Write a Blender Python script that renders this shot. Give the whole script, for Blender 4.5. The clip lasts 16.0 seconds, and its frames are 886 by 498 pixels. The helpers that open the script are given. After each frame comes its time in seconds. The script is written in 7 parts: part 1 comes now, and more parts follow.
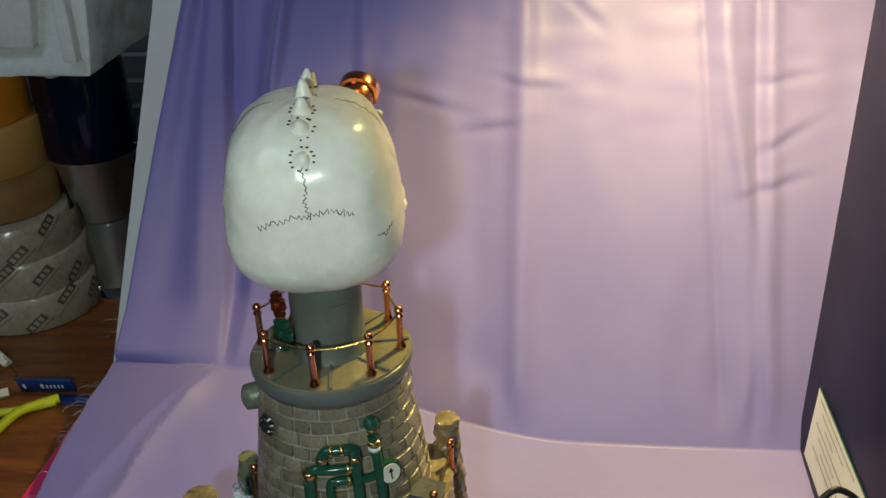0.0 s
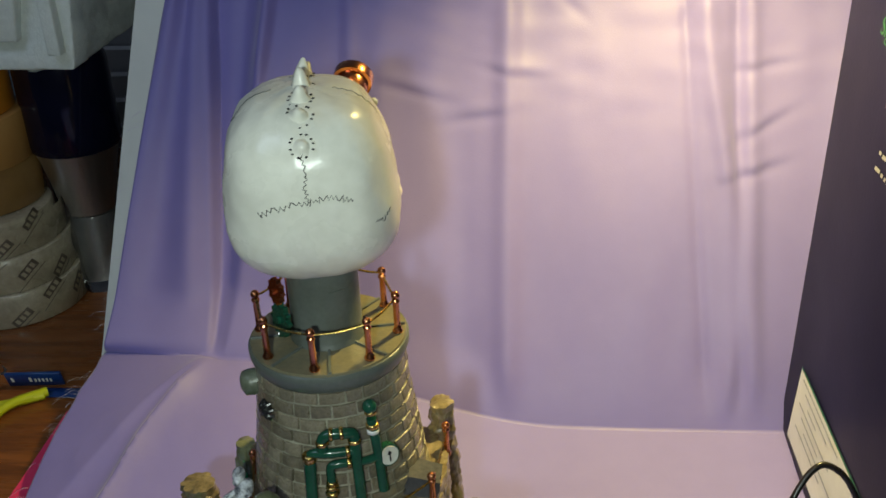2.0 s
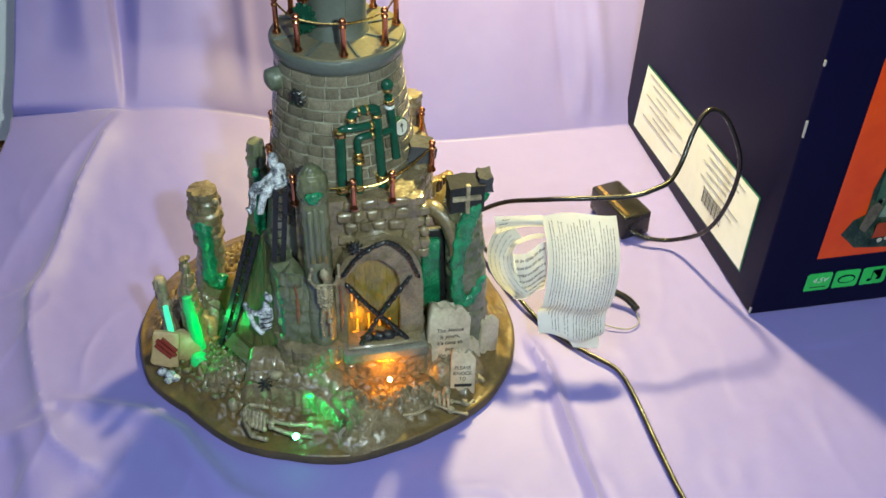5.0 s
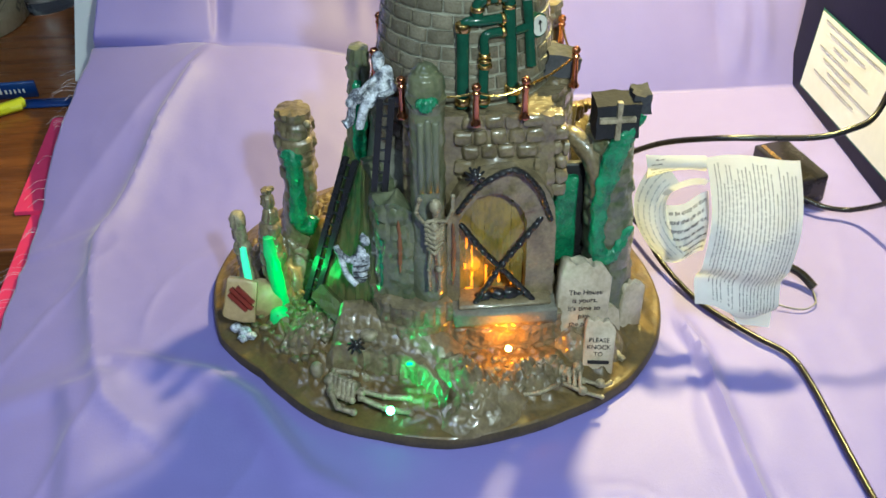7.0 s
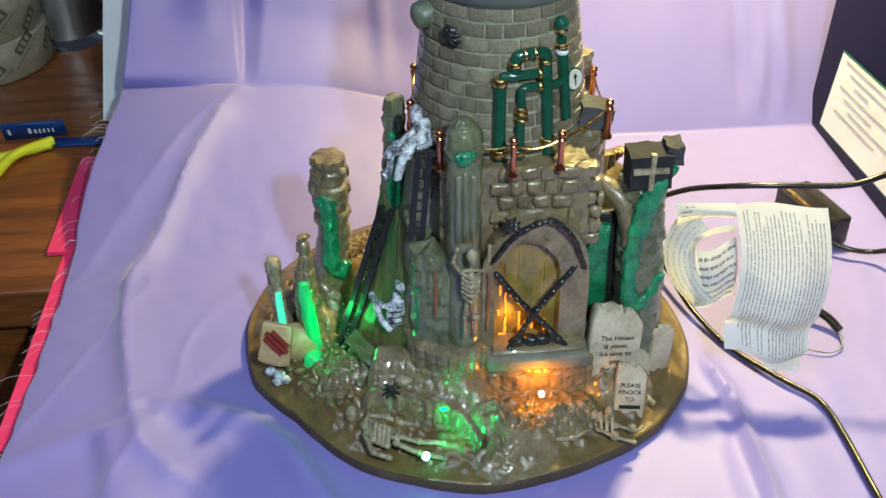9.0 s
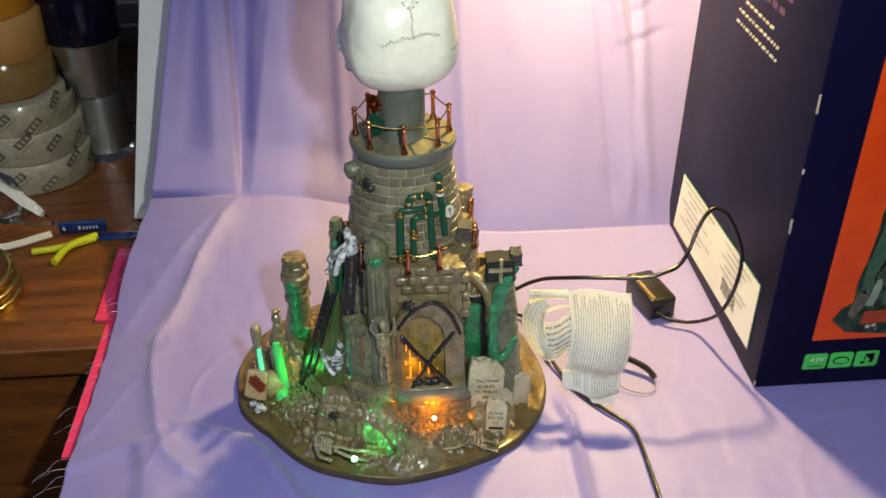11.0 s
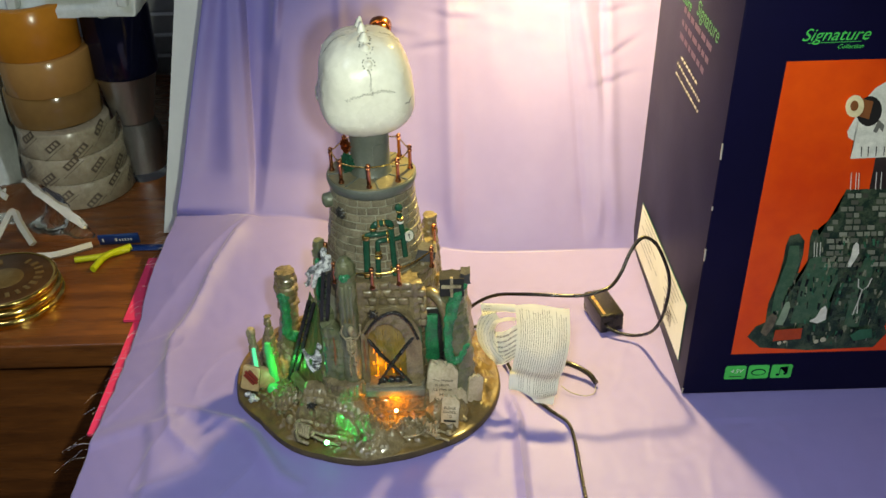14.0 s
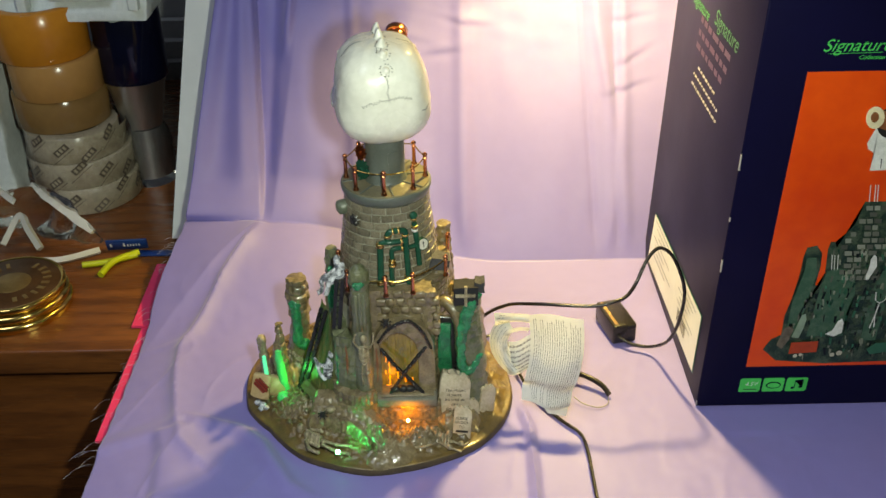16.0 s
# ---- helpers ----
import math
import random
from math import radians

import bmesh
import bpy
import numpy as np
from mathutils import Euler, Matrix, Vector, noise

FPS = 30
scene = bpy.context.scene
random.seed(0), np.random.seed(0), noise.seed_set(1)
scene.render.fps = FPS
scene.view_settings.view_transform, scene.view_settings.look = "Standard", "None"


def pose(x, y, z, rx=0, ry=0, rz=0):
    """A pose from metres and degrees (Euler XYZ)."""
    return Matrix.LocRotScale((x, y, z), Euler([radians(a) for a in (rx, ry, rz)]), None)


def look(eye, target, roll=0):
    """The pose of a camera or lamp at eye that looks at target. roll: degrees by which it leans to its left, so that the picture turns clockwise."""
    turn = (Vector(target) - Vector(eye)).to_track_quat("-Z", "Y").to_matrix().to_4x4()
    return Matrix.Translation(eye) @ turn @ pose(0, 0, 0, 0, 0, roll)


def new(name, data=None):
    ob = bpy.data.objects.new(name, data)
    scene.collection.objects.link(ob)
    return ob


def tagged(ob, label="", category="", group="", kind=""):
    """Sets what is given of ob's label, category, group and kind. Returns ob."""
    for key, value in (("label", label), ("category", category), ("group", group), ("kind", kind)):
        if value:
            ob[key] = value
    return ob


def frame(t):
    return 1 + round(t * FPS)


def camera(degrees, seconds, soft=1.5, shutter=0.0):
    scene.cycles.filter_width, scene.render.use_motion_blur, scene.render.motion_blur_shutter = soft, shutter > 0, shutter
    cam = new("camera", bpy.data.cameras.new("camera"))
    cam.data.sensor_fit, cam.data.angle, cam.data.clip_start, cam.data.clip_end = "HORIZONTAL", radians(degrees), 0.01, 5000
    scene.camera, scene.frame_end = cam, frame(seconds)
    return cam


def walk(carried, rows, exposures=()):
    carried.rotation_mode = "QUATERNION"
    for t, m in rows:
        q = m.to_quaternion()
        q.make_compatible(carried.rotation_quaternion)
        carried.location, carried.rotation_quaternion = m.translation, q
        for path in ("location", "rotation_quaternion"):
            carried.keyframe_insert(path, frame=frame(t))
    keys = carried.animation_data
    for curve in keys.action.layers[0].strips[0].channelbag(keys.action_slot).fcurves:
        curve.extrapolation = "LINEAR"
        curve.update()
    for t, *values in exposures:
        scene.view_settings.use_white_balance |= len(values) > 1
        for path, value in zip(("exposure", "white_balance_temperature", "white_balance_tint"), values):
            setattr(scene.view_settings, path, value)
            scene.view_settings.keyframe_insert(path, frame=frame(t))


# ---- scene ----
cam = camera(46.5, 16.0, shutter=0.4)
PATH = [
    (0, (0.136, 0.217, 0.49), (-0.11, 1.984, -0.415), -2.8),
    (0.5, (0.136, 0.218, 0.491), (-0.11, 1.983, -0.416), -2.7),
    (1, (0.138, 0.218, 0.49), (-0.109, 1.985, -0.415), -2.5),
    (1.5, (0.136, 0.216, 0.49), (-0.091, 1.984, -0.418), -2.4),
    (2, (0.128, 0.207, 0.491), (-0.071, 1.973, -0.428), -2.8),
    (2.5, (0.075, 0.189, 0.499), (0.026, 1.943, -0.461), -2.8),
    (3, (0.006, 0.16, 0.514), (0.29, 1.895, -0.438), -1.1),
    (3.5, (-0.022, 0.131, 0.506), (0.32, 1.78, -0.573), 0.6),
    (6, (-0.021, 0.085, 0.468), (0.242, 1.624, -0.782), 0.3),
    (6.5, (-0.02, 0.137, 0.401), (0.143, 1.707, -0.827), -0.9),
    (7, (-0.024, 0.158, 0.383), (0.103, 1.754, -0.815), -0.7),
    (7.5, (-0.028, 0.165, 0.389), (0.092, 1.777, -0.788), -0.8),
    (8, (-0.031, 0.167, 0.389), (0.095, 1.79, -0.772), -0.8),
    (8.5, (-0.037, 0.165, 0.396), (0.088, 1.799, -0.75), -0.5),
    (9, (-0.039, 0.161, 0.399), (0.083, 1.78, -0.768), -0.8),
    (9.5, (-0.032, 0.144, 0.417), (0.104, 1.777, -0.73), -0.8),
    (10, (-0.025, 0.096, 0.458), (0.135, 1.746, -0.661), -0.9),
    (12.5, (0.067, -0.196, 0.64), (0.077, 1.523, -0.382), -1.1),
    (13, (0.079, -0.183, 0.641), (0.076, 1.525, -0.4), -1.5),
    (13.5, (0.081, -0.178, 0.638), (0.08, 1.529, -0.404), -1.6),
    (14, (0.084, -0.168, 0.634), (0.084, 1.536, -0.413), -1.6),
    (14.5, (0.079, -0.165, 0.63), (0.089, 1.541, -0.414), -1.0),
    (15, (0.079, -0.158, 0.635), (0.077, 1.542, -0.42), -1.2),
    (15.5, (0.076, -0.156, 0.635), (0.073, 1.546, -0.415), -1.1),
    (16, (0.071, -0.161, 0.63), (0.073, 1.552, -0.403), -1.0),
]
walk(cam, [(t, look(eye, target, roll)) for t, eye, target, roll in PATH], [(0, -0.46, 7900, -3), (2.5, -0.46, 7900, -3), (3.5, -0.06, 7700, -3), (6.0, 0.55, 7000, -6), (8.0, 0.50, 6800, -4), (9.0, 0.50, 6800, 0), (10.0, 0.34, 7400, 9), (12.3, 0.30, 9400, -1), (16, 0.30, 9400, -1)])

# ---- world and lights ----
world = bpy.data.worlds.new("world")
scene.world = world
world.use_nodes = True
world.node_tree.nodes["Background"].inputs[0].default_value = (0.5, 0.55, 0.75, 1)
world.node_tree.nodes["Background"].inputs[1].default_value = 0.02


def lamp(name, kind, at, energy, colour, size=0.02, target=None):
    data = bpy.data.lights.new(name, kind)
    data.energy, data.color = energy, colour
    if kind == "AREA":
        data.shape, data.size = "DISK", size
    else:
        data.shadow_soft_size = size
    if kind == "SPOT":
        data.spot_size, data.spot_blend = radians(118 if "desk" in name else 112 if "torch" in name else 84), 0.9 if "desk" in name else 0.5
    ob = new(name, data)
    ob.matrix_world = look(at, target) if target else Matrix.Translation(at)
    return ob


LAMP_AT = (0.222, 0.868, 0.545)
lamp("desk_lamp_bulb", "SPOT", LAMP_AT, 29.0, (1.0, 0.80, 0.34), 0.02, (0.250, 0.79, 0.05))
lamp("phone_torch", "SPOT", (0.085, 0.09, 0.520), 12.0, (0.72, 0.87, 1.0), 0.012, (0.03, 0.58, 0.10))
# unseen cool fill, set left to lift the clutter; its real source is unknown
lamp("cool_fill_light", "AREA", (-0.75, -0.15, 1.75), 9.5, (0.46, 0.58, 1.0), 0.7, (-0.1, 0.7, 0.0))

# ---- materials ----
MATS = {}


def mat(name, colour, rough=0.5, metal=0.0, colour2=None, scale=60.0, bump=0.0, bump_scale=300.0, rand=0.0,
        spec=0.5, transmission=0.0, emit=None, emit_strength=0.0, sheen=0.0, alpha=1.0, ior=1.45, stretch=(1, 1, 1), mix=(0.35, 0.65), coat=0.0):
    """A procedural surface: two colours mixed by noise at two scales, fine relief, and a shade that varies from object to object."""
    if name in MATS:
        return MATS[name]
    m = bpy.data.materials.new(name)
    m.use_nodes = True
    nt = m.node_tree
    bsdf = nt.nodes["Principled BSDF"]
    bsdf.inputs["Roughness"].default_value = rough
    bsdf.inputs["Metallic"].default_value = metal
    bsdf.inputs["Specular IOR Level"].default_value = spec
    bsdf.inputs["Transmission Weight"].default_value = transmission
    bsdf.inputs["IOR"].default_value = ior
    bsdf.inputs["Sheen Weight"].default_value = sheen
    bsdf.inputs["Alpha"].default_value = alpha
    bsdf.inputs["Coat Weight"].default_value = coat
    bsdf.inputs["Coat Roughness"].default_value = 0.12
    co = nt.nodes.new("ShaderNodeTexCoord")
    mp = nt.nodes.new("ShaderNodeMapping")
    mp.inputs["Scale"].default_value = stretch
    nt.links.new(co.outputs["Object"], mp.inputs["Vector"])
    colour2 = colour2 or tuple(c * 0.72 for c in colour)
    n1 = nt.nodes.new("ShaderNodeTexNoise")
    n1.inputs["Scale"].default_value, n1.inputs["Detail"].default_value = scale, 6.0
    nt.links.new(mp.outputs[0], n1.inputs["Vector"])
    n2 = nt.nodes.new("ShaderNodeTexNoise")
    n2.inputs["Scale"].default_value, n2.inputs["Detail"].default_value = scale * 6.3, 3.0
    nt.links.new(mp.outputs[0], n2.inputs["Vector"])
    add = nt.nodes.new("ShaderNodeMix")
    add.inputs[0].default_value = 0.35
    nt.links.new(n1.outputs[0], add.inputs[2])
    nt.links.new(n2.outputs[0], add.inputs[3])
    ramp = nt.nodes.new("ShaderNodeValToRGB")
    ramp.color_ramp.elements[0].position, ramp.color_ramp.elements[1].position = mix
    ramp.color_ramp.elements[0].color = (*colour, 1)
    ramp.color_ramp.elements[1].color = (*colour2, 1)
    nt.links.new(add.outputs[0], ramp.inputs[0])
    out = ramp.outputs[0]
    if rand:
        info = nt.nodes.new("ShaderNodeObjectInfo")
        mr = nt.nodes.new("ShaderNodeMapRange")
        mr.inputs[3].default_value, mr.inputs[4].default_value = 1 - rand, 1 + rand
        nt.links.new(info.outputs["Random"], mr.inputs[0])
        hsv = nt.nodes.new("ShaderNodeHueSaturation")
        nt.links.new(mr.outputs[0], hsv.inputs["Value"])
        nt.links.new(out, hsv.inputs["Color"])
        out = hsv.outputs[0]
    nt.links.new(out, bsdf.inputs["Base Color"])
    if bump:
        b = nt.nodes.new("ShaderNodeBump")
        b.inputs["Strength"].default_value, b.inputs["Distance"].default_value = bump, 0.001
        n3 = nt.nodes.new("ShaderNodeTexNoise")
        n3.inputs["Scale"].default_value, n3.inputs["Detail"].default_value = bump_scale, 4.0
        nt.links.new(mp.outputs[0], n3.inputs["Vector"])
        nt.links.new(n3.outputs[0], b.inputs["Height"])
        nt.links.new(b.outputs[0], bsdf.inputs["Normal"])
        rr = nt.nodes.new("ShaderNodeMapRange")
        rr.inputs[3].default_value, rr.inputs[4].default_value = max(0.02, rough - 0.1), min(1, rough + 0.12)
        nt.links.new(n1.outputs[0], rr.inputs[0])
        nt.links.new(rr.outputs[0], bsdf.inputs["Roughness"])
    if emit:
        bsdf.inputs["Emission Color"].default_value = (*emit, 1)
        bsdf.inputs["Emission Strength"].default_value = emit_strength
    MATS[name] = m
    return m


SATIN = mat("purple_satin", (0.205, 0.178, 0.48), 0.50, 0, (0.19, 0.163, 0.45), 9.0, 0.10, 900.0, sheen=0.3)
STONE = mat("painted_resin_stone", (0.265, 0.206, 0.115), 0.31, 0, (0.075, 0.056, 0.029), 85.0, 0.9, 260.0, coat=0.85, mix=(0.32, 0.68))
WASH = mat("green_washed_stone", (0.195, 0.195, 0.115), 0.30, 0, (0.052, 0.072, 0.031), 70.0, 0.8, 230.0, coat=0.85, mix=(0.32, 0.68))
BRICK = mat("painted_resin_brick", (0.235, 0.205, 0.145), 0.28, 0, (0.105, 0.09, 0.06), 160.0, 0.5, 500.0, rand=0.28, coat=0.4)
MORTAR = mat("resin_mortar_grey", (0.36, 0.35, 0.275), 0.32, 0, (0.20, 0.195, 0.15), 110.0, 0.4, 400.0, coat=0.4)
EARTH = mat("painted_resin_earth", (0.175, 0.110, 0.037), 0.40, 0, (0.082, 0.058, 0.026), 80.0, 0.9, 210.0, coat=0.4)
RIM = mat("dark_base_rim", (0.10, 0.070, 0.036), 0.5, 0, (0.05, 0.036, 0.022), 90.0, 0.2)
GREY = mat("grey_green_paint", (0.118, 0.132, 0.116), 0.33, 0, (0.088, 0.10, 0.088), 70.0, 0.2, 300.0)
DECK = mat("tan_deck_paint", (0.200, 0.170, 0.098), 0.36, 0, (0.125, 0.118, 0.078), 60.0, 0.25, 300.0)
BONE = mat("ivory_bone_paint", (0.80, 0.79, 0.70), 0.26, 0, (0.68, 0.67, 0.58), 30.0, 0.25, 140.0)
BONE2 = mat("tan_bone_paint", (0.42, 0.36, 0.235), 0.36, 0, (0.12, 0.095, 0.055), 210.0, 0.4, 500.0)
WHITE = mat("white_figure_paint", (0.66, 0.68, 0.71), 0.4, 0, (0.05, 0.055, 0.07), 260.0, 0.3, 600.0, mix=(0.40, 0.58))
INK = mat("black_ink", (0.015, 0.014, 0.014), 0.5)
SOOT = mat("black_paint", (0.012, 0.012, 0.013), 0.28, 0, (0.02, 0.02, 0.02), 100.0, 0.2)
COPPER = mat("copper", (0.80, 0.32, 0.16), 0.20, 1.0, (0.68, 0.25, 0.11), 200.0, 0.1)
GOLD = mat("gold_paint", (0.80, 0.56, 0.20), 0.24, 1.0, (0.62, 0.41, 0.12), 200.0, 0.15)
PIPE = mat("dark_green_gloss", (0.012, 0.075, 0.045), 0.16, 0, (0.008, 0.05, 0.03), 120.0, 0.1)
MOSS = mat("green_moss_paint", (0.020, 0.27, 0.115), 0.26, 0, (0.008, 0.10, 0.048), 130.0, 1.0, 480.0, coat=0.45, mix=(0.36, 0.64))
OLIVE = mat("olive_paint", (0.10, 0.13, 0.035), 0.34, 0, (0.06, 0.085, 0.03), 80.0, 0.5, 360.0, stretch=(2.4, 1, 0.4), coat=0.7)
CRYSTAL = mat("green_translucent_resin", (0.05, 0.50, 0.18), 0.22, 0, (0.03, 0.34, 0.12), 80.0, 0.3, emit=(0.0, 0.8, 0.14), emit_strength=0.14)
CYAN = mat("lit_cyan_resin", (0.2, 0.8, 0.6), 0.25, emit=(0.03, 1.0, 0.50), emit_strength=0.5)
LED_G = mat("green_led", (0.3, 1, 0.5), 0.3, emit=(0.10, 1.0, 0.40), emit_strength=22.0)
LED_O = mat("amber_led", (1, 0.7, 0.3), 0.3, emit=(1.0, 0.62, 0.2), emit_strength=26.0)
AMBER = mat("amber_painted_door", (0.30, 0.20, 0.035), 0.26, 0, (0.10, 0.085, 0.025), 60.0, 0.8, 240.0, stretch=(1.6, 1, 0.7), coat=0.8)
GLOW = mat("amber_glow_patch", (0.8, 0.35, 0.05), 0.4, emit=(1.0, 0.27, 0.02), emit_strength=1.0)
TOMB = mat("cream_tombstone", (0.64, 0.55, 0.41), 0.40, 0, (0.38, 0.31, 0.21), 60.0, 0.5, 300.0, coat=0.2)
RED = mat("dull_red_paint", (0.22, 0.03, 0.02), 0.4)
NAVY = mat("navy_printed_card", (0.0045, 0.004, 0.025), 0.36, 0, (0.004, 0.0035, 0.021), 8.0, 0.05, 300.0, spec=0.10)
ORANGE = mat("orange_printed_card", (0.80, 0.085, 0.012), 0.32, 0, (0.62, 0.045, 0.008), 9.0)
PAPER = mat("white_paper", (0.86, 0.86, 0.82), 0.55, 0, (0.78, 0.78, 0.74), 20.0, 0.1, 300.0)
PRINT = mat("grey_print", (0.46, 0.47, 0.48), 0.6)
LIME = mat("green_print", (0.05, 0.62, 0.12), 0.4)
REDPRINT = mat("red_print", (0.045, 0.007, 0.02), 0.30)
BLACK = mat("black_plastic", (0.010, 0.009, 0.009), 0.25, 0, (0.016, 0.013, 0.012), 40.0, 0.1)
WOOD = mat("dark_red_wood", (0.26, 0.085, 0.024), 0.26, 0, (0.10, 0.032, 0.011), 7.0, 0.15, 160.0, stretch=(1, 9, 9))
BOARD = mat("white_foam_board", (0.72, 0.73, 0.70), 0.6, 0, (0.66, 0.67, 0.65), 10.0, 0.1)
PINK = mat("hot_pink_card", (0.80, 0.045, 0.16), 0.55, 0, (0.72, 0.035, 0.13), 14.0)
WALLPAINT = mat("grey_wall_paint", (0.42, 0.41, 0.40), 0.7, 0, (0.36, 0.35, 0.34), 4.0, 0.2, 200.0)
CARPET = mat("brown_carpet", (0.10, 0.075, 0.06), 0.9, 0, (0.07, 0.05, 0.04), 20.0, 0.5, 300.0)


# ---- mesh helpers ----
def rot_to(direction):
    return Vector(direction).to_track_quat("Z", "Y").to_matrix().to_4x4()


def block(bm, x0, y0, z0, x1, y1, z1, m=None):
    r = bmesh.ops.create_cube(bm, size=1.0, matrix=Matrix.Translation(((x0 + x1) / 2, (y0 + y1) / 2, (z0 + z1) / 2)) @ Matrix.Diagonal((x1 - x0, y1 - y0, z1 - z0, 1)))
    if m is not None:
        bmesh.ops.transform(bm, matrix=m, verts=r["verts"])
    return r["verts"]


def cone(bm, a, b, r1, r2, seg=16):
    a, b = Vector(a), Vector(b)
    m = Matrix.Translation((a + b) / 2) @ rot_to(b - a)
    return bmesh.ops.create_cone(bm, cap_ends=True, segments=seg, radius1=r1, radius2=r2, depth=(b - a).length, matrix=m)["verts"]


def ball(bm, at, r, seg=12, scale=(1, 1, 1), turn=None):
    m = Matrix.Translation(at) @ (turn or Matrix()) @ Matrix.Diagonal((r * scale[0], r * scale[1], r * scale[2], 1))
    return bmesh.ops.create_uvsphere(bm, u_segments=seg, v_segments=max(6, seg * 2 // 3), radius=1.0, matrix=m)["verts"]


def lathe(bm, profile, at=(0, 0, 0), seg=32, turn=None, wobble=0.0):
    rings = []
    m = Matrix.Translation(at) @ (turn or Matrix())
    for r, z in profile:
        ring = []
        for i in range(seg):
            a = 2 * math.pi * i / seg
            rr = r + (wobble * noise.noise((math.cos(a) * 3, math.sin(a) * 3, z * 90)) if wobble else 0)
            ring.append(bm.verts.new(m @ Vector((rr * math.cos(a), rr * math.sin(a), z))))
        rings.append(ring)
    for ra, rb in zip(rings, rings[1:]):
        for i in range(seg):
            bm.faces.new((ra[i], ra[(i + 1) % seg], rb[(i + 1) % seg], rb[i]))
    bm.faces.new(list(reversed(rings[0])))
    bm.faces.new(rings[-1])
    return [v for ring in rings for v in ring]


def tube(bm, points, r, seg=8, closed=False):
    points = [Vector(p) for p in points]
    rings, up = [], Vector((0, 0, 1))
    for i, p in enumerate(points):
        d = (points[min(i + 1, len(points) - 1)] - points[max(i - 1, 0)])
        d = d.normalized() if d.length else Vector((0, 0, 1))
        side = d.cross(up)
        if side.length < 0.05:
            side = d.cross(Vector((0, 1, 0)))
        side.normalize()
        top = side.cross(d)
        rr = r[i] if isinstance(r, (list, tuple)) else r
        rings.append([bm.verts.new(p + (side * math.cos(2 * math.pi * k / seg) + top * math.sin(2 * math.pi * k / seg)) * rr) for k in range(seg)])
    for ra, rb in zip(rings, rings[1:]):
        for k in range(seg):
            bm.faces.new((ra[k], ra[(k + 1) % seg], rb[(k + 1) % seg], rb[k]))
    bm.faces.new(list(reversed(rings[0])))
    bm.faces.new(rings[-1])


def smooth_path(points, n=8):
    """A Catmull-Rom curve through the points."""
    p = [Vector(q) for q in points]
    p = [p[0] * 2 - p[1]] + p + [p[-1] * 2 - p[-2]]
    out = []
    for i in range(1, len(p) - 2):
        for k in range(n):
            t = k / n
            out.append(0.5 * (2 * p[i] + (p[i + 1] - p[i - 1]) * t + (2 * p[i - 1] - 5 * p[i] + 4 * p[i + 1] - p[i + 2]) * t * t + (3 * p[i] - p[i - 1] - 3 * p[i + 1] + p[i + 2]) * t ** 3))
    out.append(p[-2])
    return out


def roughen(bm, amp, scale, verts=None, seed=0.0):
    for v in (verts or bm.verts):
        v.co += noise.noise_vector(v.co * scale + Vector((seed, seed * 2, seed * 3))) * amp


def cuts(bm, n):
    bmesh.ops.subdivide_edges(bm, edges=bm.edges[:], cuts=n, use_grid_fill=True)


def bevel(bm, w, seg=2):
    bmesh.ops.bevel(bm, geom=bm.edges[:], offset=w, segments=seg, affect="EDGES", profile=0.6)


def origin(ob):
    p = Vector(ob.location)
    while ob.parent:
        ob = ob.parent
        p += ob.location
    return p


def finish(name, bm, material, smooth=True):
    bmesh.ops.recalc_face_normals(bm, faces=bm.faces[:])
    me = bpy.data.meshes.new(name)
    bm.to_mesh(me)
    bm.free()
    me.materials.append(material)
    if smooth:
        me.shade_smooth()
        try:
            me.set_sharp_from_angle(angle=radians(62))
        except AttributeError:
            pass
    return me


def part(name, bm, material, parent, label="", smooth=True):
    """One mesh object under a thing or a part; the bmesh is given in world places."""
    if parent:
        bmesh.ops.translate(bm, verts=bm.verts[:], vec=-origin(parent))
    ob = new(name, finish(name, bm, material, smooth))
    ob.parent = parent
    return tagged(ob, label)


def thing(name, at, label, category, group="", kind=""):
    ob = new(name)
    ob.location = at
    ob.empty_display_size = 0.02
    return tagged(ob, label, category, group, kind)


def solid(name, bm, material, label, category, kind="", smooth=True, group=""):
    """A thing of one mesh, given in world places; its origin goes to its foot."""
    lo = Vector((sum(v.co.x for v in bm.verts) / len(bm.verts), sum(v.co.y for v in bm.verts) / len(bm.verts), min(v.co.z for v in bm.verts)))
    bmesh.ops.translate(bm, verts=bm.verts[:], vec=-lo)
    ob = new(name, finish(name, bm, material, smooth))
    ob.location = lo
    return tagged(ob, label, category, group, kind)


def lettering(name, body, size, material, parent, m, thick=0.0001, shear=0.0):
    """Raised letters in the built-in font, laid in the plane of m."""
    cu = bpy.data.curves.new(name, "FONT")
    cu.body, cu.size, cu.extrude, cu.shear = body, size, thick, shear
    cu.align_x, cu.align_y = "CENTER", "CENTER"
    tmp = bpy.data.objects.new(name, cu)
    scene.collection.objects.link(tmp)
    bpy.context.view_layer.update()
    me = bpy.data.meshes.new_from_object(tmp.evaluated_get(bpy.context.evaluated_depsgraph_get()))
    bpy.data.objects.remove(tmp)
    me.transform(Matrix.Translation(-origin(parent)) @ m)
    me.materials.clear()
    me.materials.append(material)
    ob = new(name, me)
    ob.parent = parent
    return ob


def plane_at(at, right, up):
    """A pose whose x is right and y is up, for flat print."""
    r, u = Vector(right).normalized(), Vector(up).normalized()
    n = r.cross(u)
    return Matrix.Translation(at) @ Matrix((r, u, n)).transposed().to_4x4()


def step(a, b, x):
    t = max(0.0, min(1.0, (x - a) / (b - a)))
    return t * t * (3 - 2 * t)


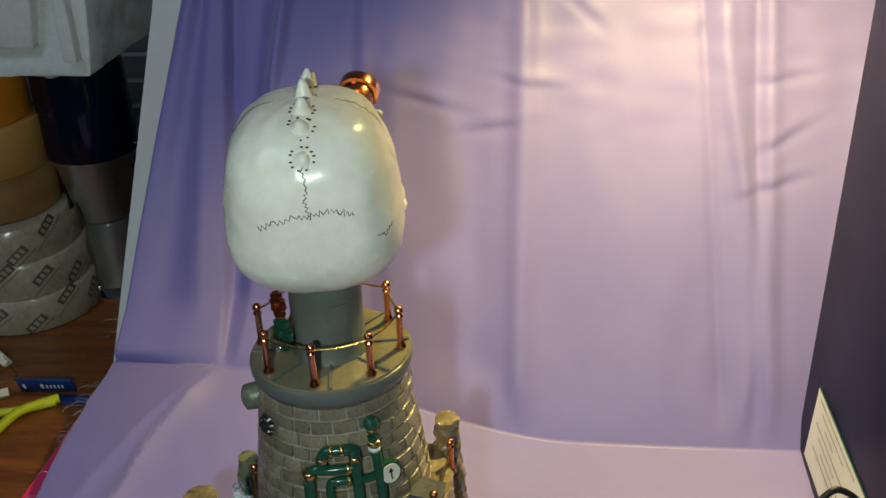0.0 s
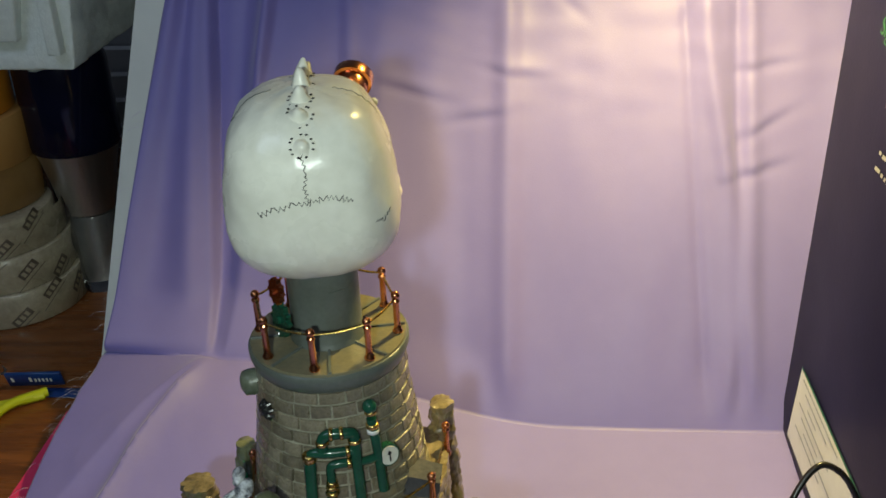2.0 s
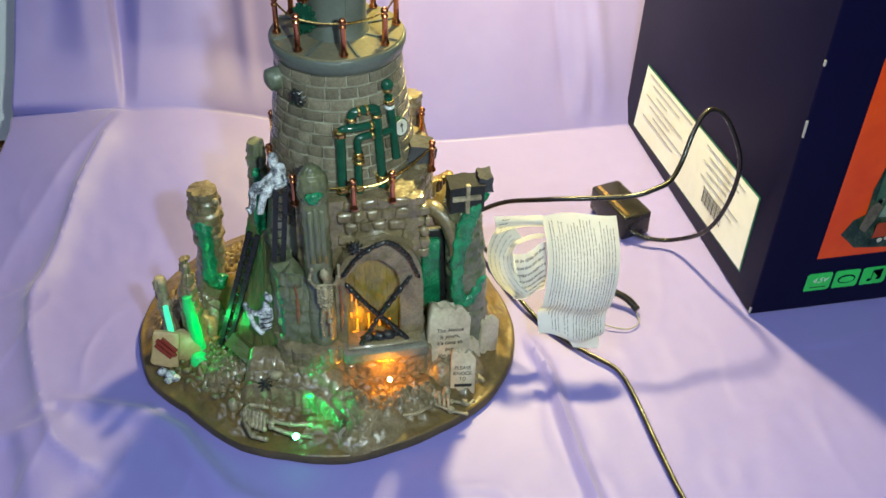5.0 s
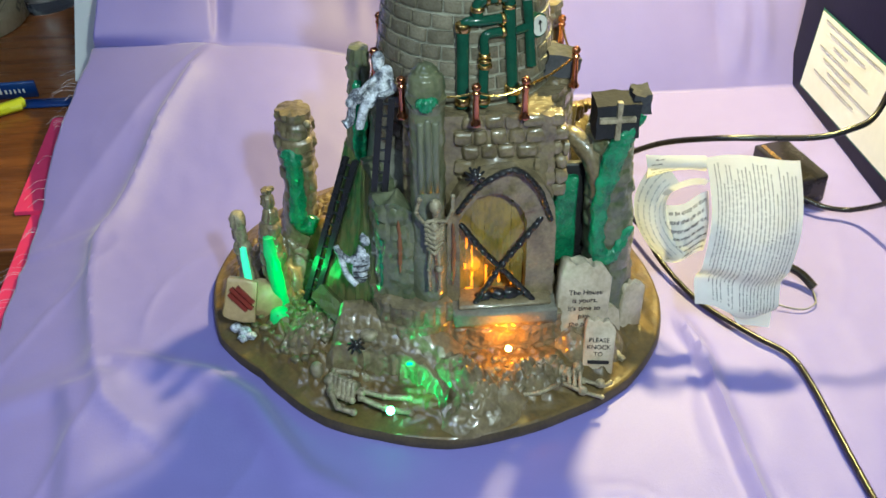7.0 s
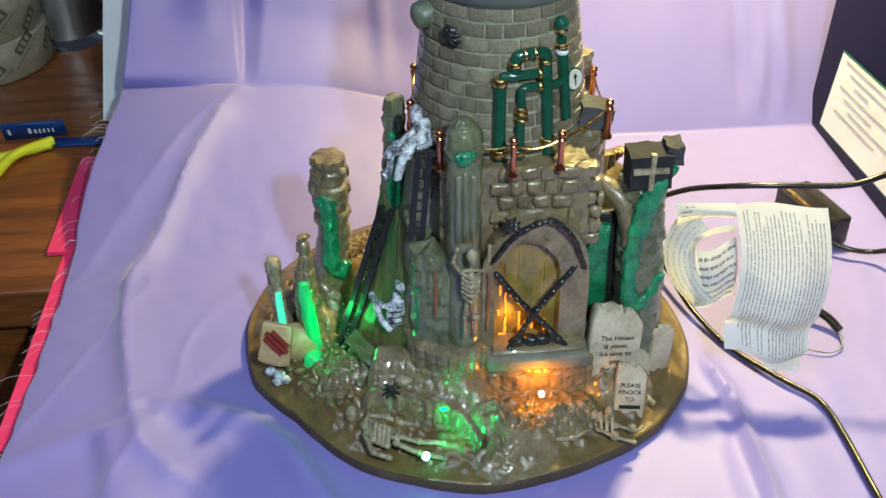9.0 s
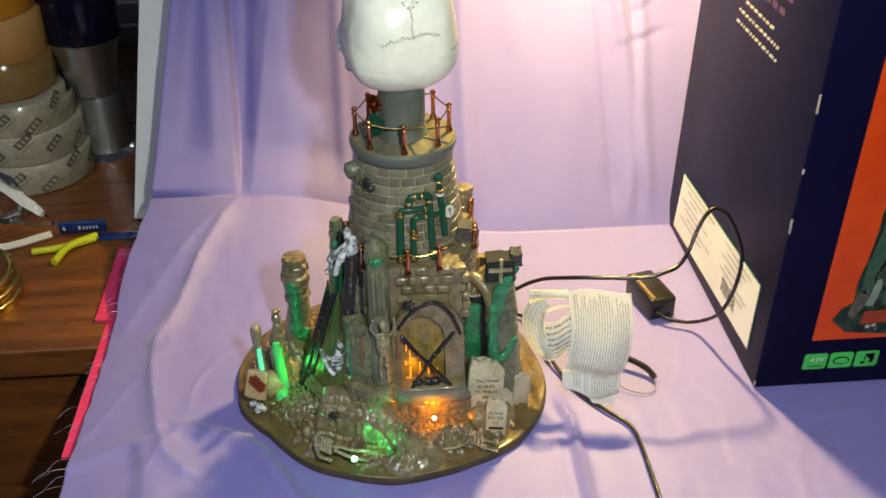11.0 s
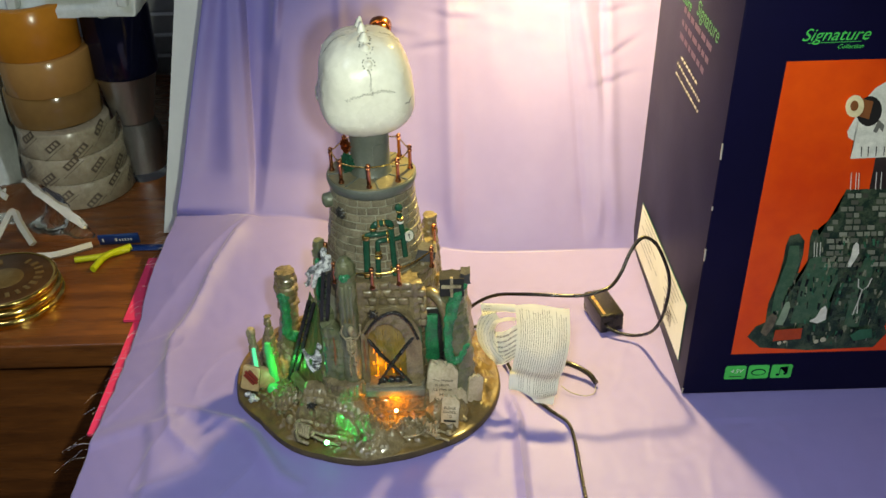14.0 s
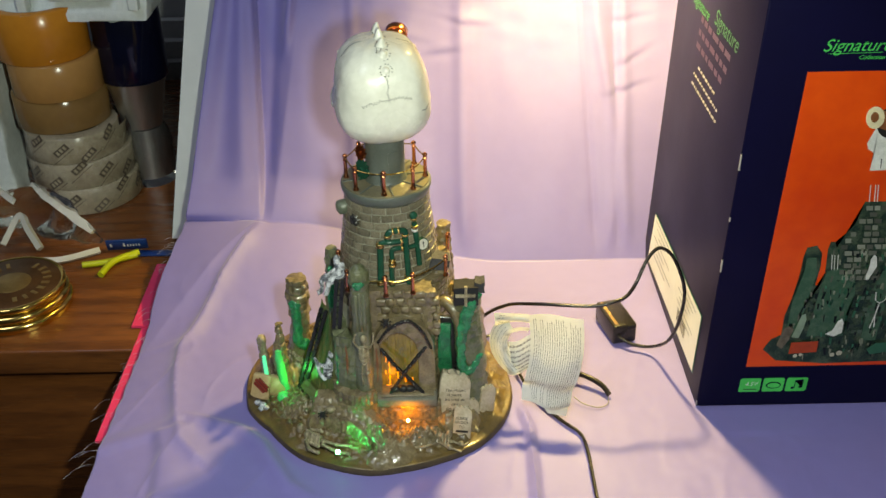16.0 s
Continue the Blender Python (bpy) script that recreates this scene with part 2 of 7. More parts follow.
def ridge(x, w):
    return math.exp(-(x / w) ** 2)


# ---- the room ----
def room():
    bm = bmesh.new(); block(bm, -1.9, -1.6, -0.79, 2.0, 1.62, -0.75)
    solid("floor", bm, CARPET, "brown carpeted floor of the room", "floor", "structure")
    for nm, b in (("wall_north", (-1.9, 1.56, -0.75, 2.0, 1.62, 1.95)), ("wall_south", (-1.9, -1.66, -0.75, 2.0, -1.60, 1.95)),
                  ("wall_west", (-1.96, -1.6, -0.75, -1.9, 1.62, 1.95)), ("wall_east", (2.0, -1.6, -0.75, 2.06, 1.62, 1.95))):
        bm = bmesh.new(); block(bm, *b)
        solid(nm, bm, WALLPAINT, "plain painted wall of the dim room", "wall", "structure")
    bm = bmesh.new(); block(bm, -1.96, -1.66, 1.95, 2.06, 1.62, 2.0)
    solid("ceiling", bm, WALLPAINT, "plain painted ceiling of the room", "ceiling", "structure")


room()
GREYSLAT = mat("grey_blind_slat", (0.42, 0.43, 0.42), 0.5, 0, (0.34, 0.35, 0.34), 12.0)


def blinds():
    """Horizontal slats behind the clutter."""
    t = thing("window_blind", (-0.75, 1.50, -0.2), "grey horizontal slat blind hanging behind the desk clutter", "blind")
    z = -0.15
    while z < 0.85:
        bm = bmesh.new()
        block(bm, -0.46, -0.004, -0.018, 0.46, 0.004, 0.018, Matrix.Translation((-0.75, 1.505, z)) @ pose(0, 0, 0, 24, 0, 0))
        part("slat", bm, GREYSLAT, t)
        z += 0.036
    for x in (-1.1, -0.4):
        bm = bmesh.new(); cone(bm, (x, 1.492, -0.17), (x, 1.492, 0.87), 0.0012, 0.0012, 6)
        part("cord", bm, GREYSLAT, t)


blinds()


def desk():
    t = thing("desk", (-0.35, 1.05, -0.75), "dark red-brown wooden desk with a glossy top", "desk")
    bm = bmesh.new(); block(bm, -1.3, 0.70, -0.034, 1.1, 1.45, -0.004); bevel(bm, 0.003)
    part("top", bm, WOOD, t)
    bm = bmesh.new(); block(bm, -1.27, 0.715, -0.30, 1.07, 0.735, -0.034)
    part("front_panel", bm, WOOD, t)
    for x in (-1.27, 1.03):
        bm = bmesh.new(); block(bm, x, 0.735, -0.75, x + 0.04, 1.43, -0.034)
        part("side_panel", bm, WOOD, t)
    bm = bmesh.new(); block(bm, -1.23, 0.75, -0.74, -0.42, 0.775, -0.31); bevel(bm, 0.004)
    part("door", bm, WOOD, t)
    bm = bmesh.new(); block(bm, -0.41, 0.75, -0.74, 0.30, 0.775, -0.31); bevel(bm, 0.004)
    part("door", bm, WOOD, t)
    s = thing("side_table", (0.25, 0.42, -0.75), "low wooden stand hidden under the purple cloth", "table")
    bm = bmesh.new(); block(bm, -0.20, 0.16, -0.03, 0.80, 0.695, -0.012)
    part("top", bm, WOOD, s)
    for x in (-0.18, 0.75):
        for y in (0.18, 0.65):
            bm = bmesh.new(); block(bm, x, y, -0.75, x + 0.03, y + 0.03, -0.03)
            part("leg", bm, WOOD, s)


desk()


# ---- the cloth backdrop ----
def crease_y(x):
    return 0.852 + 0.014 * step(0.2, -0.14, x) + 0.008 * step(-0.14, -0.24, x)


def crease_z(x):
    return 0.05 * step(0.14, -0.12, x)


def to_line(x, y, line):
    best, side, along = 9.0, 0.0, 0.0
    p = Vector((x, y))
    for i, (a, b) in enumerate(zip(line, line[1:])):
        a, b = Vector(a), Vector(b)
        d = b - a
        k = max(0.0, min(1.0, (p - a).dot(d) / d.length_squared))
        q = p - (a + d * k)
        if q.length < best:
            best, side, along = q.length, d.x * q.y - d.y * q.x, (i + k) / (len(line) - 1)
    return best, side, along


FOLD_LEFT = ((-0.127, 0.868), (-0.165, 0.788), (-0.197, 0.69), (-0.193, 0.645), (-0.187, 0.615), (-0.179, 0.58), (-0.168, 0.547), (-0.151, 0.53))
FOLD_LEFT2 = ((-0.127, 0.868), (-0.172, 0.815), (-0.215, 0.745), (-0.236, 0.69))
FOLD_RIGHT = ((0.141, 0.600), (0.149, 0.555), (0.148, 0.523), (0.147, 0.484), (0.148, 0.40))
FOLD_FRONT = ((-0.175, 0.584), (-0.145, 0.577), (-0.117, 0.565), (-0.094, 0.544), (-0.079, 0.517), (-0.065, 0.494), (-0.040, 0.476))
FOLD_FRONT2 = ((-0.190, 0.567), (-0.186, 0.556), (-0.180, 0.538), (-0.174, 0.486), (-0.178, 0.40))
FOLD_EDGE = ((-0.240, 0.538), (-0.221, 0.549), (-0.205, 0.557), (-0.181, 0.572))


def floor_z(x, y):
    z = crease_z(x) * step(0.70, crease_y(x), y)
    d, s, k = to_line(x, y, FOLD_LEFT)
    z += 0.0125 * math.exp(-d / (0.006 if s < 0 else 0.014)) * (1 - 0.5 * k) * step(0.0, 0.08, k)
    d, s, k = to_line(x, y, FOLD_LEFT2)
    z += 0.007 * math.exp(-d / (0.007 if s > 0 else 0.024)) * (1 - 0.8 * k) * step(0.0, 0.10, k)
    d, s, k = to_line(x, y, FOLD_RIGHT)
    z += 0.0055 * math.exp(-(d / 0.0036) ** 2) * step(0.0, 0.15, k)
    d, s, k = to_line(x, y, FOLD_FRONT)
    swell = math.sin(math.pi * min(1, max(0, k))) ** 0.6
    z += swell * 0.0075 * math.exp(-(d / (0.0085 if s < 0 else 0.0060)) ** 2)
    d, s, k = to_line(x, y, FOLD_FRONT2)
    z += 0.0065 * math.exp(-(d / (0.008 if s < 0 else 0.020)) ** 2) * step(0.0, 0.2, k)
    d, s, k = to_line(x, y, FOLD_EDGE)
    z += 0.0034 * math.exp(-(d / (0.012 if s > 0 else 0.006)) ** 2)
    away = step(0.125, 0.17, math.hypot(x - 0.01, y - 0.62)) * step(0.0, 0.11, crease_y(x) - y)
    z += away * (0.0038 * noise.noise((x * 8, y * 8, 0.3)) + 0.0010 * noise.noise((x * 30, y * 20, 1.7)) + 0.0004 * noise.noise((x * 90, y * 60, 4.0)))
    quiet = away * step(0.16, 0.08, x) * step(0.80, 0.68, y)
    z += (0.4 * away + 0.6 * quiet) * 0.0016 * (1 - abs(noise.noise((x * 15 - y * 9, y * 8 + x * 5, 3.3)))) ** 18
    if x > 0.27 and y > 0.55:
        z *= 0.25
    return z


def wall_shift(x, h):
    """How far the hanging cloth stands back from its plane: pleats and creases."""
    up = step(0.0, 0.05, h)
    s = 0.007 * step(0.108, 0.050, x) - 0.006 * ridge(x - 0.098, 0.009)
    s += 0.008 * step(0.0, -0.04, x) - 0.004 * ridge(x + 0.028, 0.007)
    fan = -0.137 - 0.026 * h
    d = x - fan
    up_fold = step(-0.002, 0.014, h) * (1 - 0.4 * step(0.2, 0.4, h))
    pleat = 0.0
    if d > 0:
        w = 0.014 + 0.17 * h
        pleat += up_fold * min(0.021, 0.010 + 0.10 * h) * step(0.0, 0.006, d) * max(0.0, 1 - d / w)
        pleat += up_fold * 0.004 * ridge(d - w * 0.5, 0.007) * step(0.0, 0.08, h)
    else:
        pleat += up_fold * (0.014 * max(0.0, 1 + d / 0.085) - 0.014)
        s += 0.0046 * step(0.0, 0.08, h) * math.sin(max(-1.0, d / max(0.03, 0.10 - 0.24 * h)) * 9.0) * step(0.0, -0.02, d)
    s -= 0.014 * ridge(x - (-0.128 + 0.12 * h), 0.006) * step(0.17, 0.24, h)
    s -= 0.007 * ridge(x - 0.262 - 0.012 * math.sin(h * 14), 0.008) + 0.004 * ridge(x - 0.284, 0.006) - 0.005 * ridge(x - 0.273, 0.006)
    s += 0.003 * ridge(x - 0.235 - 0.05 * (0.3 - h), 0.004)
    s += 0.005 * noise.noise((x * 14, h * 4, 2.2)) + 0.0016 * noise.noise((x * 40, h * 16, 5.1)) + 0.0012 * noise.noise((x * 26, h * 60, 8.1)) * step(0.18, 0.3, h)
    for cx, cz, tilt in ((0.075, 0.20, 0.35), (0.135, 0.295, -0.7), (0.215, 0.31, 0.5), (0.29, 0.24, 0.15), (-0.02, 0.30, 0.75), (0.00, 0.285, 0.55), (0.25, 0.295, 0.9), (0.285, 0.30, -0.6), (0.292, 0.20, 0.45), (0.285, 0.17, 0.25), (0.10, 0.235, 0.0), (0.02, 0.205, 0.05)):
        dx, dz = x - cx, (h * 0.87) - cz
        a, b = dx * math.cos(tilt) + dz * math.sin(tilt), -dx * math.sin(tilt) + dz * math.cos(tilt)
        s += 0.0014 * math.exp(-(a / 0.026) ** 2) * (math.exp(-(b / 0.004) ** 2) - 0.8 * math.exp(-((b - 0.006) / 0.005) ** 2))
    return s * up + pleat


def cloth_point(u, s):
    lean = radians(29)
    if s <= 0:
        left = -0.239 + 0.017 * step(-0.12, 0.0, s) + 0.0016 * noise.noise((s * 60, 0, 0))
        x = left + u * (0.74 - left)
        y = crease_y(x) + s
        if y < 0.24:
            return Vector((x, 0.24 - 0.15 * (0.24 - y), floor_z(x, 0.24) - (0.24 - y)))
        return Vector((x, y, floor_z(x, y)))
    left = -0.222 + 0.155 * s
    x = left + u * (0.74 - left)
    return Vector((x, crease_y(x) + s * math.sin(lean) + wall_shift(x, s) * math.cos(lean), crease_z(x) + s * math.cos(lean)))


def cloth():
    bm = bmesh.new()
    us = [0.30 * i / 170 for i in range(170)] + [0.30 + 0.38 * i / 140 for i in range(140)] + [0.68 + 0.32 * i / 30 for i in range(31)]
    ss = [-1.0 + 0.4 * i / 20 for i in range(20)] + [-0.6 + 0.6 * i / 170 for i in range(171)] + [0.5 * i / 180 for i in range(1, 181)] + [0.5 + 0.2 * i / 10 for i in range(1, 11)]
    grid = [[bm.verts.new(cloth_point(u, s)) for u in us] for s in ss]
    for a, b in zip(grid, grid[1:]):
        for i in range(len(us) - 1):
            bm.faces.new((a[i], a[i + 1], b[i + 1], b[i]))
    me = finish("backdrop_cloth", bm, SATIN)
    me.shade_smooth()
    ob = new("backdrop_cloth", me)
    md = ob.modifiers.new("thickness", "SOLIDIFY")
    md.thickness, md.offset = 0.0008, -1
    tagged(ob, "wrinkled purple satin cloth draped as a photo backdrop", "cloth")
    rnd = random.Random(4)
    for i in range(72):
        bm = bmesh.new()
        s = -rnd.uniform(0.02, 0.62) if i < 62 else rnd.uniform(0.02, 0.2)
        p = cloth_point(0.0, s)
        ln = (rnd.uniform(0.006, 0.019) if s < -0.26 else rnd.uniform(0.003, 0.012)) if i < 62 else rnd.uniform(0.006, 0.013)
        q = p + Vector((-ln, rnd.uniform(-0.7, -0.1) * ln, rnd.uniform(-0.25, 0.15) * ln + 0.0005))
        r = q + Vector((-0.35 * ln, rnd.uniform(-0.6, 0.0) * ln, -0.15 * ln))
        tube(bm, smooth_path((p + Vector((0.002, 0, 0)), (p + q) / 2 + Vector((0, 0, 0.002)), q, r), 4), 0.00009, 4)
        part("frayed_thread", bm, mat("pale_thread", (0.68, 0.62, 0.74), 0.6), ob, "loose pale threads along the cut edge")


cloth()


def boards():
    lean = radians(29)
    bm = bmesh.new()
    corners = [(-0.256, 0.892, 0.0), (0.70, 0.892, 0.0), (0.70, 0.892 + 0.62 * math.tan(lean), 0.62), (-0.196, 0.892 + 0.62 * math.tan(lean), 0.62)]
    n = Vector((0, math.cos(lean), -math.sin(lean)))
    f = [bm.verts.new(c) for c in corners]
    g = [bm.verts.new(Vector(c) + n * 0.006) for c in corners]
    bm.faces.new(f); bm.faces.new(list(reversed(g)))
    for i in range(4):
        bm.faces.new((f[i], g[i], g[(i + 1) % 4], f[(i + 1) % 4]))
    bmesh.ops.translate(bm, verts=bm.verts[:], vec=(0, 0.028, 0.0))
    solid("foam_board", bm, BOARD, "white foam board leaning behind the purple cloth", "board")
    for k, (x0, y0, x1, y1, z) in enumerate(((-0.250, 0.56, 0.1, 0.80, -0.0035), (-0.2525, 0.74, 0.12, 0.865, -0.0005))):
        bm = bmesh.new(); block(bm, x0, y0, z - 0.0028, x1, y1, z, pose(0, 0, 0, 0, 0, 0.6 * k))
        solid("pink_card", bm, PINK, "hot pink card sheet slipped under the cloth", "card", group="pink cards under the cloth")


boards()


# ---- the product box ----
BX0, BX1, BY0, BY1, BH = 0.306, 0.562, 0.588, 0.864, 0.435


def flat(name, pts, material, parent, y=None, x=None):
    """A printed patch on the box's front (points x, z) or its side (points y, z)."""
    bm = bmesh.new()
    vs = [bm.verts.new((p[0], y, p[1]) if y is not None else (x, p[0], p[1])) for p in pts]
    bm.faces.new(vs)
    bmesh.ops.triangulate(bm, faces=bm.faces[:])
    ob = part(name, bm, material, parent, smooth=False)
    return ob


def oval(cx, cz, rx, rz, n=20, a0=0.0, a1=2 * math.pi):
    return [(cx + rx * math.cos(a0 + (a1 - a0) * i / n), cz + rz * math.sin(a0 + (a1 - a0) * i / n)) for i in range(n + (0 if a1 - a0 > 6.2 else 1))]


def carton():
    t = thing("product_box", ((BX0 + BX1) / 2, (BY0 + BY1) / 2, 0.0015), "tall glossy navy carton with an orange picture panel", "box")
    bm = bmesh.new(); block(bm, BX0, BY0, 0.0015, BX1, BY1, BH); bevel(bm, 0.0012)
    part("body", bm, NAVY, t)
    F = BY0 - 0.0004
    panel = flat("picture_panel", [(0.3455, 0.047), (0.5195, 0.047), (0.5195, 0.332), (0.3455, 0.332)], ORANGE, t, y=F)
    dark = mat("print_dark_green", (0.010, 0.026, 0.018), 0.35, 0, (0.055, 0.08, 0.05), 110.0, mix=(0.45, 0.6))
    pale = mat("print_pale", (0.72, 0.72, 0.68), 0.35, 0, (0.50, 0.51, 0.48), 160.0)
    gold = mat("print_brown", (0.25, 0.09, 0.035), 0.35)
    F2, F3, F4 = F - 0.0004, F - 0.0008, F - 0.0012

    def art(name, pts, material, layer):
        """A patch of the picture; its points count from the panel's top left, in thousandths of its height."""
        return flat(name, [(0.3455 + (x - 0.2 * max(0, 640 - z)) * 0.000232, 0.332 - z * 0.285 / 1000) for x, z in pts], material, panel, y=F - 0.0004 * layer)

    mid = mat("print_mid_green", (0.030, 0.085, 0.050), 0.35, 0, (0.06, 0.11, 0.07), 130.0, mix=(0.42, 0.6))
    art("printed_base", [(50, 930), (75, 890), (120, 870), (560, 870), (600, 930), (560, 985), (300, 990), (110, 975)], dark, 1)
    art("printed_castle", [(110, 900), (105, 800), (118, 740), (128, 650), (136, 590), (150, 555), (185, 548), (205, 575), (202, 620), (194, 690), (214, 690), (220, 645), (226, 560), (236, 536), (252, 536), (258, 560), (262, 528), (288, 508), (322, 474), (350, 402), (520, 402), (545, 540), (570, 700), (585, 900)], dark, 2)
    art("printed_pillar", [(125, 880), (122, 760), (140, 640), (150, 590), (185, 590), (190, 650), (178, 760), (170, 880)], mid, 3)
    art("printed_crag", [(206, 880), (216, 710), (226, 640), (262, 628), (330, 640), (352, 720), (338, 800), (346, 880)], mid, 3)
    art("printed_buttress", [(420, 900), (415, 720), (430, 640), (470, 640), (480, 760), (478, 900)], mid, 3)
    rnd = random.Random(9)
    stone = mat("print_stone", (0.16, 0.17, 0.14), 0.35, rand=0.75)
    for j in range(12):
        z = 414 + j * 22
        x = (354 if z < 450 else 332 if z < 480 else 304 if z < 510 else 272) + (j % 2) * 14
        while x < 520 + max(0, z - 430) * 0.16:
            w = rnd.uniform(24, 36)
            if rnd.random() > 0.20:
                art("printed_brick", [(x, z), (x + w - 5, z + 1), (x + w - 5, z + 16), (x + 1, z + 16)], stone, 4)
            x += w
    for j in range(9):
        for i in range(5):
            x, z = 350 + i * 24 + (j % 2) * 11, 690 + j * 21
            if rnd.random() > 0.35:
                art("printed_brick", [(x, z), (x + 18, z), (x + 18, z + 13), (x, z + 13)], mat("print_old_stone", (0.050, 0.075, 0.055), 0.35, rand=0.7), 4)
    tones = (mat("print_leaf", (0.020, 0.095, 0.055), 0.35, rand=0.7), mat("print_shadow", (0.004, 0.008, 0.006), 0.35), mat("print_speck", (0.15, 0.16, 0.12), 0.35, rand=0.8))
    for i in range(290):
        x, z = rnd.uniform(112, 560), rnd.uniform(560, 960)
        if z < 1010 - 2.6 * (x - 60) and z < 870 or (192 < x < 240 and z < 690):
            continue
        w, h, q = rnd.uniform(2, 6), rnd.uniform(3, 15), rnd.uniform(-0.5, 0.5)
        art("printed_speck", [(x - w, z - h), (x + w, z - h * 0.9), (x + w * 0.7 + q * h, z + h), (x - w * 0.6 + q * h, z + h * 0.8)], tones[i % 3], 5)
    # figures: perched, reclining, standing and hung ones
    art("printed_figure", [(372, 655), (380, 625), (384, 596), (396, 580), (406, 590), (408, 622), (396, 645), (386, 668), (376, 670)], pale, 6)
    art("printed_figure", [(276, 870), (300, 855), (312, 822), (326, 812), (336, 828), (340, 866), (310, 880)], pale, 6)
    art("printed_figure", [(148, 880), (160, 830), (168, 796), (182, 792), (190, 812), (186, 850), (176, 884)], mat("print_pale_green", (0.22, 0.30, 0.22), 0.35), 6)
    art("printed_figure", [(96, 910), (110, 850), (128, 836), (150, 850), (140, 890), (120, 925)], mat("print_tan_stone", (0.16, 0.13, 0.09), 0.35, 0, (0.06, 0.05, 0.035), 150.0), 6)
    for x0, z0, x1, z1 in ((428, 715, 434, 745), (434, 745, 452, 756), (452, 756, 470, 745), (470, 745, 478, 712), (452, 756, 448, 800), (448, 800, 440, 850), (448, 800, 456, 846)):
        art("printed_bone", [(x0 - 2, z0), (x0 + 2, z0), (x1 + 2, z1), (x1 - 2, z1)], pale, 6)
    art("printed_sign", [(152, 900), (256, 896), (258, 938), (150, 944)], mat("print_orange_sign", (0.42, 0.055, 0.015), 0.35), 7)
    for x, z, w in ((178, 952, 9), (198, 948, 7), (322, 950, 10), (348, 944, 12)):
        art("printed_skull", oval(x, z, w, w * 0.8, 10), mat("print_tooth", (0.55, 0.52, 0.40), 0.35), 7)
    art("printed_leaf", [(450, 930), (480, 908), (530, 905), (540, 940), (470, 952)], tones[0], 7)
    for x in (362, 380, 390, 452, 470):
        art("printed_rail", [(x, 346), (x + 3, 346), (x + 3, 402), (x, 402)], pale, 4)
    for x in (240, 250, 262):
        art("printed_rail", [(x, 580), (x + 3, 580), (x + 3, 632), (x, 632)], pale, 4)
    # the pale head on its column, with the brown tube in one eye
    art("printed_column", [(448, 290), (520, 290), (528, 402), (432, 402)], mat("print_column", (0.045, 0.03, 0.03), 0.35, 0, (0.02, 0.015, 0.016), 60.0), 3)
    art("printed_dome", [(470, 62), (430, 82), (402, 110), (380, 148), (356, 186), (340, 214), (346, 232), (368, 245), (362, 270), (356, 300), (470, 298), (584, 300), (590, 240), (604, 200), (584, 130), (540, 78), (505, 62)], pale, 4)
    art("printed_eye", oval(412, 152, 44, 46, 18), INK, 5)
    art("printed_eye", oval(520, 156, 38, 42, 18), INK, 5)
    art("printed_nose", [(446, 178), (430, 214), (442, 220), (452, 205), (464, 218), (468, 196)], mat("print_bone_shadow", (0.16, 0.16, 0.15), 0.35), 5)
    for x in (392, 416, 444, 472, 500, 528):
        art("printed_tooth", [(x, 262), (x + 4, 262), (x + 3, 292), (x, 292)], INK, 5)
    art("printed_tube", [(366, 108), (424, 122), (412, 176), (356, 160)], gold, 6)
    art("printed_tube_end", oval(360, 134, 32, 34, 18), mat("print_cream", (0.80, 0.70, 0.46), 0.35), 7)
    art("printed_tube_hole", oval(358, 132, 14, 16, 14), gold, 8)
    flat("round_label", oval(0.440, 0.395, 0.02, 0.02, 20), mat("print_yellow", (0.75, 0.45, 0.03), 0.35), t, y=F)
    lettering("front_lettering", "Signature", 0.0140, LIME, t, plane_at((0.3795, F, 0.3525), (1, 0, 0), (0, 0, 1)), 0.00005, 0.35)
    lettering("front_lettering", "Collection", 0.0048, LIME, t, plane_at((0.3925, F, 0.3430), (1, 0, 0), (0, 0, 1)), 0.00005, 0.35)
    flat("underline", [(0.3590, 0.3462), (0.4000, 0.3468), (0.4000, 0.3472), (0.3590, 0.3466)], LIME, t, y=F)
    for i in range(3):
        x0 = 0.3440 + i * 0.0215
        pts = [(x0 + dx, 0.0255 + dz) for dx, dz in ((-0.009 + 0.0085, -0.0078), (0.017, -0.0078), (0.0185, -0.006), (0.0185, 0.0065), (0.017, 0.008), (0.0005, 0.008), (-0.001, 0.0065), (-0.001, -0.006))]
        icon = flat("icon", pts, LIME, t, y=F)
        if i == 0:
            lettering("icon_lettering", "4.5V", 0.0062, mat("print_white", (0.8, 0.8, 0.78), 0.4), icon, plane_at((x0 + 0.0095, F2, 0.027), (1, 0, 0), (0, 0, 1)), 0.00005, 0.2)
            flat("icon_mark", [(x0 + 0.003, 0.0205), (x0 + 0.015, 0.0205), (x0 + 0.015, 0.0215), (x0 + 0.003, 0.0215)], INK, icon, y=F2)
        elif i == 1:
            flat("icon_mark", oval(x0 + 0.0088, 0.0255, 0.007, 0.004), NAVY, icon, y=F2)
            flat("icon_mark", oval(x0 + 0.0088, 0.0255, 0.0058, 0.0028), LIME, icon, y=F3)
        else:
            flat("icon_mark", oval(x0 + 0.0055, 0.022, 0.0018, 0.0014, 10), NAVY, icon, y=F2)
            flat("icon_mark", oval(x0 + 0.0125, 0.023, 0.0018, 0.0014, 10), NAVY, icon, y=F2)
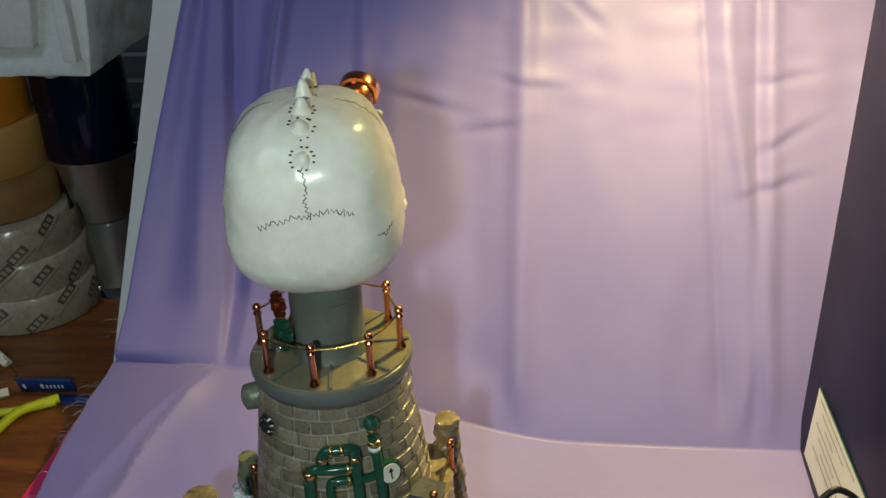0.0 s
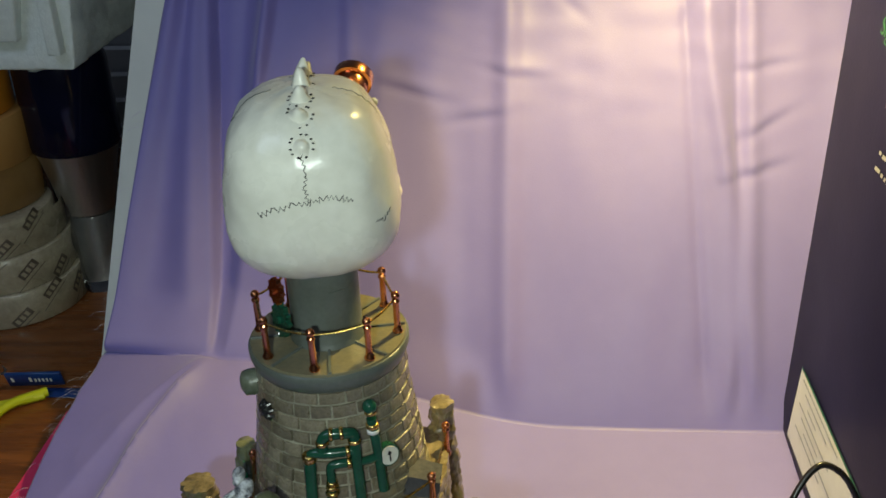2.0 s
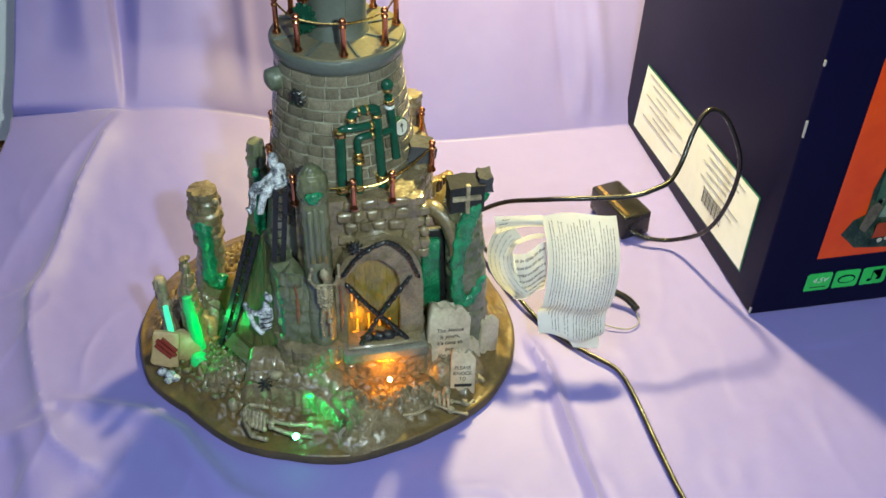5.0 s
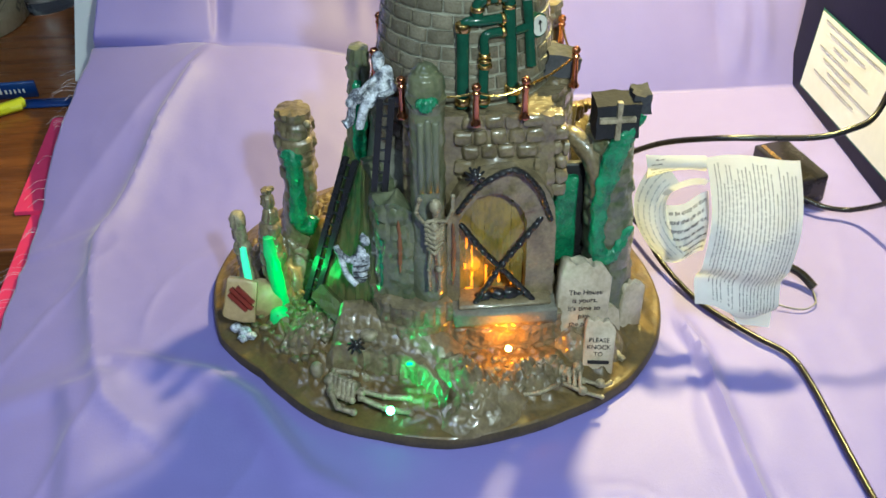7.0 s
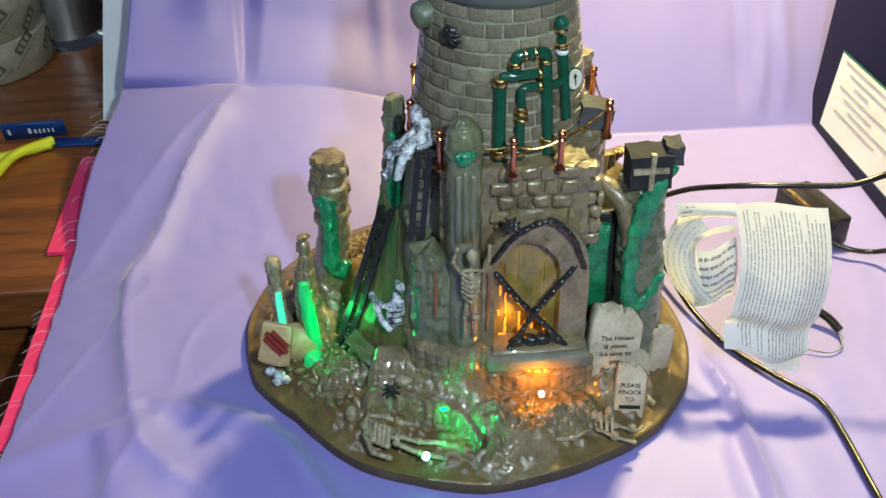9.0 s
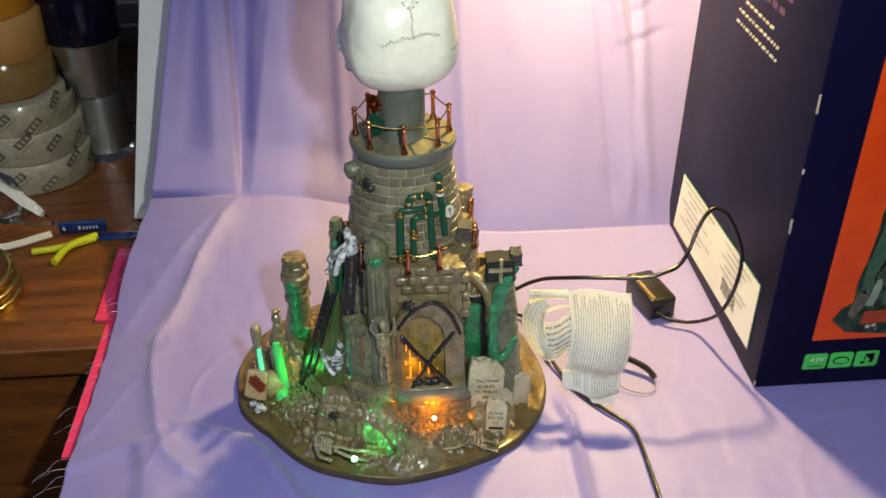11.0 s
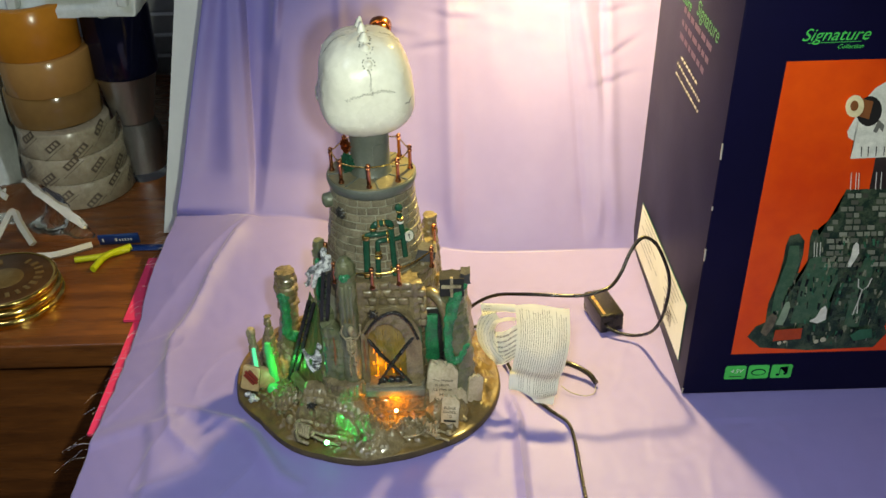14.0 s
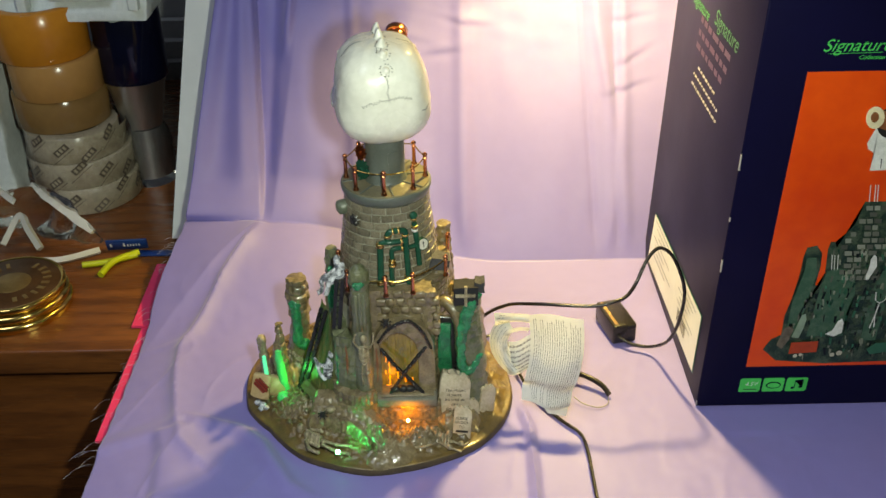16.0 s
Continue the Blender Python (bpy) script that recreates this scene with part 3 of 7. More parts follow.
            flat("icon_mark", [(x0 + 0.0066, 0.022), (x0 + 0.0073, 0.022), (x0 + 0.0073, 0.0295), (x0 + 0.0136, 0.0305), (x0 + 0.0136, 0.023), (x0 + 0.0143, 0.023), (x0 + 0.0143, 0.032), (x0 + 0.0066, 0.031)], NAVY, icon, y=F3)
    # the side: a white paper label with a green border, a block of small print, lettering dulled as by glare
    S = BX0 - 0.0004
    edge = flat("side_label", [(0.613, 0.020), (0.84, 0.008), (0.832, 0.074), (0.613, 0.086)], mat("label_green_edge", (0.03, 0.20, 0.12), 0.4), t, x=S)
    flat("label_paper", [(0.6145, 0.0215), (0.8385, 0.0095), (0.8307, 0.0725), (0.6145, 0.0845)], PAPER, edge, x=S - 0.0004)
    for i in range(7):
        z = 0.068 - i * 0.0065
        a, b = 0.822 - (i % 3) * 0.01, 0.73 + (i * 7 % 5) * 0.012
        k = lambda y, z0: z0 + (0.83 - y) * 0.055
        flat("print_line", [(a, k(a, z)), (b, k(b, z)), (b, k(b, z) + 0.0013), (a, k(a, z) + 0.0013)], PRINT, edge, x=S - 0.0008)
    for i in range(6):
        z = 0.074 - i * 0.0065
        a, b = 0.70 - (i % 2) * 0.008, 0.632 + (i * 5 % 4) * 0.008
        flat("print_line", [(a, z), (b, z + 0.003), (b, z + 0.0043), (a, z + 0.0013)], PRINT, edge, x=S - 0.0008)
    for i in range(18):
        a = 0.690 - i * 0.002
        flat("bar", [(a, 0.030), (a - 0.0007 - 0.0006 * (i % 3 == 0), 0.030), (a - 0.0007 - 0.0006 * (i % 3 == 0), 0.044), (a, 0.044)], INK, edge, x=S - 0.0008)
    white = mat("print_white_script", (0.42, 0.42, 0.42), 0.4)
    for i, (a, b, z) in enumerate(((0.752, 0.690, 0.272), (0.764, 0.676, 0.262), (0.766, 0.672, 0.252))):
        y = a
        rnd2 = random.Random(20 + i)
        while y > b:
            w = rnd2.uniform(0.003, 0.009)
            flat("script_bar", [(y, z), (y - w, z + 0.0006), (y - w - 0.001, z + 0.0032), (y - 0.001, z + 0.0026)], white, t, x=S)
            y -= w + 0.0022
    for i in range(3):
        y = 0.768 - 0.002 * i
        rnd2 = random.Random(30 + i)
        while y > 0.672:
            w = rnd2.uniform(0.008, 0.022)
            flat("title_bar", [(y, 0.288 + i * 0.013), (y - w, 0.288 + i * 0.013), (y - w, 0.2935 + i * 0.013), (y, 0.2935 + i * 0.013)], REDPRINT, t, x=S)
            y -= w + 0.004
    # the front's green print again, its colour lowered for the glare on this side
    DULL = mat("glare_dulled_green", (0.03, 0.20, 0.06), 0.4)
    lettering("side_lettering", "Signature", 0.021, DULL, t, plane_at((S, 0.682, 0.333), (0, -1, 0), (0, 0, 1)), 0.00005, 0.35)
    lettering("side_lettering", "Signature", 0.016, DULL, t, plane_at((S, 0.770, 0.326), (0, -1, 0), (0, 0, 1)), 0.00005, 0.35)
    scuff = mat("card_scuff", (0.35, 0.34, 0.36), 0.7)
    for y, z, h in ((BY0 + 0.0005, 0.150, 0.012), (BY0 + 0.0005, 0.200, 0.004), (BY0 + 0.0005, 0.248, 0.014), (BY0 + 0.0005, 0.003, 0.005)):
        bm = bmesh.new(); block(bm, BX0 - 0.0003, y - 0.0008, z, BX0 + 0.0008, y + 0.0005, z + h)
        roughen(bm, 0.0004, 500, seed=z)
        part("edge_scuff", bm, scuff, t)
    return t


CARTON = carton()
for side in CARTON.children_recursive:      # the carton stands a little out of plumb
    for v in side.data.vertices:
        v.co.x += 0.030 * v.co.z


# ---- the lighthouse ornament ----
TX, TY = 0.0245, 0.6195
OUTLINE = ((-0.117, 0.612), (-0.112, 0.59), (-0.089, 0.562), (-0.077, 0.546), (-0.055, 0.524), (-0.028, 0.512), (0.005, 0.503), (0.035, 0.507), (0.066, 0.517), (0.102, 0.537),
           (0.124, 0.566), (0.134, 0.60), (0.130, 0.645), (0.112, 0.695), (0.066, 0.735), (0.0, 0.745), (-0.062, 0.728), (-0.106, 0.684), (-0.119, 0.642))
LH = thing("lighthouse_ornament", (TX, TY, 0.0), "painted resin haunted lighthouse with green and amber lamps", "ornament")
BCX, BCY = 0.008, 0.622
_edge = sorted((math.atan2(y - BCY, x - BCX), math.hypot(x - BCX, y - BCY)) for x, y in OUTLINE)


def rim_radius(a):
    a = math.atan2(math.sin(a), math.cos(a))
    e = [(_edge[-1][0] - 2 * math.pi, _edge[-1][1])] + _edge + [(_edge[0][0] + 2 * math.pi, _edge[0][1])]
    for (a0, r0), (a1, r1) in zip(e, e[1:]):
        if a0 <= a <= a1:
            return r0 + (r1 - r0) * (a - a0) / (a1 - a0)
    return 0.12


def ground_z(x, y):
    """Height of the ornament's modelled earth."""
    d = math.hypot(x - BCX, y - BCY) / rim_radius(math.atan2(y - BCY, x - BCX))
    z = 0.0085 + 0.012 * step(1.0, 0.72, d) + 0.0018 * noise.noise((x * 60, y * 60, 0.0)) * step(1.0, 0.93, d)
    z += (0.0036 * abs(noise.noise((x * 95, y * 95, 3.0))) + 0.0020 * max(0.0, noise.noise((x * 210, y * 210, 7.0)))) * step(0.99, 0.90, d)
    z += 0.006 * ridge(math.hypot((x + 0.028) / 1.9, y - 0.566), 0.013)
    z -= 0.010 * ridge(math.hypot((x + 0.038) / 1.5, y - 0.527), 0.013)
    near = noise.voronoi((x * 190, y * 190, 0.3))[0]
    z += 0.0026 * step(0.0, 0.34, near[1] - near[0]) * step(0.97, 0.84, d) * (0.35 + 0.65 * max(step(-0.02, -0.05, x), step(0.545, 0.53, y) * step(-0.005, 0.02, x)))
    z += 0.0012 * noise.noise((x * 330, y * 330, 1.0)) * step(0.99, 0.9, d)
    return max(z, 0.0065)


def ornament_base():
    bm = bmesh.new()
    n, rings = 420, 150
    rows = []
    for k in range(rings + 1):
        f = k / rings
        row = []
        for i in range(n):
            a = 2 * math.pi * i / n
            r = rim_radius(a) * f
            x, y = BCX + r * math.cos(a), BCY + r * math.sin(a)
            row.append(bm.verts.new((x, y, ground_z(x, y) if k < rings else 0.0075)))
        rows.append(row)
    for a, b in zip(rows, rows[1:]):
        for i in range(n):
            bm.faces.new((a[i], b[i], b[(i + 1) % n], a[(i + 1) % n]))
    bmesh.ops.remove_doubles(bm, verts=rows[0], dist=0.0004)
    part("earth", bm, EARTH, LH, "brown earth with stones and bones")
    bm = bmesh.new()
    prof = ((1.0, 0.0078), (1.006, 0.0058), (1.008, 0.0036), (1.002, 0.0012))
    rows = []
    for f, z in prof:
        rows.append([bm.verts.new((BCX + rim_radius(2 * math.pi * i / n) * f * math.cos(2 * math.pi * i / n), BCY + rim_radius(2 * math.pi * i / n) * f * math.sin(2 * math.pi * i / n), z)) for i in range(n)])
    for a, b in zip(rows, rows[1:]):
        for i in range(n):
            bm.faces.new((a[i], b[i], b[(i + 1) % n], a[(i + 1) % n]))
    bm.faces.new(rows[-1])
    part("base_rim", bm, RIM, LH, "dark brown edge of the base")


ornament_base()


def tower_radius(z):
    pts = ((0.0, 0.066), (0.10, 0.052), (0.152, 0.0440), (0.205, 0.0372), (0.2235, 0.0358))
    for (z0, r0), (z1, r1) in zip(pts, pts[1:]):
        if z <= z1:
            return r0 + (r1 - r0) * (z - z0) / (z1 - z0)
    return 0.0358


def tower():
    bm = bmesh.new()
    lathe(bm, [(tower_radius(z) - 0.0008, z) for z in (0.10, 0.12, 0.14, 0.16, 0.18, 0.20, 0.2225)], (TX, TY, 0), 64, wobble=0.0005)
    t = part("tower", bm, MORTAR, LH, "round grey-brown brick tower")
    bm = bmesh.new()
    lathe(bm, [(0.0350, 0.2205), (0.0366, 0.2215), (0.0374, 0.2240), (0.0383, 0.2265), (0.0385, 0.2292), (0.0378, 0.2306)], (TX, TY, 0), 72, wobble=0.0006)
    part("deck_ring", bm, GREY, LH, "grey-green ring under the deck")
    bm = bmesh.new()
    lathe(bm, [(0.0374, 0.2304), (0.0370, 0.2318), (0.001, 0.2322)], (TX, TY, 0), 64)
    d = part("deck", bm, DECK, LH, "tan painted lookout deck")
    for i in range(8):
        a = radians(i * 45 + 12)
        bm = bmesh.new()
        block(bm, 0.017, -0.0006, 0.2318, 0.0368, 0.0006, 0.2329, Matrix.Translation((TX, TY, 0)) @ pose(0, 0, 0, 0, 0, math.degrees(a)))
        part("deck_rib", bm, GREY, d)
    bm = bmesh.new()
    lathe(bm, [(0.0182, 0.2315), (0.0176, 0.2335), (0.0168, 0.2350), (0.0166, 0.2720), (0.012, 0.274)], (TX, TY, 0), 48)
    c = part("column", bm, GREY, LH, "plain grey-green column under the dome")
    for a0, z0, z1 in ((-62, 0.239, 0.262), (-92, 0.262, 0.272)):
        bm = bmesh.new()
        for k in range(9):
            a = radians(a0 - 16 + k * 4)
            b = radians(a0 - 16 + (k + 1) * 4)
            vs = [bm.verts.new((TX + r * math.cos(q), TY + r * math.sin(q), z)) for q, z, r in ((a, z0, 0.0172), (b, z0, 0.0172), (b, z1, 0.0172), (a, z1, 0.0172))]
            bm.faces.new(vs)
        bmesh.ops.remove_doubles(bm, verts=bm.verts[:], dist=1e-6)
        bmesh.ops.solidify(bm, geom=bm.faces[:], thickness=0.0007)
        part("panel", bm, GREY, c)
    return t


TOWER = tower()


def rail_post(at, h, r=0.0016):
    bm = bmesh.new()
    x, y, z = at
    lathe(bm, [(r * 1.5, 0), (r * 1.6, 0.001), (r * 1.1, 0.0022), (r, 0.004), (r * 0.95, h * 0.72), (r * 1.25, h * 0.76), (r * 1.25, h * 0.80), (r * 0.8, h * 0.82), (r * 0.8, h * 0.85)], (x, y, z), 14)
    ball(bm, (x, y, z + h * 0.92), r * 1.35, 12)
    return part("rail_post", bm, COPPER, LH, "polished copper rail post")


def rope(a, b, sag, parent=None):
    """A twisted rope that hangs between two posts."""
    a, b = Vector(a), Vector(b)
    bm = bmesh.new()
    n = max(10, int((b - a).length / 0.0009))
    for ph in (0.0, math.pi):
        pts = []
        for i in range(n + 1):
            t = i / n
            p = a.lerp(b, t) - Vector((0, 0, sag * 4 * t * (1 - t)))
            w = ph + t * (b - a).length / 0.0026 * 2 * math.pi
            side = (b - a).cross(Vector((0, 0, 1))).normalized()
            pts.append(p + side * 0.00032 * math.cos(w) + Vector((0, 0, 0.00032 * math.sin(w))))
        tube(bm, pts, 0.00042, 5)
    part("rope", bm, GOLD, LH, "gold twisted rope between posts")


def deck_rails():
    tops = []
    for i in range(8):
        a = radians(-90 + i * 45)
        p = (TX + 0.0335 * math.cos(a), TY + 0.0335 * math.sin(a), 0.2322)
        rail_post(p, 0.0215)
        tops.append((p[0], p[1], p[2] + 0.0188))
    for p, q in zip(tops, tops[1:] + tops[:1]):
        rope(p, q, 0.0014)


deck_rails()
LOW = ((148, 0.048, 0.1475), (-172, 0.0450, 0.1435), (-124, 0.060, 0.150), (-91, 0.060, 0.150), (-69, 0.060, 0.150), (-30, 0.057, 0.150), (20, 0.055, 0.1445))


def low_rails():
    tops = {}
    for a, r, z in LOW:
        p = (TX + r * math.cos(radians(a)), TY + r * math.sin(radians(a)), z)
        rail_post(p, 0.0205)
        tops[a] = (p[0], p[1], p[2] + 0.0165)
    for a, b, s in ((-124, -91, 0.004), (-91, -69, 0.003), (-69, -30, 0.002), (-30, 20, 0.004), (-172, -124, 0.003), (148, -172, 0.004)):
        rope(tops[a], tops[b], s)


low_rails()


def head():
    """The bone dome: round cranium, brow, cheeks and toothed upper jaw; it faces away from the viewer."""
    turn = pose(0, 0, 0, 0, 0, 10)      # local +y is where it faces
    C = Vector((TX - 0.0005, TY + 0.002, 0.3115))
    def shape(n):
        """The cranium: boxy, broadest low down, flat below, with hollows for the face."""
        full = (abs(n.x) ** 3.1 + abs(n.y) ** 2.6 + abs(n.z) ** 3.0) ** -0.34
        x, y, z = n.x * 0.0374 * full, n.y * 0.0440 * full, n.z * 0.0424 * full
        x *= 1 - 0.085 * step(0.0, 1.0, n.z) - 0.10 * step(-0.45, -1.0, n.z) + 0.045 * ridge(n.z + 0.35, 0.40)
        x *= 1 - 0.05 * ridge(n.y - 0.55, 0.35) * ridge(n.z - 0.25, 0.5)
        face = step(0.45, 0.95, n.y)
        y -= 0.010 * face * step(0.5, -0.3, n.z)
        y += 0.004 * ridge(n.z - 0.22, 0.16) * step(0.3, 0.8, n.y)
        y += 0.004 * step(-0.4, -1.0, n.z) * step(0.2, -0.6, n.y)
        for s in (-1, 1):
            y -= 0.012 * ridge(math.hypot(n.x - s * 0.38, (n.z - 0.0) * 1.1), 0.24) * step(0.5, 0.8, n.y)
            x += s * 0.0045 * ridge(math.hypot(n.x - s * 0.75, (n.z + 0.28)), 0.22) * step(0.1, 0.5, n.y)
        y -= 0.008 * ridge(math.hypot(n.x * 1.6, n.z + 0.30), 0.16) * step(0.5, 0.8, n.y)
        return Vector((x, y, z)) + n * (0.0008 * noise.noise(n * 2.3) + 0.0006 * noise.noise(n * 5.0) + 0.00022 * noise.noise(n * 15.0))
    bm = bmesh.new()
    bmesh.ops.create_uvsphere(bm, u_segments=96, v_segments=64, radius=1.0)
    for v in bm.verts:
        v.co = C + (turn @ shape(v.co.copy()))
    ball(bm, C + turn @ Vector((0, 0.026, -0.036)), 0.018, 24, (1.05, 0.75, 0.75), turn)
    dome = part("dome", bm, BONE, LH, "bone-white skull dome with a crest of horns")
    for s in (-1, 1):
        bm = bmesh.new()
        tube(bm, [C + turn @ Vector(p) for p in smooth_path(((s * 0.0355, 0.004, -0.014), (s * 0.0372, 0.016, -0.017), (s * 0.034, 0.030, -0.018), (s * 0.028, 0.036, -0.016)), 6)], [0.002 + 0.0014 * math.sin(math.pi * i / 18) for i in range(19)], 10)
        part("cheekbone", bm, BONE, dome)
        bm = bmesh.new()
        ball(bm, C + turn @ Vector((s * 0.0335, 0.010, -0.0275)), 0.0042, 12, (0.7, 1.1, 1.4), turn)
        part("jaw_joint", bm, BONE, dome)
    for i in range(8):
        a = radians(-70 + 20 * i)
        bm = bmesh.new()
        ball(bm, C + turn @ Vector((0.0165 * math.sin(a), 0.026 + 0.0115 * math.cos(a), -0.0490)), 0.0036, 10, (0.75, 0.6, 1.5), turn)
        part("tooth", bm, BONE, dome)
    # crest of horns along the middle line
    rnd = random.Random(2)
    for ang, ln, w in ((52, 0.0075, 0.0034), (72, 0.0085, 0.0036), (92, 0.0085, 0.0038), (110, 0.0065, 0.0038), (124, 0.0042, 0.0040), (141, 0.0026, 0.0036)):
        a = radians(ang)
        p = shape(Vector((0, math.cos(a), math.sin(a)))) + Vector((0.0006 * rnd.uniform(-1, 1), 0, 0))
        d = Vector((rnd.uniform(-0.15, 0.15), math.cos(a) * 0.9, math.sin(a))).normalized()
        bm = bmesh.new()
        q = p - d * 0.001
        tube(bm, [C + turn @ (q + d * ln * k) for k in (0, 0.25, 0.6, 0.9, 1.08)], [w * 1.25, w, w * 0.72, w * 0.5, w * 0.2], 9)
        roughen(bm, 0.0005, 420, seed=ang)
        part("horn", bm, BONE, dome)
        bm = bmesh.new()
        tan = Vector((0, -math.sin(a), math.cos(a)))
        for k in range(11):
            b = 2 * math.pi * k / 11 + rnd.uniform(-0.2, 0.2)
            c = p + (Vector((1, 0, 0)) * math.cos(b) + tan * math.sin(b)) * w * rnd.uniform(1.25, 1.5)
            c = c * ((p.length + 0.0003) / c.length)
            ball(bm, C + turn @ c, 0.00068, 6, (1, 1, 0.5))
        part("stipple", bm, INK, dome, "black painted dots round a horn")
    for sx in (-1, 1):
        bm = bmesh.new()
        ball(bm, C + turn @ Vector((sx * 0.030, 0.0185, 0.026)), 0.0022, 10)
        part("knob", bm, BONE, dome)
    # sutures
    def on_dome(ax, az):
        n = Vector((math.sin(ax) * math.cos(az), -math.cos(ax) * math.cos(az), math.sin(az)))
        w = shape(n) + n * 0.0001
        return C + turn @ w
    def crack(pts, amp, seed, width=0.00024):
        r2 = random.Random(seed)
        out = []
        for (a, b) in zip(pts, pts[1:]):
            for k in range(7):
                t = k / 7
                j = amp * (1 if k % 2 else -1) * r2.uniform(0.25, 1)
                da, db = b[0] - a[0], b[1] - a[1]
                ln = math.hypot(da, db)
                out.append(on_dome(a[0] + da * t - db / ln * j, a[1] + db * t + da / ln * j))
        bm = bmesh.new()
        tube(bm, out, width, 4)
        part("suture", bm, INK, dome, "fine black painted crack line")
    crack([(-0.02, 0.62), (0.03, 0.45), (-0.01, 0.30), (0.03, 0.16)], 0.024, 1)
    crack([(0.03, 0.16), (0.20, 0.20), (0.36, 0.17), (0.50, 0.12)], 0.036, 2)
    crack([(0.03, 0.16), (-0.16, 0.15), (-0.36, 0.10), (-0.54, 0.03)], 0.034, 3)
    crack([(0.70, -0.14), (0.82, -0.16), (0.95, -0.08)], 0.025, 4, 0.00016)
    crack([(1.4, 1.20), (1.5, 0.9), (1.55, 0.6)], 0.03, 5, 0.00012)
    crack([(-1.4, 1.20), (-1.5, 0.9), (-1.55, 0.6)], 0.03, 6, 0.00012)
    # copper spyglass in the right eye
    bm = bmesh.new()
    axis = Matrix.Translation(C + turn @ Vector((0.0170, 0.034, 0.020))) @ turn @ pose(0, 0, 0, -68, 0, -14)
    lathe(bm, [(0.0066, -0.006), (0.0068, 0.002), (0.0084, 0.0025), (0.0086, 0.006), (0.0080, 0.0065), (0.0080, 0.016), (0.0094, 0.0165), (0.0096, 0.0215), (0.0090, 0.0222), (0.0070, 0.0222), (0.0062, 0.017)], (0, 0, 0), 28, axis)
    sp = part("spyglass", bm, COPPER, LH, "copper spyglass in the eye socket of the dome")
    for k in range(6):
        bm = bmesh.new()
        a = 2 * math.pi * k / 6
        ball(bm, axis @ Vector((0.0083 * math.cos(a), 0.0083 * math.sin(a), 0.0045)), 0.0009, 8)
        part("rivet", bm, GOLD, sp)
    # black discs stand in for the dark of the hollow sockets
    for s in (-1, 1):
        bm = bmesh.new()
        ball(bm, C + turn @ Vector((s * 0.0155, 0.0335, 0.0)), 0.0092, 16, (1, 0.35, 1), turn)
        part("eye_socket", bm, SOOT, dome, "black disc standing in for the dark of the eye socket")


head()


def cog(at, r, axis, teeth, material, label):
    bm = bmesh.new()
    prof = []
    for i in range(teeth * 4):
        rr = r if i % 4 in (0, 1) else r * 0.82
        a = 2 * math.pi * i / (teeth * 4)
        prof.append((rr * math.cos(a), rr * math.sin(a)))
    m = Matrix.Translation(at) @ rot_to(axis)
    top = [bm.verts.new(m @ Vector((x, y, 0.0012))) for x, y in prof]
    low = [bm.verts.new(m @ Vector((x, y, -0.0012))) for x, y in prof]
    bm.faces.new(top); bm.faces.new(list(reversed(low)))
    n = len(prof)
    for i in range(n):
        bm.faces.new((low[i], low[(i + 1) % n], top[(i + 1) % n], top[i]))
    cone(bm, m @ Vector((0, 0, -0.003)), m @ Vector((0, 0, 0.0026)), r * 0.28, r * 0.22, 12)
    part("cog", bm, material, LH, label, smooth=False)


cog((TX - 0.0185, TY - 0.012, 0.2455), 0.0085, (-0.75, -0.65, 0.1), 12, PIPE, "dark green toothed cog beside the column")
cog((TX - 0.0190, TY - 0.0125, 0.2610), 0.0065, (-0.75, -0.65, 0.1), 10, COPPER, "copper red toothed cog above the green one")
cog((TX - 0.0215, TY - 0.004, 0.2380), 0.0060, (-0.95, -0.2, 0.1), 10, PIPE, "dark green toothed cog beside the column")


def cyl_at(a, z, r):
    return Vector((TX + r * math.cos(radians(a)), TY + r * math.sin(radians(a)), z))


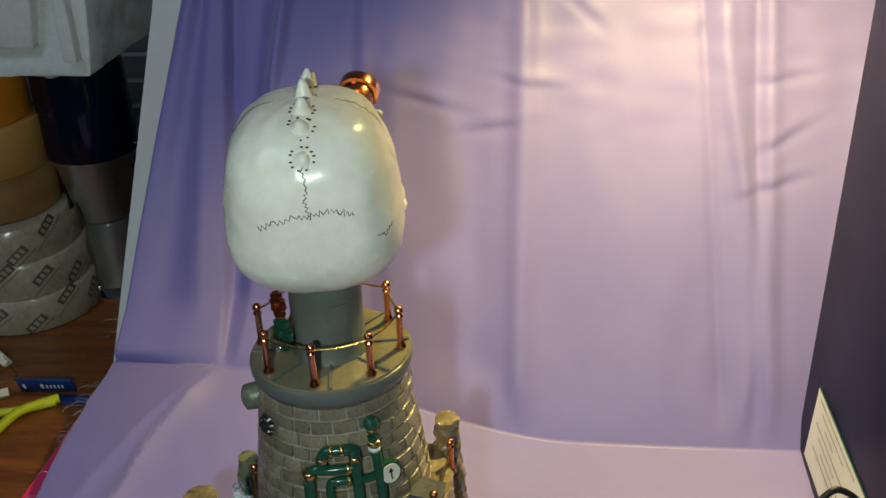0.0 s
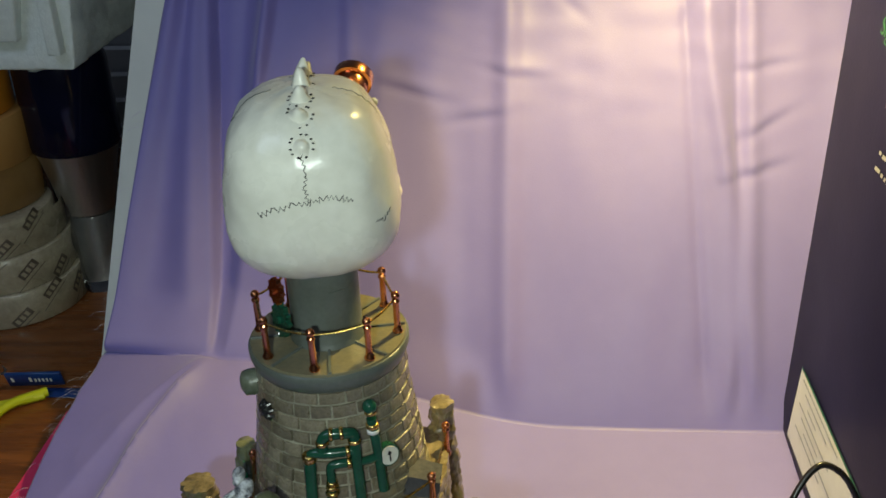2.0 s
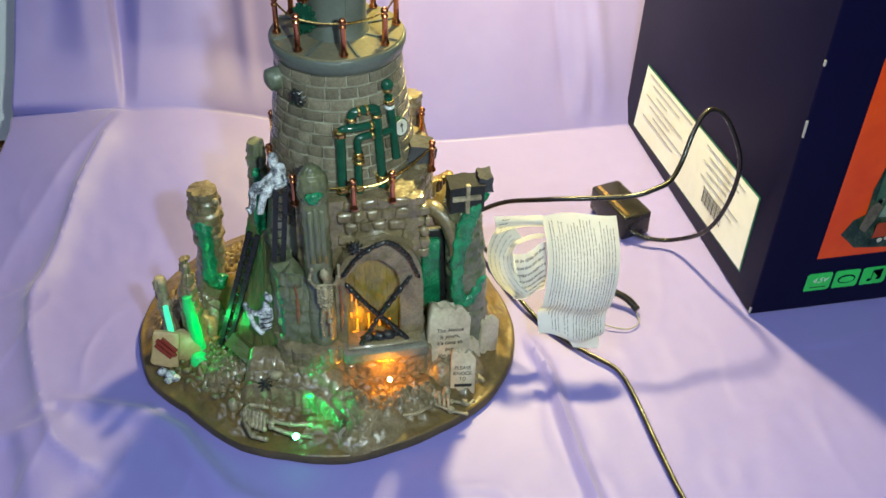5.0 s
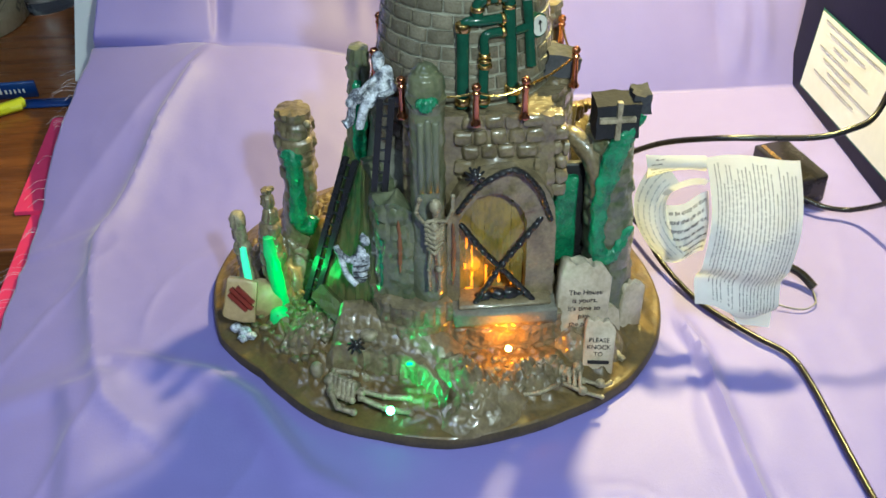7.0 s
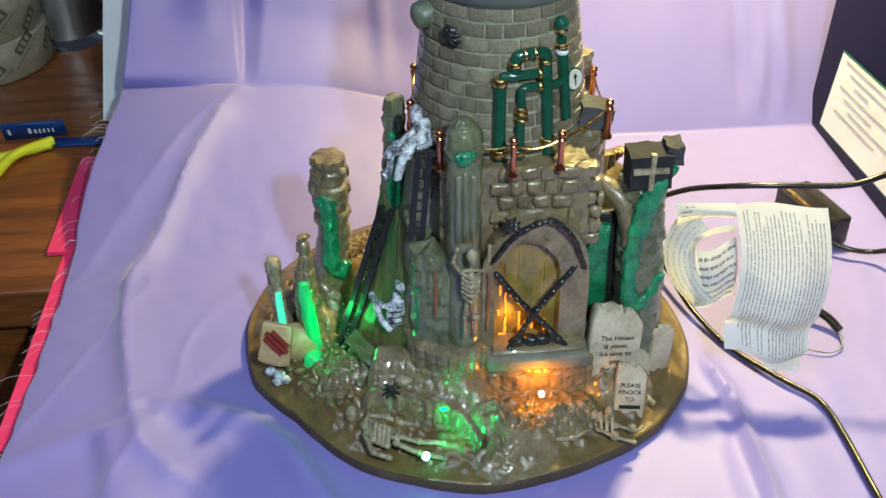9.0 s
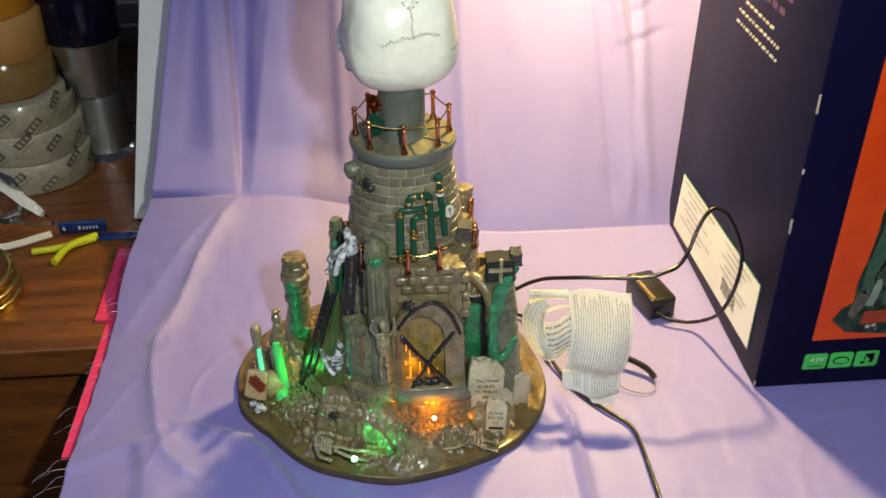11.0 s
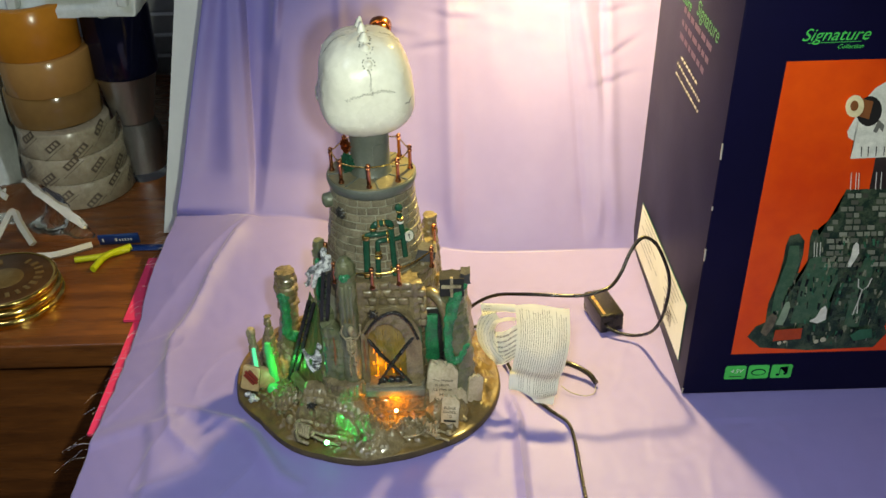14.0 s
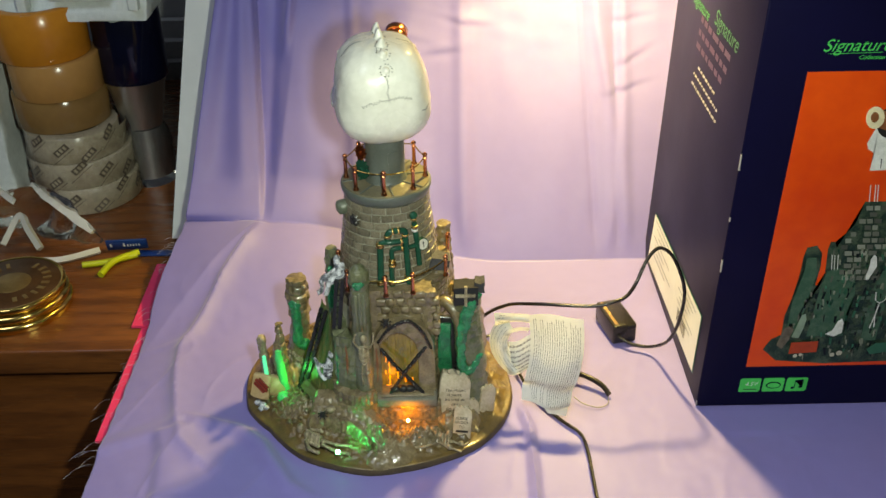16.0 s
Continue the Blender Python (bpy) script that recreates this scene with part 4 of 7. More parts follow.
def pipework():
    def pipe(pts, r=0.0034):
        bm = bmesh.new()
        tube(bm, smooth_path(pts, 6), r * 0.82, 12)
        return part("pipe", bm, PIPE, LH, "glossy dark green pipe")
    def collar(p, d, r=0.0040, h=0.003, m=GOLD):
        d = Vector(d).normalized()
        bm = bmesh.new()
        cone(bm, Vector(p) - d * h / 2, Vector(p) + d * h / 2, r * 0.86, r * 0.86, 14)
        bevel(bm, 0.0004, 1)
        part("collar", bm, m, LH, "gold pipe collar")
    def q(a, z, off=0.0):
        """On the tower's skin, at the angle a."""
        k = a + 4.0 * step(-84, -70, a) + 3.5 * step(-70, -59, a)
        return cyl_at(k, z, tower_radius(z) + 0.0026 + off)
    up = (0, 0, 1)
    pipe([q(-97, 0.152), q(-97, 0.17), q(-97, 0.1885)], 0.0036)
    collar(q(-97, 0.189), up, 0.0041, 0.004); collar(q(-97, 0.155), up, 0.0042, 0.004)
    pipe([q(-71, 0.152), q(-71, 0.17), q(-71, 0.192), q(-71, 0.1995), q(-75, 0.2010), q(-84, 0.2010), q(-88, 0.198), q(-88, 0.193)], 0.0033)
    collar(q(-71, 0.158), up, 0.0046, 0.004); collar(q(-71, 0.1965), up, 0.0037, 0.002); collar(q(-88, 0.197), up, 0.0037, 0.0025)
    for a in (-77, -82):
        collar(q(a, 0.2012), cyl_at(a + 90, 0, 1) - Vector((TX, TY, 0)), 0.0038, 0.0018)
    pipe([q(-97, 0.190), q(-93, 0.1915), q(-84, 0.1915), q(-72, 0.1915)], 0.0029)
    pipe([q(-84, 0.176), q(-84, 0.1835), q(-81, 0.1855), q(-74, 0.1855)], 0.0027)
    collar(q(-75, 0.1855), cyl_at(15, 0, 1) - Vector((TX, TY, 0)), 0.0032, 0.002); collar(q(-75, 0.1915), cyl_at(15, 0, 1) - Vector((TX, TY, 0)), 0.0034, 0.002)
    pipe([q(-85, 0.152), q(-85, 0.165), q(-84, 0.172)], 0.0029)
    for z, r in ((0.171, 0.0040), (0.1738, 0.0036), (0.1762, 0.0032)):
        collar(q(-84, z), up, r, 0.0018)
    collar(q(-85, 0.155), up, 0.0038, 0.003)
    pipe([q(-60, 0.166), q(-60, 0.172), q(-60, 0.188), q(-61, 0.205)], 0.0030)
    pipe([q(-71, 0.185), q(-66, 0.1845), q(-58, 0.1845)], 0.0026)
    bm = bmesh.new(); ball(bm, q(-61, 0.2115), 0.0036, 14)
    part("pipe_cap", bm, PIPE, LH)
    collar(q(-61, 0.2085), up, 0.0034, 0.002); collar(q(-61, 0.2015), up, 0.0036, 0.0025); collar(q(-61, 0.1985), up, 0.0034, 0.002, mat("white_enamel", (0.7, 0.7, 0.68), 0.3))
    # pressure gauge
    c, out = cyl_at(-46.5, 0.1840, tower_radius(0.184) + 0.0045), Vector((math.cos(radians(-52)), math.sin(radians(-52)), 0.16)).normalized()
    bm = bmesh.new(); cone(bm, c - out * 0.004, c, 0.0056, 0.0056, 24)
    g = part("gauge", bm, PIPE, LH, "round pressure gauge with a white dial")
    bm = bmesh.new(); cone(bm, c, c + out * 0.0006, 0.0047, 0.0047, 24)
    part("dial", bm, mat("cream_dial", (0.74, 0.72, 0.62), 0.4), g, "cream white dial")
    right = Vector((-out.y, out.x, 0)).normalized()
    m = plane_at(c + out * 0.0008, right, out.cross(right))
    bm = bmesh.new()
    for pts in (((-0.0004, -0.003), (0.0004, -0.003), (0.0004, 0.001), (-0.0004, 0.001)), ((-0.0014, 0.0008), (0.0014, 0.0008), (0.0, 0.003))):
        bm.faces.new([bm.verts.new(m @ Vector((x, y, 0))) for x, y in pts])
    part("needle", bm, INK, g, "black arrow needle", smooth=False)


pipework()


def spider(at, r, name="spider", normal=(0, -1, 0.3)):
    bm = bmesh.new()
    at, n = Vector(at), Vector(normal).normalized()
    ball(bm, at + n * r * 0.3, r * 0.55, 10, (1, 1, 1.25))
    body = part(name, bm, SOOT, LH, "black painted spider figure on the stone")
    bm = bmesh.new(); ball(bm, at + n * r * 0.3 + Vector((0, 0, r * 0.6)), r * 0.36, 8)
    part("head", bm, SOOT, body)
    side = n.cross(Vector((0, 0, 1))).normalized()
    upv = side.cross(n)
    for k in range(8):
        a = radians(-60 + 40 * (k % 4)) + (math.pi if k > 3 else 0)
        d = side * math.cos(a) + upv * math.sin(a)
        bm = bmesh.new()
        tube(bm, smooth_path((at + n * r * 0.3, at + d * r * 0.6 + n * r * 0.6, at + d * r * 1.05 + n * r * 0.1), 4), r * 0.17, 5)
        part("leg", bm, SOOT, body)


spider(cyl_at(-131, 0.207, 0.0385), 0.0048, normal=(-0.66, -0.75, 0.1))


def stub():
    bm = bmesh.new()
    d = Vector((math.cos(radians(-163)), math.sin(radians(-163)), -0.1)).normalized()
    p = cyl_at(-163, 0.2105, 0.034)
    tube(bm, [p, p + d * 0.005, p + d * 0.009, p + d * 0.0105], [0.0062, 0.0066, 0.006, 0.003], 12)
    part("spout", bm, mat("green_stained_stone", (0.15, 0.165, 0.12), 0.35, 0, (0.07, 0.085, 0.055), 120.0, 0.4), LH, "green-stained stone spout on the tower")


stub()


# -- the castle ruin round the tower foot --
def masonry(u, z, h, w, seed=0.0):
    """Relief of rounded stones laid in courses: 0 in the joints, about 1 on a stone."""
    row = math.floor(z / h)
    shift = noise.cell((row * 3.1 + seed, 7.7, 0.5)) * w
    wj = w * (1 + 0.25 * noise.noise((row * 1.7, seed, 2.0)))
    k = math.floor((u + shift) / wj)
    fu, fz = ((u + shift) / wj - k) * wj, (z / h - row) * h
    e = min(fu, wj - fu, fz, h - fz)
    return step(0.0, 0.0017, e) * (0.75 + 0.45 * noise.cell((k * 1.3 + 0.5, row * 2.1 + 0.5, seed)))


def pillar(name, pts, radii, material, label, seg=12, rough=0.0016, course=0.0088, stone=0.0105, relief=0.0016, flat=1.0):
    """A craggy pillar along a path, with uneven rounded stone courses."""
    bm = bmesh.new()
    plain = material in (MOSS, CRYSTAL, CYAN)
    path = smooth_path(pts, 10 if plain else 22)
    n, seg = len(path), 22 if plain else 44
    rows, gone = [], 0.0
    for i, p in enumerate(path):
        t = i / (n - 1) * (len(radii) - 1)
        k = min(int(t), len(radii) - 2)
        r = radii[k] + (radii[k + 1] - radii[k]) * (t - k)
        d = (path[min(i + 1, n - 1)] - path[max(i - 1, 0)]).normalized()
        side = d.cross(Vector((0, 1, 0))).normalized()
        back = side.cross(d)
        gone += (p - path[max(i - 1, 0)]).length
        ring = []
        for q in range(seg):
            a = 2 * math.pi * q / seg
            rr = r
            if not plain:
                rr += relief * (masonry(a * max(radii), gone, course, stone, pts[0][0] * 90) - 0.75)
            ring.append(bm.verts.new(p + side * math.cos(a) * rr + back * math.sin(a) * rr * flat))
        rows.append(ring)
    for ra, rb in zip(rows, rows[1:]):
        for q in range(seg):
            bm.faces.new((ra[q], ra[(q + 1) % seg], rb[(q + 1) % seg], rb[q]))
    for ring, s in ((rows[0], -1), (rows[-1], 1)):
        c = bm.verts.new(sum((v.co for v in ring), Vector()) / seg + (path[-1] - path[-2] if s > 0 else path[0] - path[1]).normalized() * 0.0008)
        for q in range(seg):
            bm.faces.new((ring[q], ring[(q + 1) % seg], c))
    roughen(bm, rough * (1.0 if plain else 0.55), 170, seed=pts[0][0] * 50)
    roughen(bm, rough * 0.42, 430, seed=3)
    if plain and material is MOSS:
        roughen(bm, 0.0009, 800, seed=8)
    return part(name, bm, material, LH, label)


def relief_wall(name, pts, z0, z1, label, course=0.009, stone=0.0115, relief=0.0018, cap=0.012, lean=0.0, ragged=0.004, material=None, seed=1.0):
    """A moulded stone wall along a plan line (its face on the right of the way), with a top that goes inwards."""
    path = smooth_path(pts, 14)
    bm = bmesh.new()
    nv = 44
    cols, u = [], 0.0
    for i, p in enumerate(path):
        d = (path[min(i + 1, len(path) - 1)] - path[max(i - 1, 0)]).normalized()
        out = Vector((d.y, -d.x, 0))
        u += (p - path[max(i - 1, 0)]).length
        top = z1 + ragged * noise.noise((u * 90, seed, 0.0))
        col = []
        for j in range(nv + 1):
            z = z0 + (top - z0) * j / nv
            k = relief * (masonry(u, z, course, stone, seed) - 0.6) + 0.0013 * noise.noise((u * 150, z * 150, seed)) + 0.0007 * noise.noise((u * 420, z * 420, seed))
            q = p + out * (k - lean * (z - z0))
            col.append(bm.verts.new((q.x, q.y, z)))
        for f in (0.15, 0.5, 1.0):
            q = p - out * (cap * f + lean * (top - z0))
            col.append(bm.verts.new((q.x, q.y, top + 0.0006 + 0.0012 * noise.noise((q.x * 200, q.y * 200, seed)))))
        q = p - out * cap
        col.append(bm.verts.new((q.x, q.y, z0)))
        cols.append(col)
    for a, b in zip(cols, cols[1:]):
        for j in range(len(a) - 1):
            bm.faces.new((a[j], b[j], b[j + 1], a[j + 1]))
    for c in (cols[0], cols[-1]):
        bm.faces.new(c)
    return part(name, bm, material or STONE, LH, label)


def slab(x0, x1, z0, z1, y, depth, material, name, label="", m=None, parent=None, rough=0.0008, n=5, bev=0.0012):
    bm = bmesh.new()
    block(bm, x0, y, z0, x1, y + depth, z1)
    bevel(bm, min(0.0009, 0.25 * (x1 - x0), 0.25 * depth), 1)
    cuts(bm, min(n, 3))
    roughen(bm, rough, 160, seed=x0 * 70 + z0 * 30)
    roughen(bm, rough * 0.4, 500, seed=x0 * 70)
    if m is not None:
        bmesh.ops.transform(bm, matrix=m, verts=bm.verts[:])
    return part(name, bm, material, parent or LH, label)


def castle():
    # keep: an uneven drum that carries the terrace
    bm = bmesh.new()
    prof = []
    rings = []
    n = 200
    zs = [0.006 + 0.144 * i / 70 for i in range(71)] + [0.1502]
    for k, z in enumerate(zs):
        row = []
        for i in range(n):
            a = 2 * math.pi * i / n
            deg = (math.degrees(a) + 180) % 360 - 180
            front = step(-134, -122, deg) * step(-46, -56, deg)
            r = (0.0455 + 0.0165 * front + 0.008 * step(-70, -40, deg) * step(60, 30, deg)) + 0.010 * (1 - z / 0.15) ** 2
            r += 0.0017 * (masonry(a * 0.05, z, 0.0085, 0.0105, 4.0) - 0.6)
            r += 0.0020 * noise.noise((math.cos(a) * 4, math.sin(a) * 4, z * 60)) + 0.0012 * noise.noise((math.cos(a) * 14, math.sin(a) * 14, z * 220))
            if 245 < deg % 360 < 300:
                r = min(r, 0.0515 / max(0.5, abs(math.sin(a))))
            if k == len(zs) - 1:
                r = 0.03
            top = 0.150
            zz = z * top / 0.150
            row.append(bm.verts.new((TX + r * math.cos(a), TY + r * math.sin(a), zz)))
        rings.append(row)
    for a, b in zip(rings, rings[1:]):
        for i in range(n):
            bm.faces.new((a[i], a[(i + 1) % n], b[(i + 1) % n], b[i]))
    keep = part("keep", bm, STONE, LH, "craggy grey-brown stone keep round the tower foot")
    # buttress with boarded niche, hanging figure before it
    pillar("buttress", ((0.0013, 0.5615, 0.0270), (0.0013, 0.5605, 0.0970), (0.0013, 0.5605, 0.1550), (0.0013, 0.5605, 0.1650), (0.0013, 0.5610, 0.1750), (0.0013, 0.5615, 0.1805)), (0.0098, 0.0086, 0.0080, 0.0092, 0.0078, 0.0030), WASH, "round-topped stone buttress", 16, 0.0008, relief=0.0007)
    niche = mat("grey_green_board", (0.17, 0.175, 0.115), 0.32, 0, (0.09, 0.10, 0.06), 130.0, 0.5, 420.0, stretch=(2.5, 1, 0.4), coat=0.5)
    for k, x in enumerate((-0.0022, 0.0013, 0.0048)):
        slab(x - 0.0015, x + 0.0015, 0.119, 0.156 + 0.002 * (k == 1), 0.5512 + 0.0007 * (k != 1), 0.004, niche, "plank", "mossy grey-green board", n=2, rough=0.0004)
    pillar("moss_patch", ((-0.0035, 0.5528, 0.1660), (0.0005, 0.5516, 0.1650), (0.0055, 0.5528, 0.1675)), (0.0022, 0.0034, 0.0022), MOSS, "green moss on the buttress", 12, 0.0010, flat=0.55)
    # front porch block with the arched door
    bm = bmesh.new()
    N = 22
    arch = []
    for i in range(N + 1):
        a = math.pi * i / N
        arch.append((0.0365 - 0.0265 * math.cos(a), 0.092 + 0.0325 * math.sin(a) ** 0.85))
    outer = [(0.010, 0.044)] + arch + [(0.063, 0.044)]
    inner = [(0.0157, 0.046)] + [(0.0322 + (x - 0.0365) * 0.62, 0.090 + (z - 0.092) * 0.72) for x, z in arch] + [(0.0487, 0.046)]
    yo, yi = 0.5585, 0.5675
    vo = [bm.verts.new((x, yo, z)) for x, z in outer]
    vi = [bm.verts.new((x, yo - 0.0008, z)) for x, z in inner]
    vb = [bm.verts.new((x, yi, z)) for x, z in inner]
    vr = [bm.verts.new((x, yi + 0.006, z)) for x, z in outer]
    for i in range(len(outer) - 1):
        bm.faces.new((vo[i], vo[i + 1], vi[i + 1], vi[i]))
        bm.faces.new((vi[i], vi[i + 1], vb[i + 1], vb[i]))
        bm.faces.new((vr[i], vr[i + 1], vo[i + 1], vo[i]))
    cuts(bm, 2)
    roughen(bm, 0.0011, 190, seed=4)
    part("door_arch", bm, STONE, LH, "grey stone arch round the boarded door")
    bm = bmesh.new()
    bm.faces.new([bm.verts.new((x, yi - 0.0003, z)) for x, z in inner])
    door = part("door", bm, AMBER, LH, "amber-lit boarded door")
    for k in range(5):
        x = 0.0190 + k * 0.0066
        top = 0.089 + 0.0215 * math.sin(math.acos(max(-1, min(1, (x - 0.0322) / 0.0172))))
        bm = bmesh.new(); block(bm, x - 0.0032, yi - 0.0022, 0.048, x + 0.0032, yi - 0.0004, top); cuts(bm, 3); roughen(bm, 0.0005, 260, seed=k)
        part("board", bm, AMBER, door)
    # glowing slivers added to imitate the orange-lit patch of the door
    for x, z, w, h in ((0.0228, 0.0720, 0.0009, 0.013), (0.0228, 0.0580, 0.0010, 0.009), (0.0192, 0.0660, 0.0012, 0.0035), (0.0300, 0.0600, 0.0009, 0.012), (0.0262, 0.0770, 0.0022, 0.0016), (0.0366, 0.0590, 0.0010, 0.009), (0.0215, 0.0515, 0.0040, 0.0012), (0.0430, 0.0560, 0.0009, 0.007), (0.0200, 0.0800, 0.0009, 0.006)):
        bm = bmesh.new(); block(bm, x - w / 2, yi - 0.0030, z - h / 2, x + w / 2, yi - 0.0018, z + h / 2); cuts(bm, 3); roughen(bm, 0.0007, 420, seed=x)
        part("lit_gap", bm, GLOW, door, "glowing amber sliver added for the door's lit patch")
    # crossed chains
    def chain(pts, r=0.0021, mt=SOOT):
        path = smooth_path(pts, 5)
        total = sum((b - a).length for a, b in zip(path, path[1:]))
        k = max(3, int(total / 0.0032))
        bm = bmesh.new()
        acc, i = 0.0, 0
        links = []
        for q in range(k + 1):
            want = total * q / k
            while i < len(path) - 2 and acc + (path[i + 1] - path[i]).length < want:
                acc += (path[i + 1] - path[i]).length
                i += 1
            d = path[i + 1] - path[i]
            links.append((path[i] + d * min(1, (want - acc) / d.length), d.normalized()))
        for q, (p, d) in enumerate(links):
            ball(bm, p, r, 8, (1.15 if q % 2 else 0.8, 0.8, 1.5), rot_to(d))
        part("chain", bm, mt, LH, "heavy black chain")
    chain(((0.018, 0.5595, 0.0935), (0.028, 0.557, 0.080), (0.040, 0.5555, 0.066), (0.0515, 0.5535, 0.0525)))
    chain(((0.0545, 0.5585, 0.0965), (0.045, 0.557, 0.084), (0.034, 0.5555, 0.069), (0.0215, 0.5535, 0.0475)))
    chain(((0.0155, 0.5555, 0.1065), (0.024, 0.5535, 0.120), (0.036, 0.5525, 0.1285), (0.0445, 0.553, 0.1275), (0.053, 0.5545, 0.1165), (0.0565, 0.556, 0.107), (0.0595, 0.557, 0.0985)), 0.0019)
    spider((0.0225, 0.5545, 0.1265), 0.0042)
    # lumps of black coal before the door, sill and step
    bm = bmesh.new()
    for x, z, r in ((0.028, 0.0545, 0.004), (0.035, 0.0547, 0.0045), (0.041, 0.0550, 0.0042), (0.046, 0.0550, 0.0025)):
        ball(bm, (x, 0.5555, z), r, 8, (1.2, 0.8, 0.7))
    roughen(bm, 0.0011, 420)
    part("rubble", bm, SOOT, LH, "black lumps on the door sill")
    slab(0.0120, 0.0645, 0.0405, 0.0490, 0.5475, 0.02, mat("worn_grey_stone", (0.22, 0.21, 0.165), 0.6, 0, (0.13, 0.12, 0.09), 90.0, 0.5, 300.0), "door_sill", "worn grey stone door sill", n=3, rough=0.0010)
    slab(0.0150, 0.0620, 0.0490, 0.0515, 0.5505, 0.017, STONE, "threshold", "", n=3)
    relief_wall("sill_riser", ((0.010, 0.5535, 0), (0.024, 0.5505, 0), (0.040, 0.5500, 0), (0.055, 0.5505, 0), (0.068, 0.5535, 0)), 0.016, 0.0415, "craggy rock under the door sill", 0.012, 0.007, 0.0012, seed=5.0, ragged=0.0)
    # stone platform and plank steps left of the door
    relief_wall("platform", ((-0.0295, 0.5700, 0), (-0.0235, 0.5550, 0), (-0.0105, 0.5475, 0), (0.0025, 0.5470, 0), (0.0115, 0.5520, 0)), 0.028, 0.0545, "stone ledge below the hanging bones", 0.014, 0.0062, 0.0016, 0.016, seed=2.0, ragged=0.002)
    relief_wall("corner_wall", ((-0.0300, 0.6030, 0), (-0.0265, 0.5830, 0), (-0.0242, 0.5650, 0), (-0.0190, 0.5585, 0), (-0.0090, 0.5570, 0), (0.0010, 0.5595, 0)), 0.026, 0.1090, "rough stone wall between the hatch and the buttress", 0.0098, 0.0100, 0.0014, 0.012, seed=3.0, ragged=0.007, material=WASH)
    # rusty and green runs of paint down the wall
    for x, y, z0, z1, mt in ((-0.0135, 0.5560, 0.072, 0.102, mat("rust_run", (0.24, 0.09, 0.035), 0.4, 0, (0.15, 0.075, 0.04), 150.0, 0.4)), (0.0125, 0.5565, 0.062, 0.098, mat("rust_run", (0.3, 0.1, 0.04))), (-0.0225, 0.5620, 0.058, 0.100, MOSS)):
        pillar("paint_run", ((x, y, z1), (x + 0.0004, y - 0.0003, (z0 + z1) / 2), (x - 0.0002, y - 0.0003, z0)), (0.0006, 0.0012, 0.0006), mt if mt is MOSS else mt, "run of old paint down the stone", 8, 0.0005, relief=0.0004, flat=0.5)
    # leaning green cellar hatch and a beam
    grass = mat("green_hatch_paint", (0.27, 0.25, 0.095), 0.32, 0, (0.05, 0.21, 0.06), 46.0, 0.8, 260.0, stretch=(1.6, 1.6, 0.5), coat=0.5, mix=(0.46, 0.66))
    c00, c10, c01, c11 = Vector((-0.0580, 0.5930, 0.022)), Vector((-0.0250, 0.5600, 0.024)), Vector((-0.0370, 0.6040, 0.120)), Vector((-0.0235, 0.5790, 0.108))
    for k in range(5):
        bm = bmesh.new()
        grid = []
        for a in range(7):
            row = []
            for b in range(25):
                u, v = (k + 0.01 + 0.98 * a / 6) / 5, b / 24
                q = c00.lerp(c10, u).lerp(c01.lerp(c11, u), v)
                n = Vector((-0.45, -0.80, 0.40))
                row.append(bm.verts.new(q + n * (0.0010 * noise.noise((u * 22, v * 7, 3.0)) + 0.0005 * noise.noise((u * 70, v * 20, 1.0)) + 0.0003 * (1 - abs(a - 3) / 3) ** 0.5 + 0.0014 * noise.noise((u * 9, v * 11, 7.0)))))
            grid.append(row)
        for ra, rb in zip(grid, grid[1:]):
            for b in range(24):
                bm.faces.new((ra[b], rb[b], rb[b + 1], ra[b + 1]))
        bmesh.ops.solidify(bm, geom=bm.faces[:], thickness=0.003)
        part("hatch_board", bm, grass, LH, "olive green board of a leaning hatch")
    bm = bmesh.new()
    tube(bm, [(-0.0560, 0.5860, 0.0390), (-0.0440, 0.5730, 0.0330), (-0.0280, 0.5560, 0.0250)], 0.0062, 4)
    cuts(bm, 2); roughen(bm, 0.0006, 300)
    part("beam", bm, OLIVE, LH, "squared olive green beam lying on the earth", smooth=False)
    # pillars
    pillar("left_pillar", ((-0.066, 0.640, 0.008), (-0.0665, 0.640, 0.045), (-0.064, 0.640, 0.075), (-0.0645, 0.640, 0.100), (-0.0635, 0.640, 0.119)), (0.016, 0.0105, 0.0092, 0.0112, 0.0090), STONE, "crumbling free-standing stone pillar", 14, 0.0018)
    pillar("moss_patch", ((-0.0705, 0.6315, 0.098), (-0.066, 0.6305, 0.094), (-0.0655, 0.6300, 0.075), (-0.0655, 0.629, 0.055), (-0.061, 0.629, 0.050), (-0.058, 0.630, 0.056)), (0.0036, 0.0052, 0.0042, 0.0052, 0.0045, 0.003), MOSS, "green moss running down the pillar", 10, 0.0012, flat=0.6)
    bm = bmesh.new(); ball(bm, (-0.0565, 0.6325, 0.1135), 0.0022, 8)
    part("chip", bm, BONE2, LH)
    pillar("rear_left_pillar", ((-0.031, 0.628, 0.01), (-0.031, 0.627, 0.08), (-0.0285, 0.626, 0.13), (-0.0275, 0.625, 0.160)), (0.010, 0.0075, 0.0062, 0.0058), WASH, "narrow stone pillar", 12, 0.0014)
    pillar("moss_patch", ((-0.0290, 0.6195, 0.143), (-0.0290, 0.6185, 0.122), (-0.0300, 0.618, 0.100), (-0.0305, 0.619, 0.080)), (0.002, 0.0035, 0.0035, 0.002), MOSS, "green moss running down the pillar", 10, 0.001, flat=0.6)
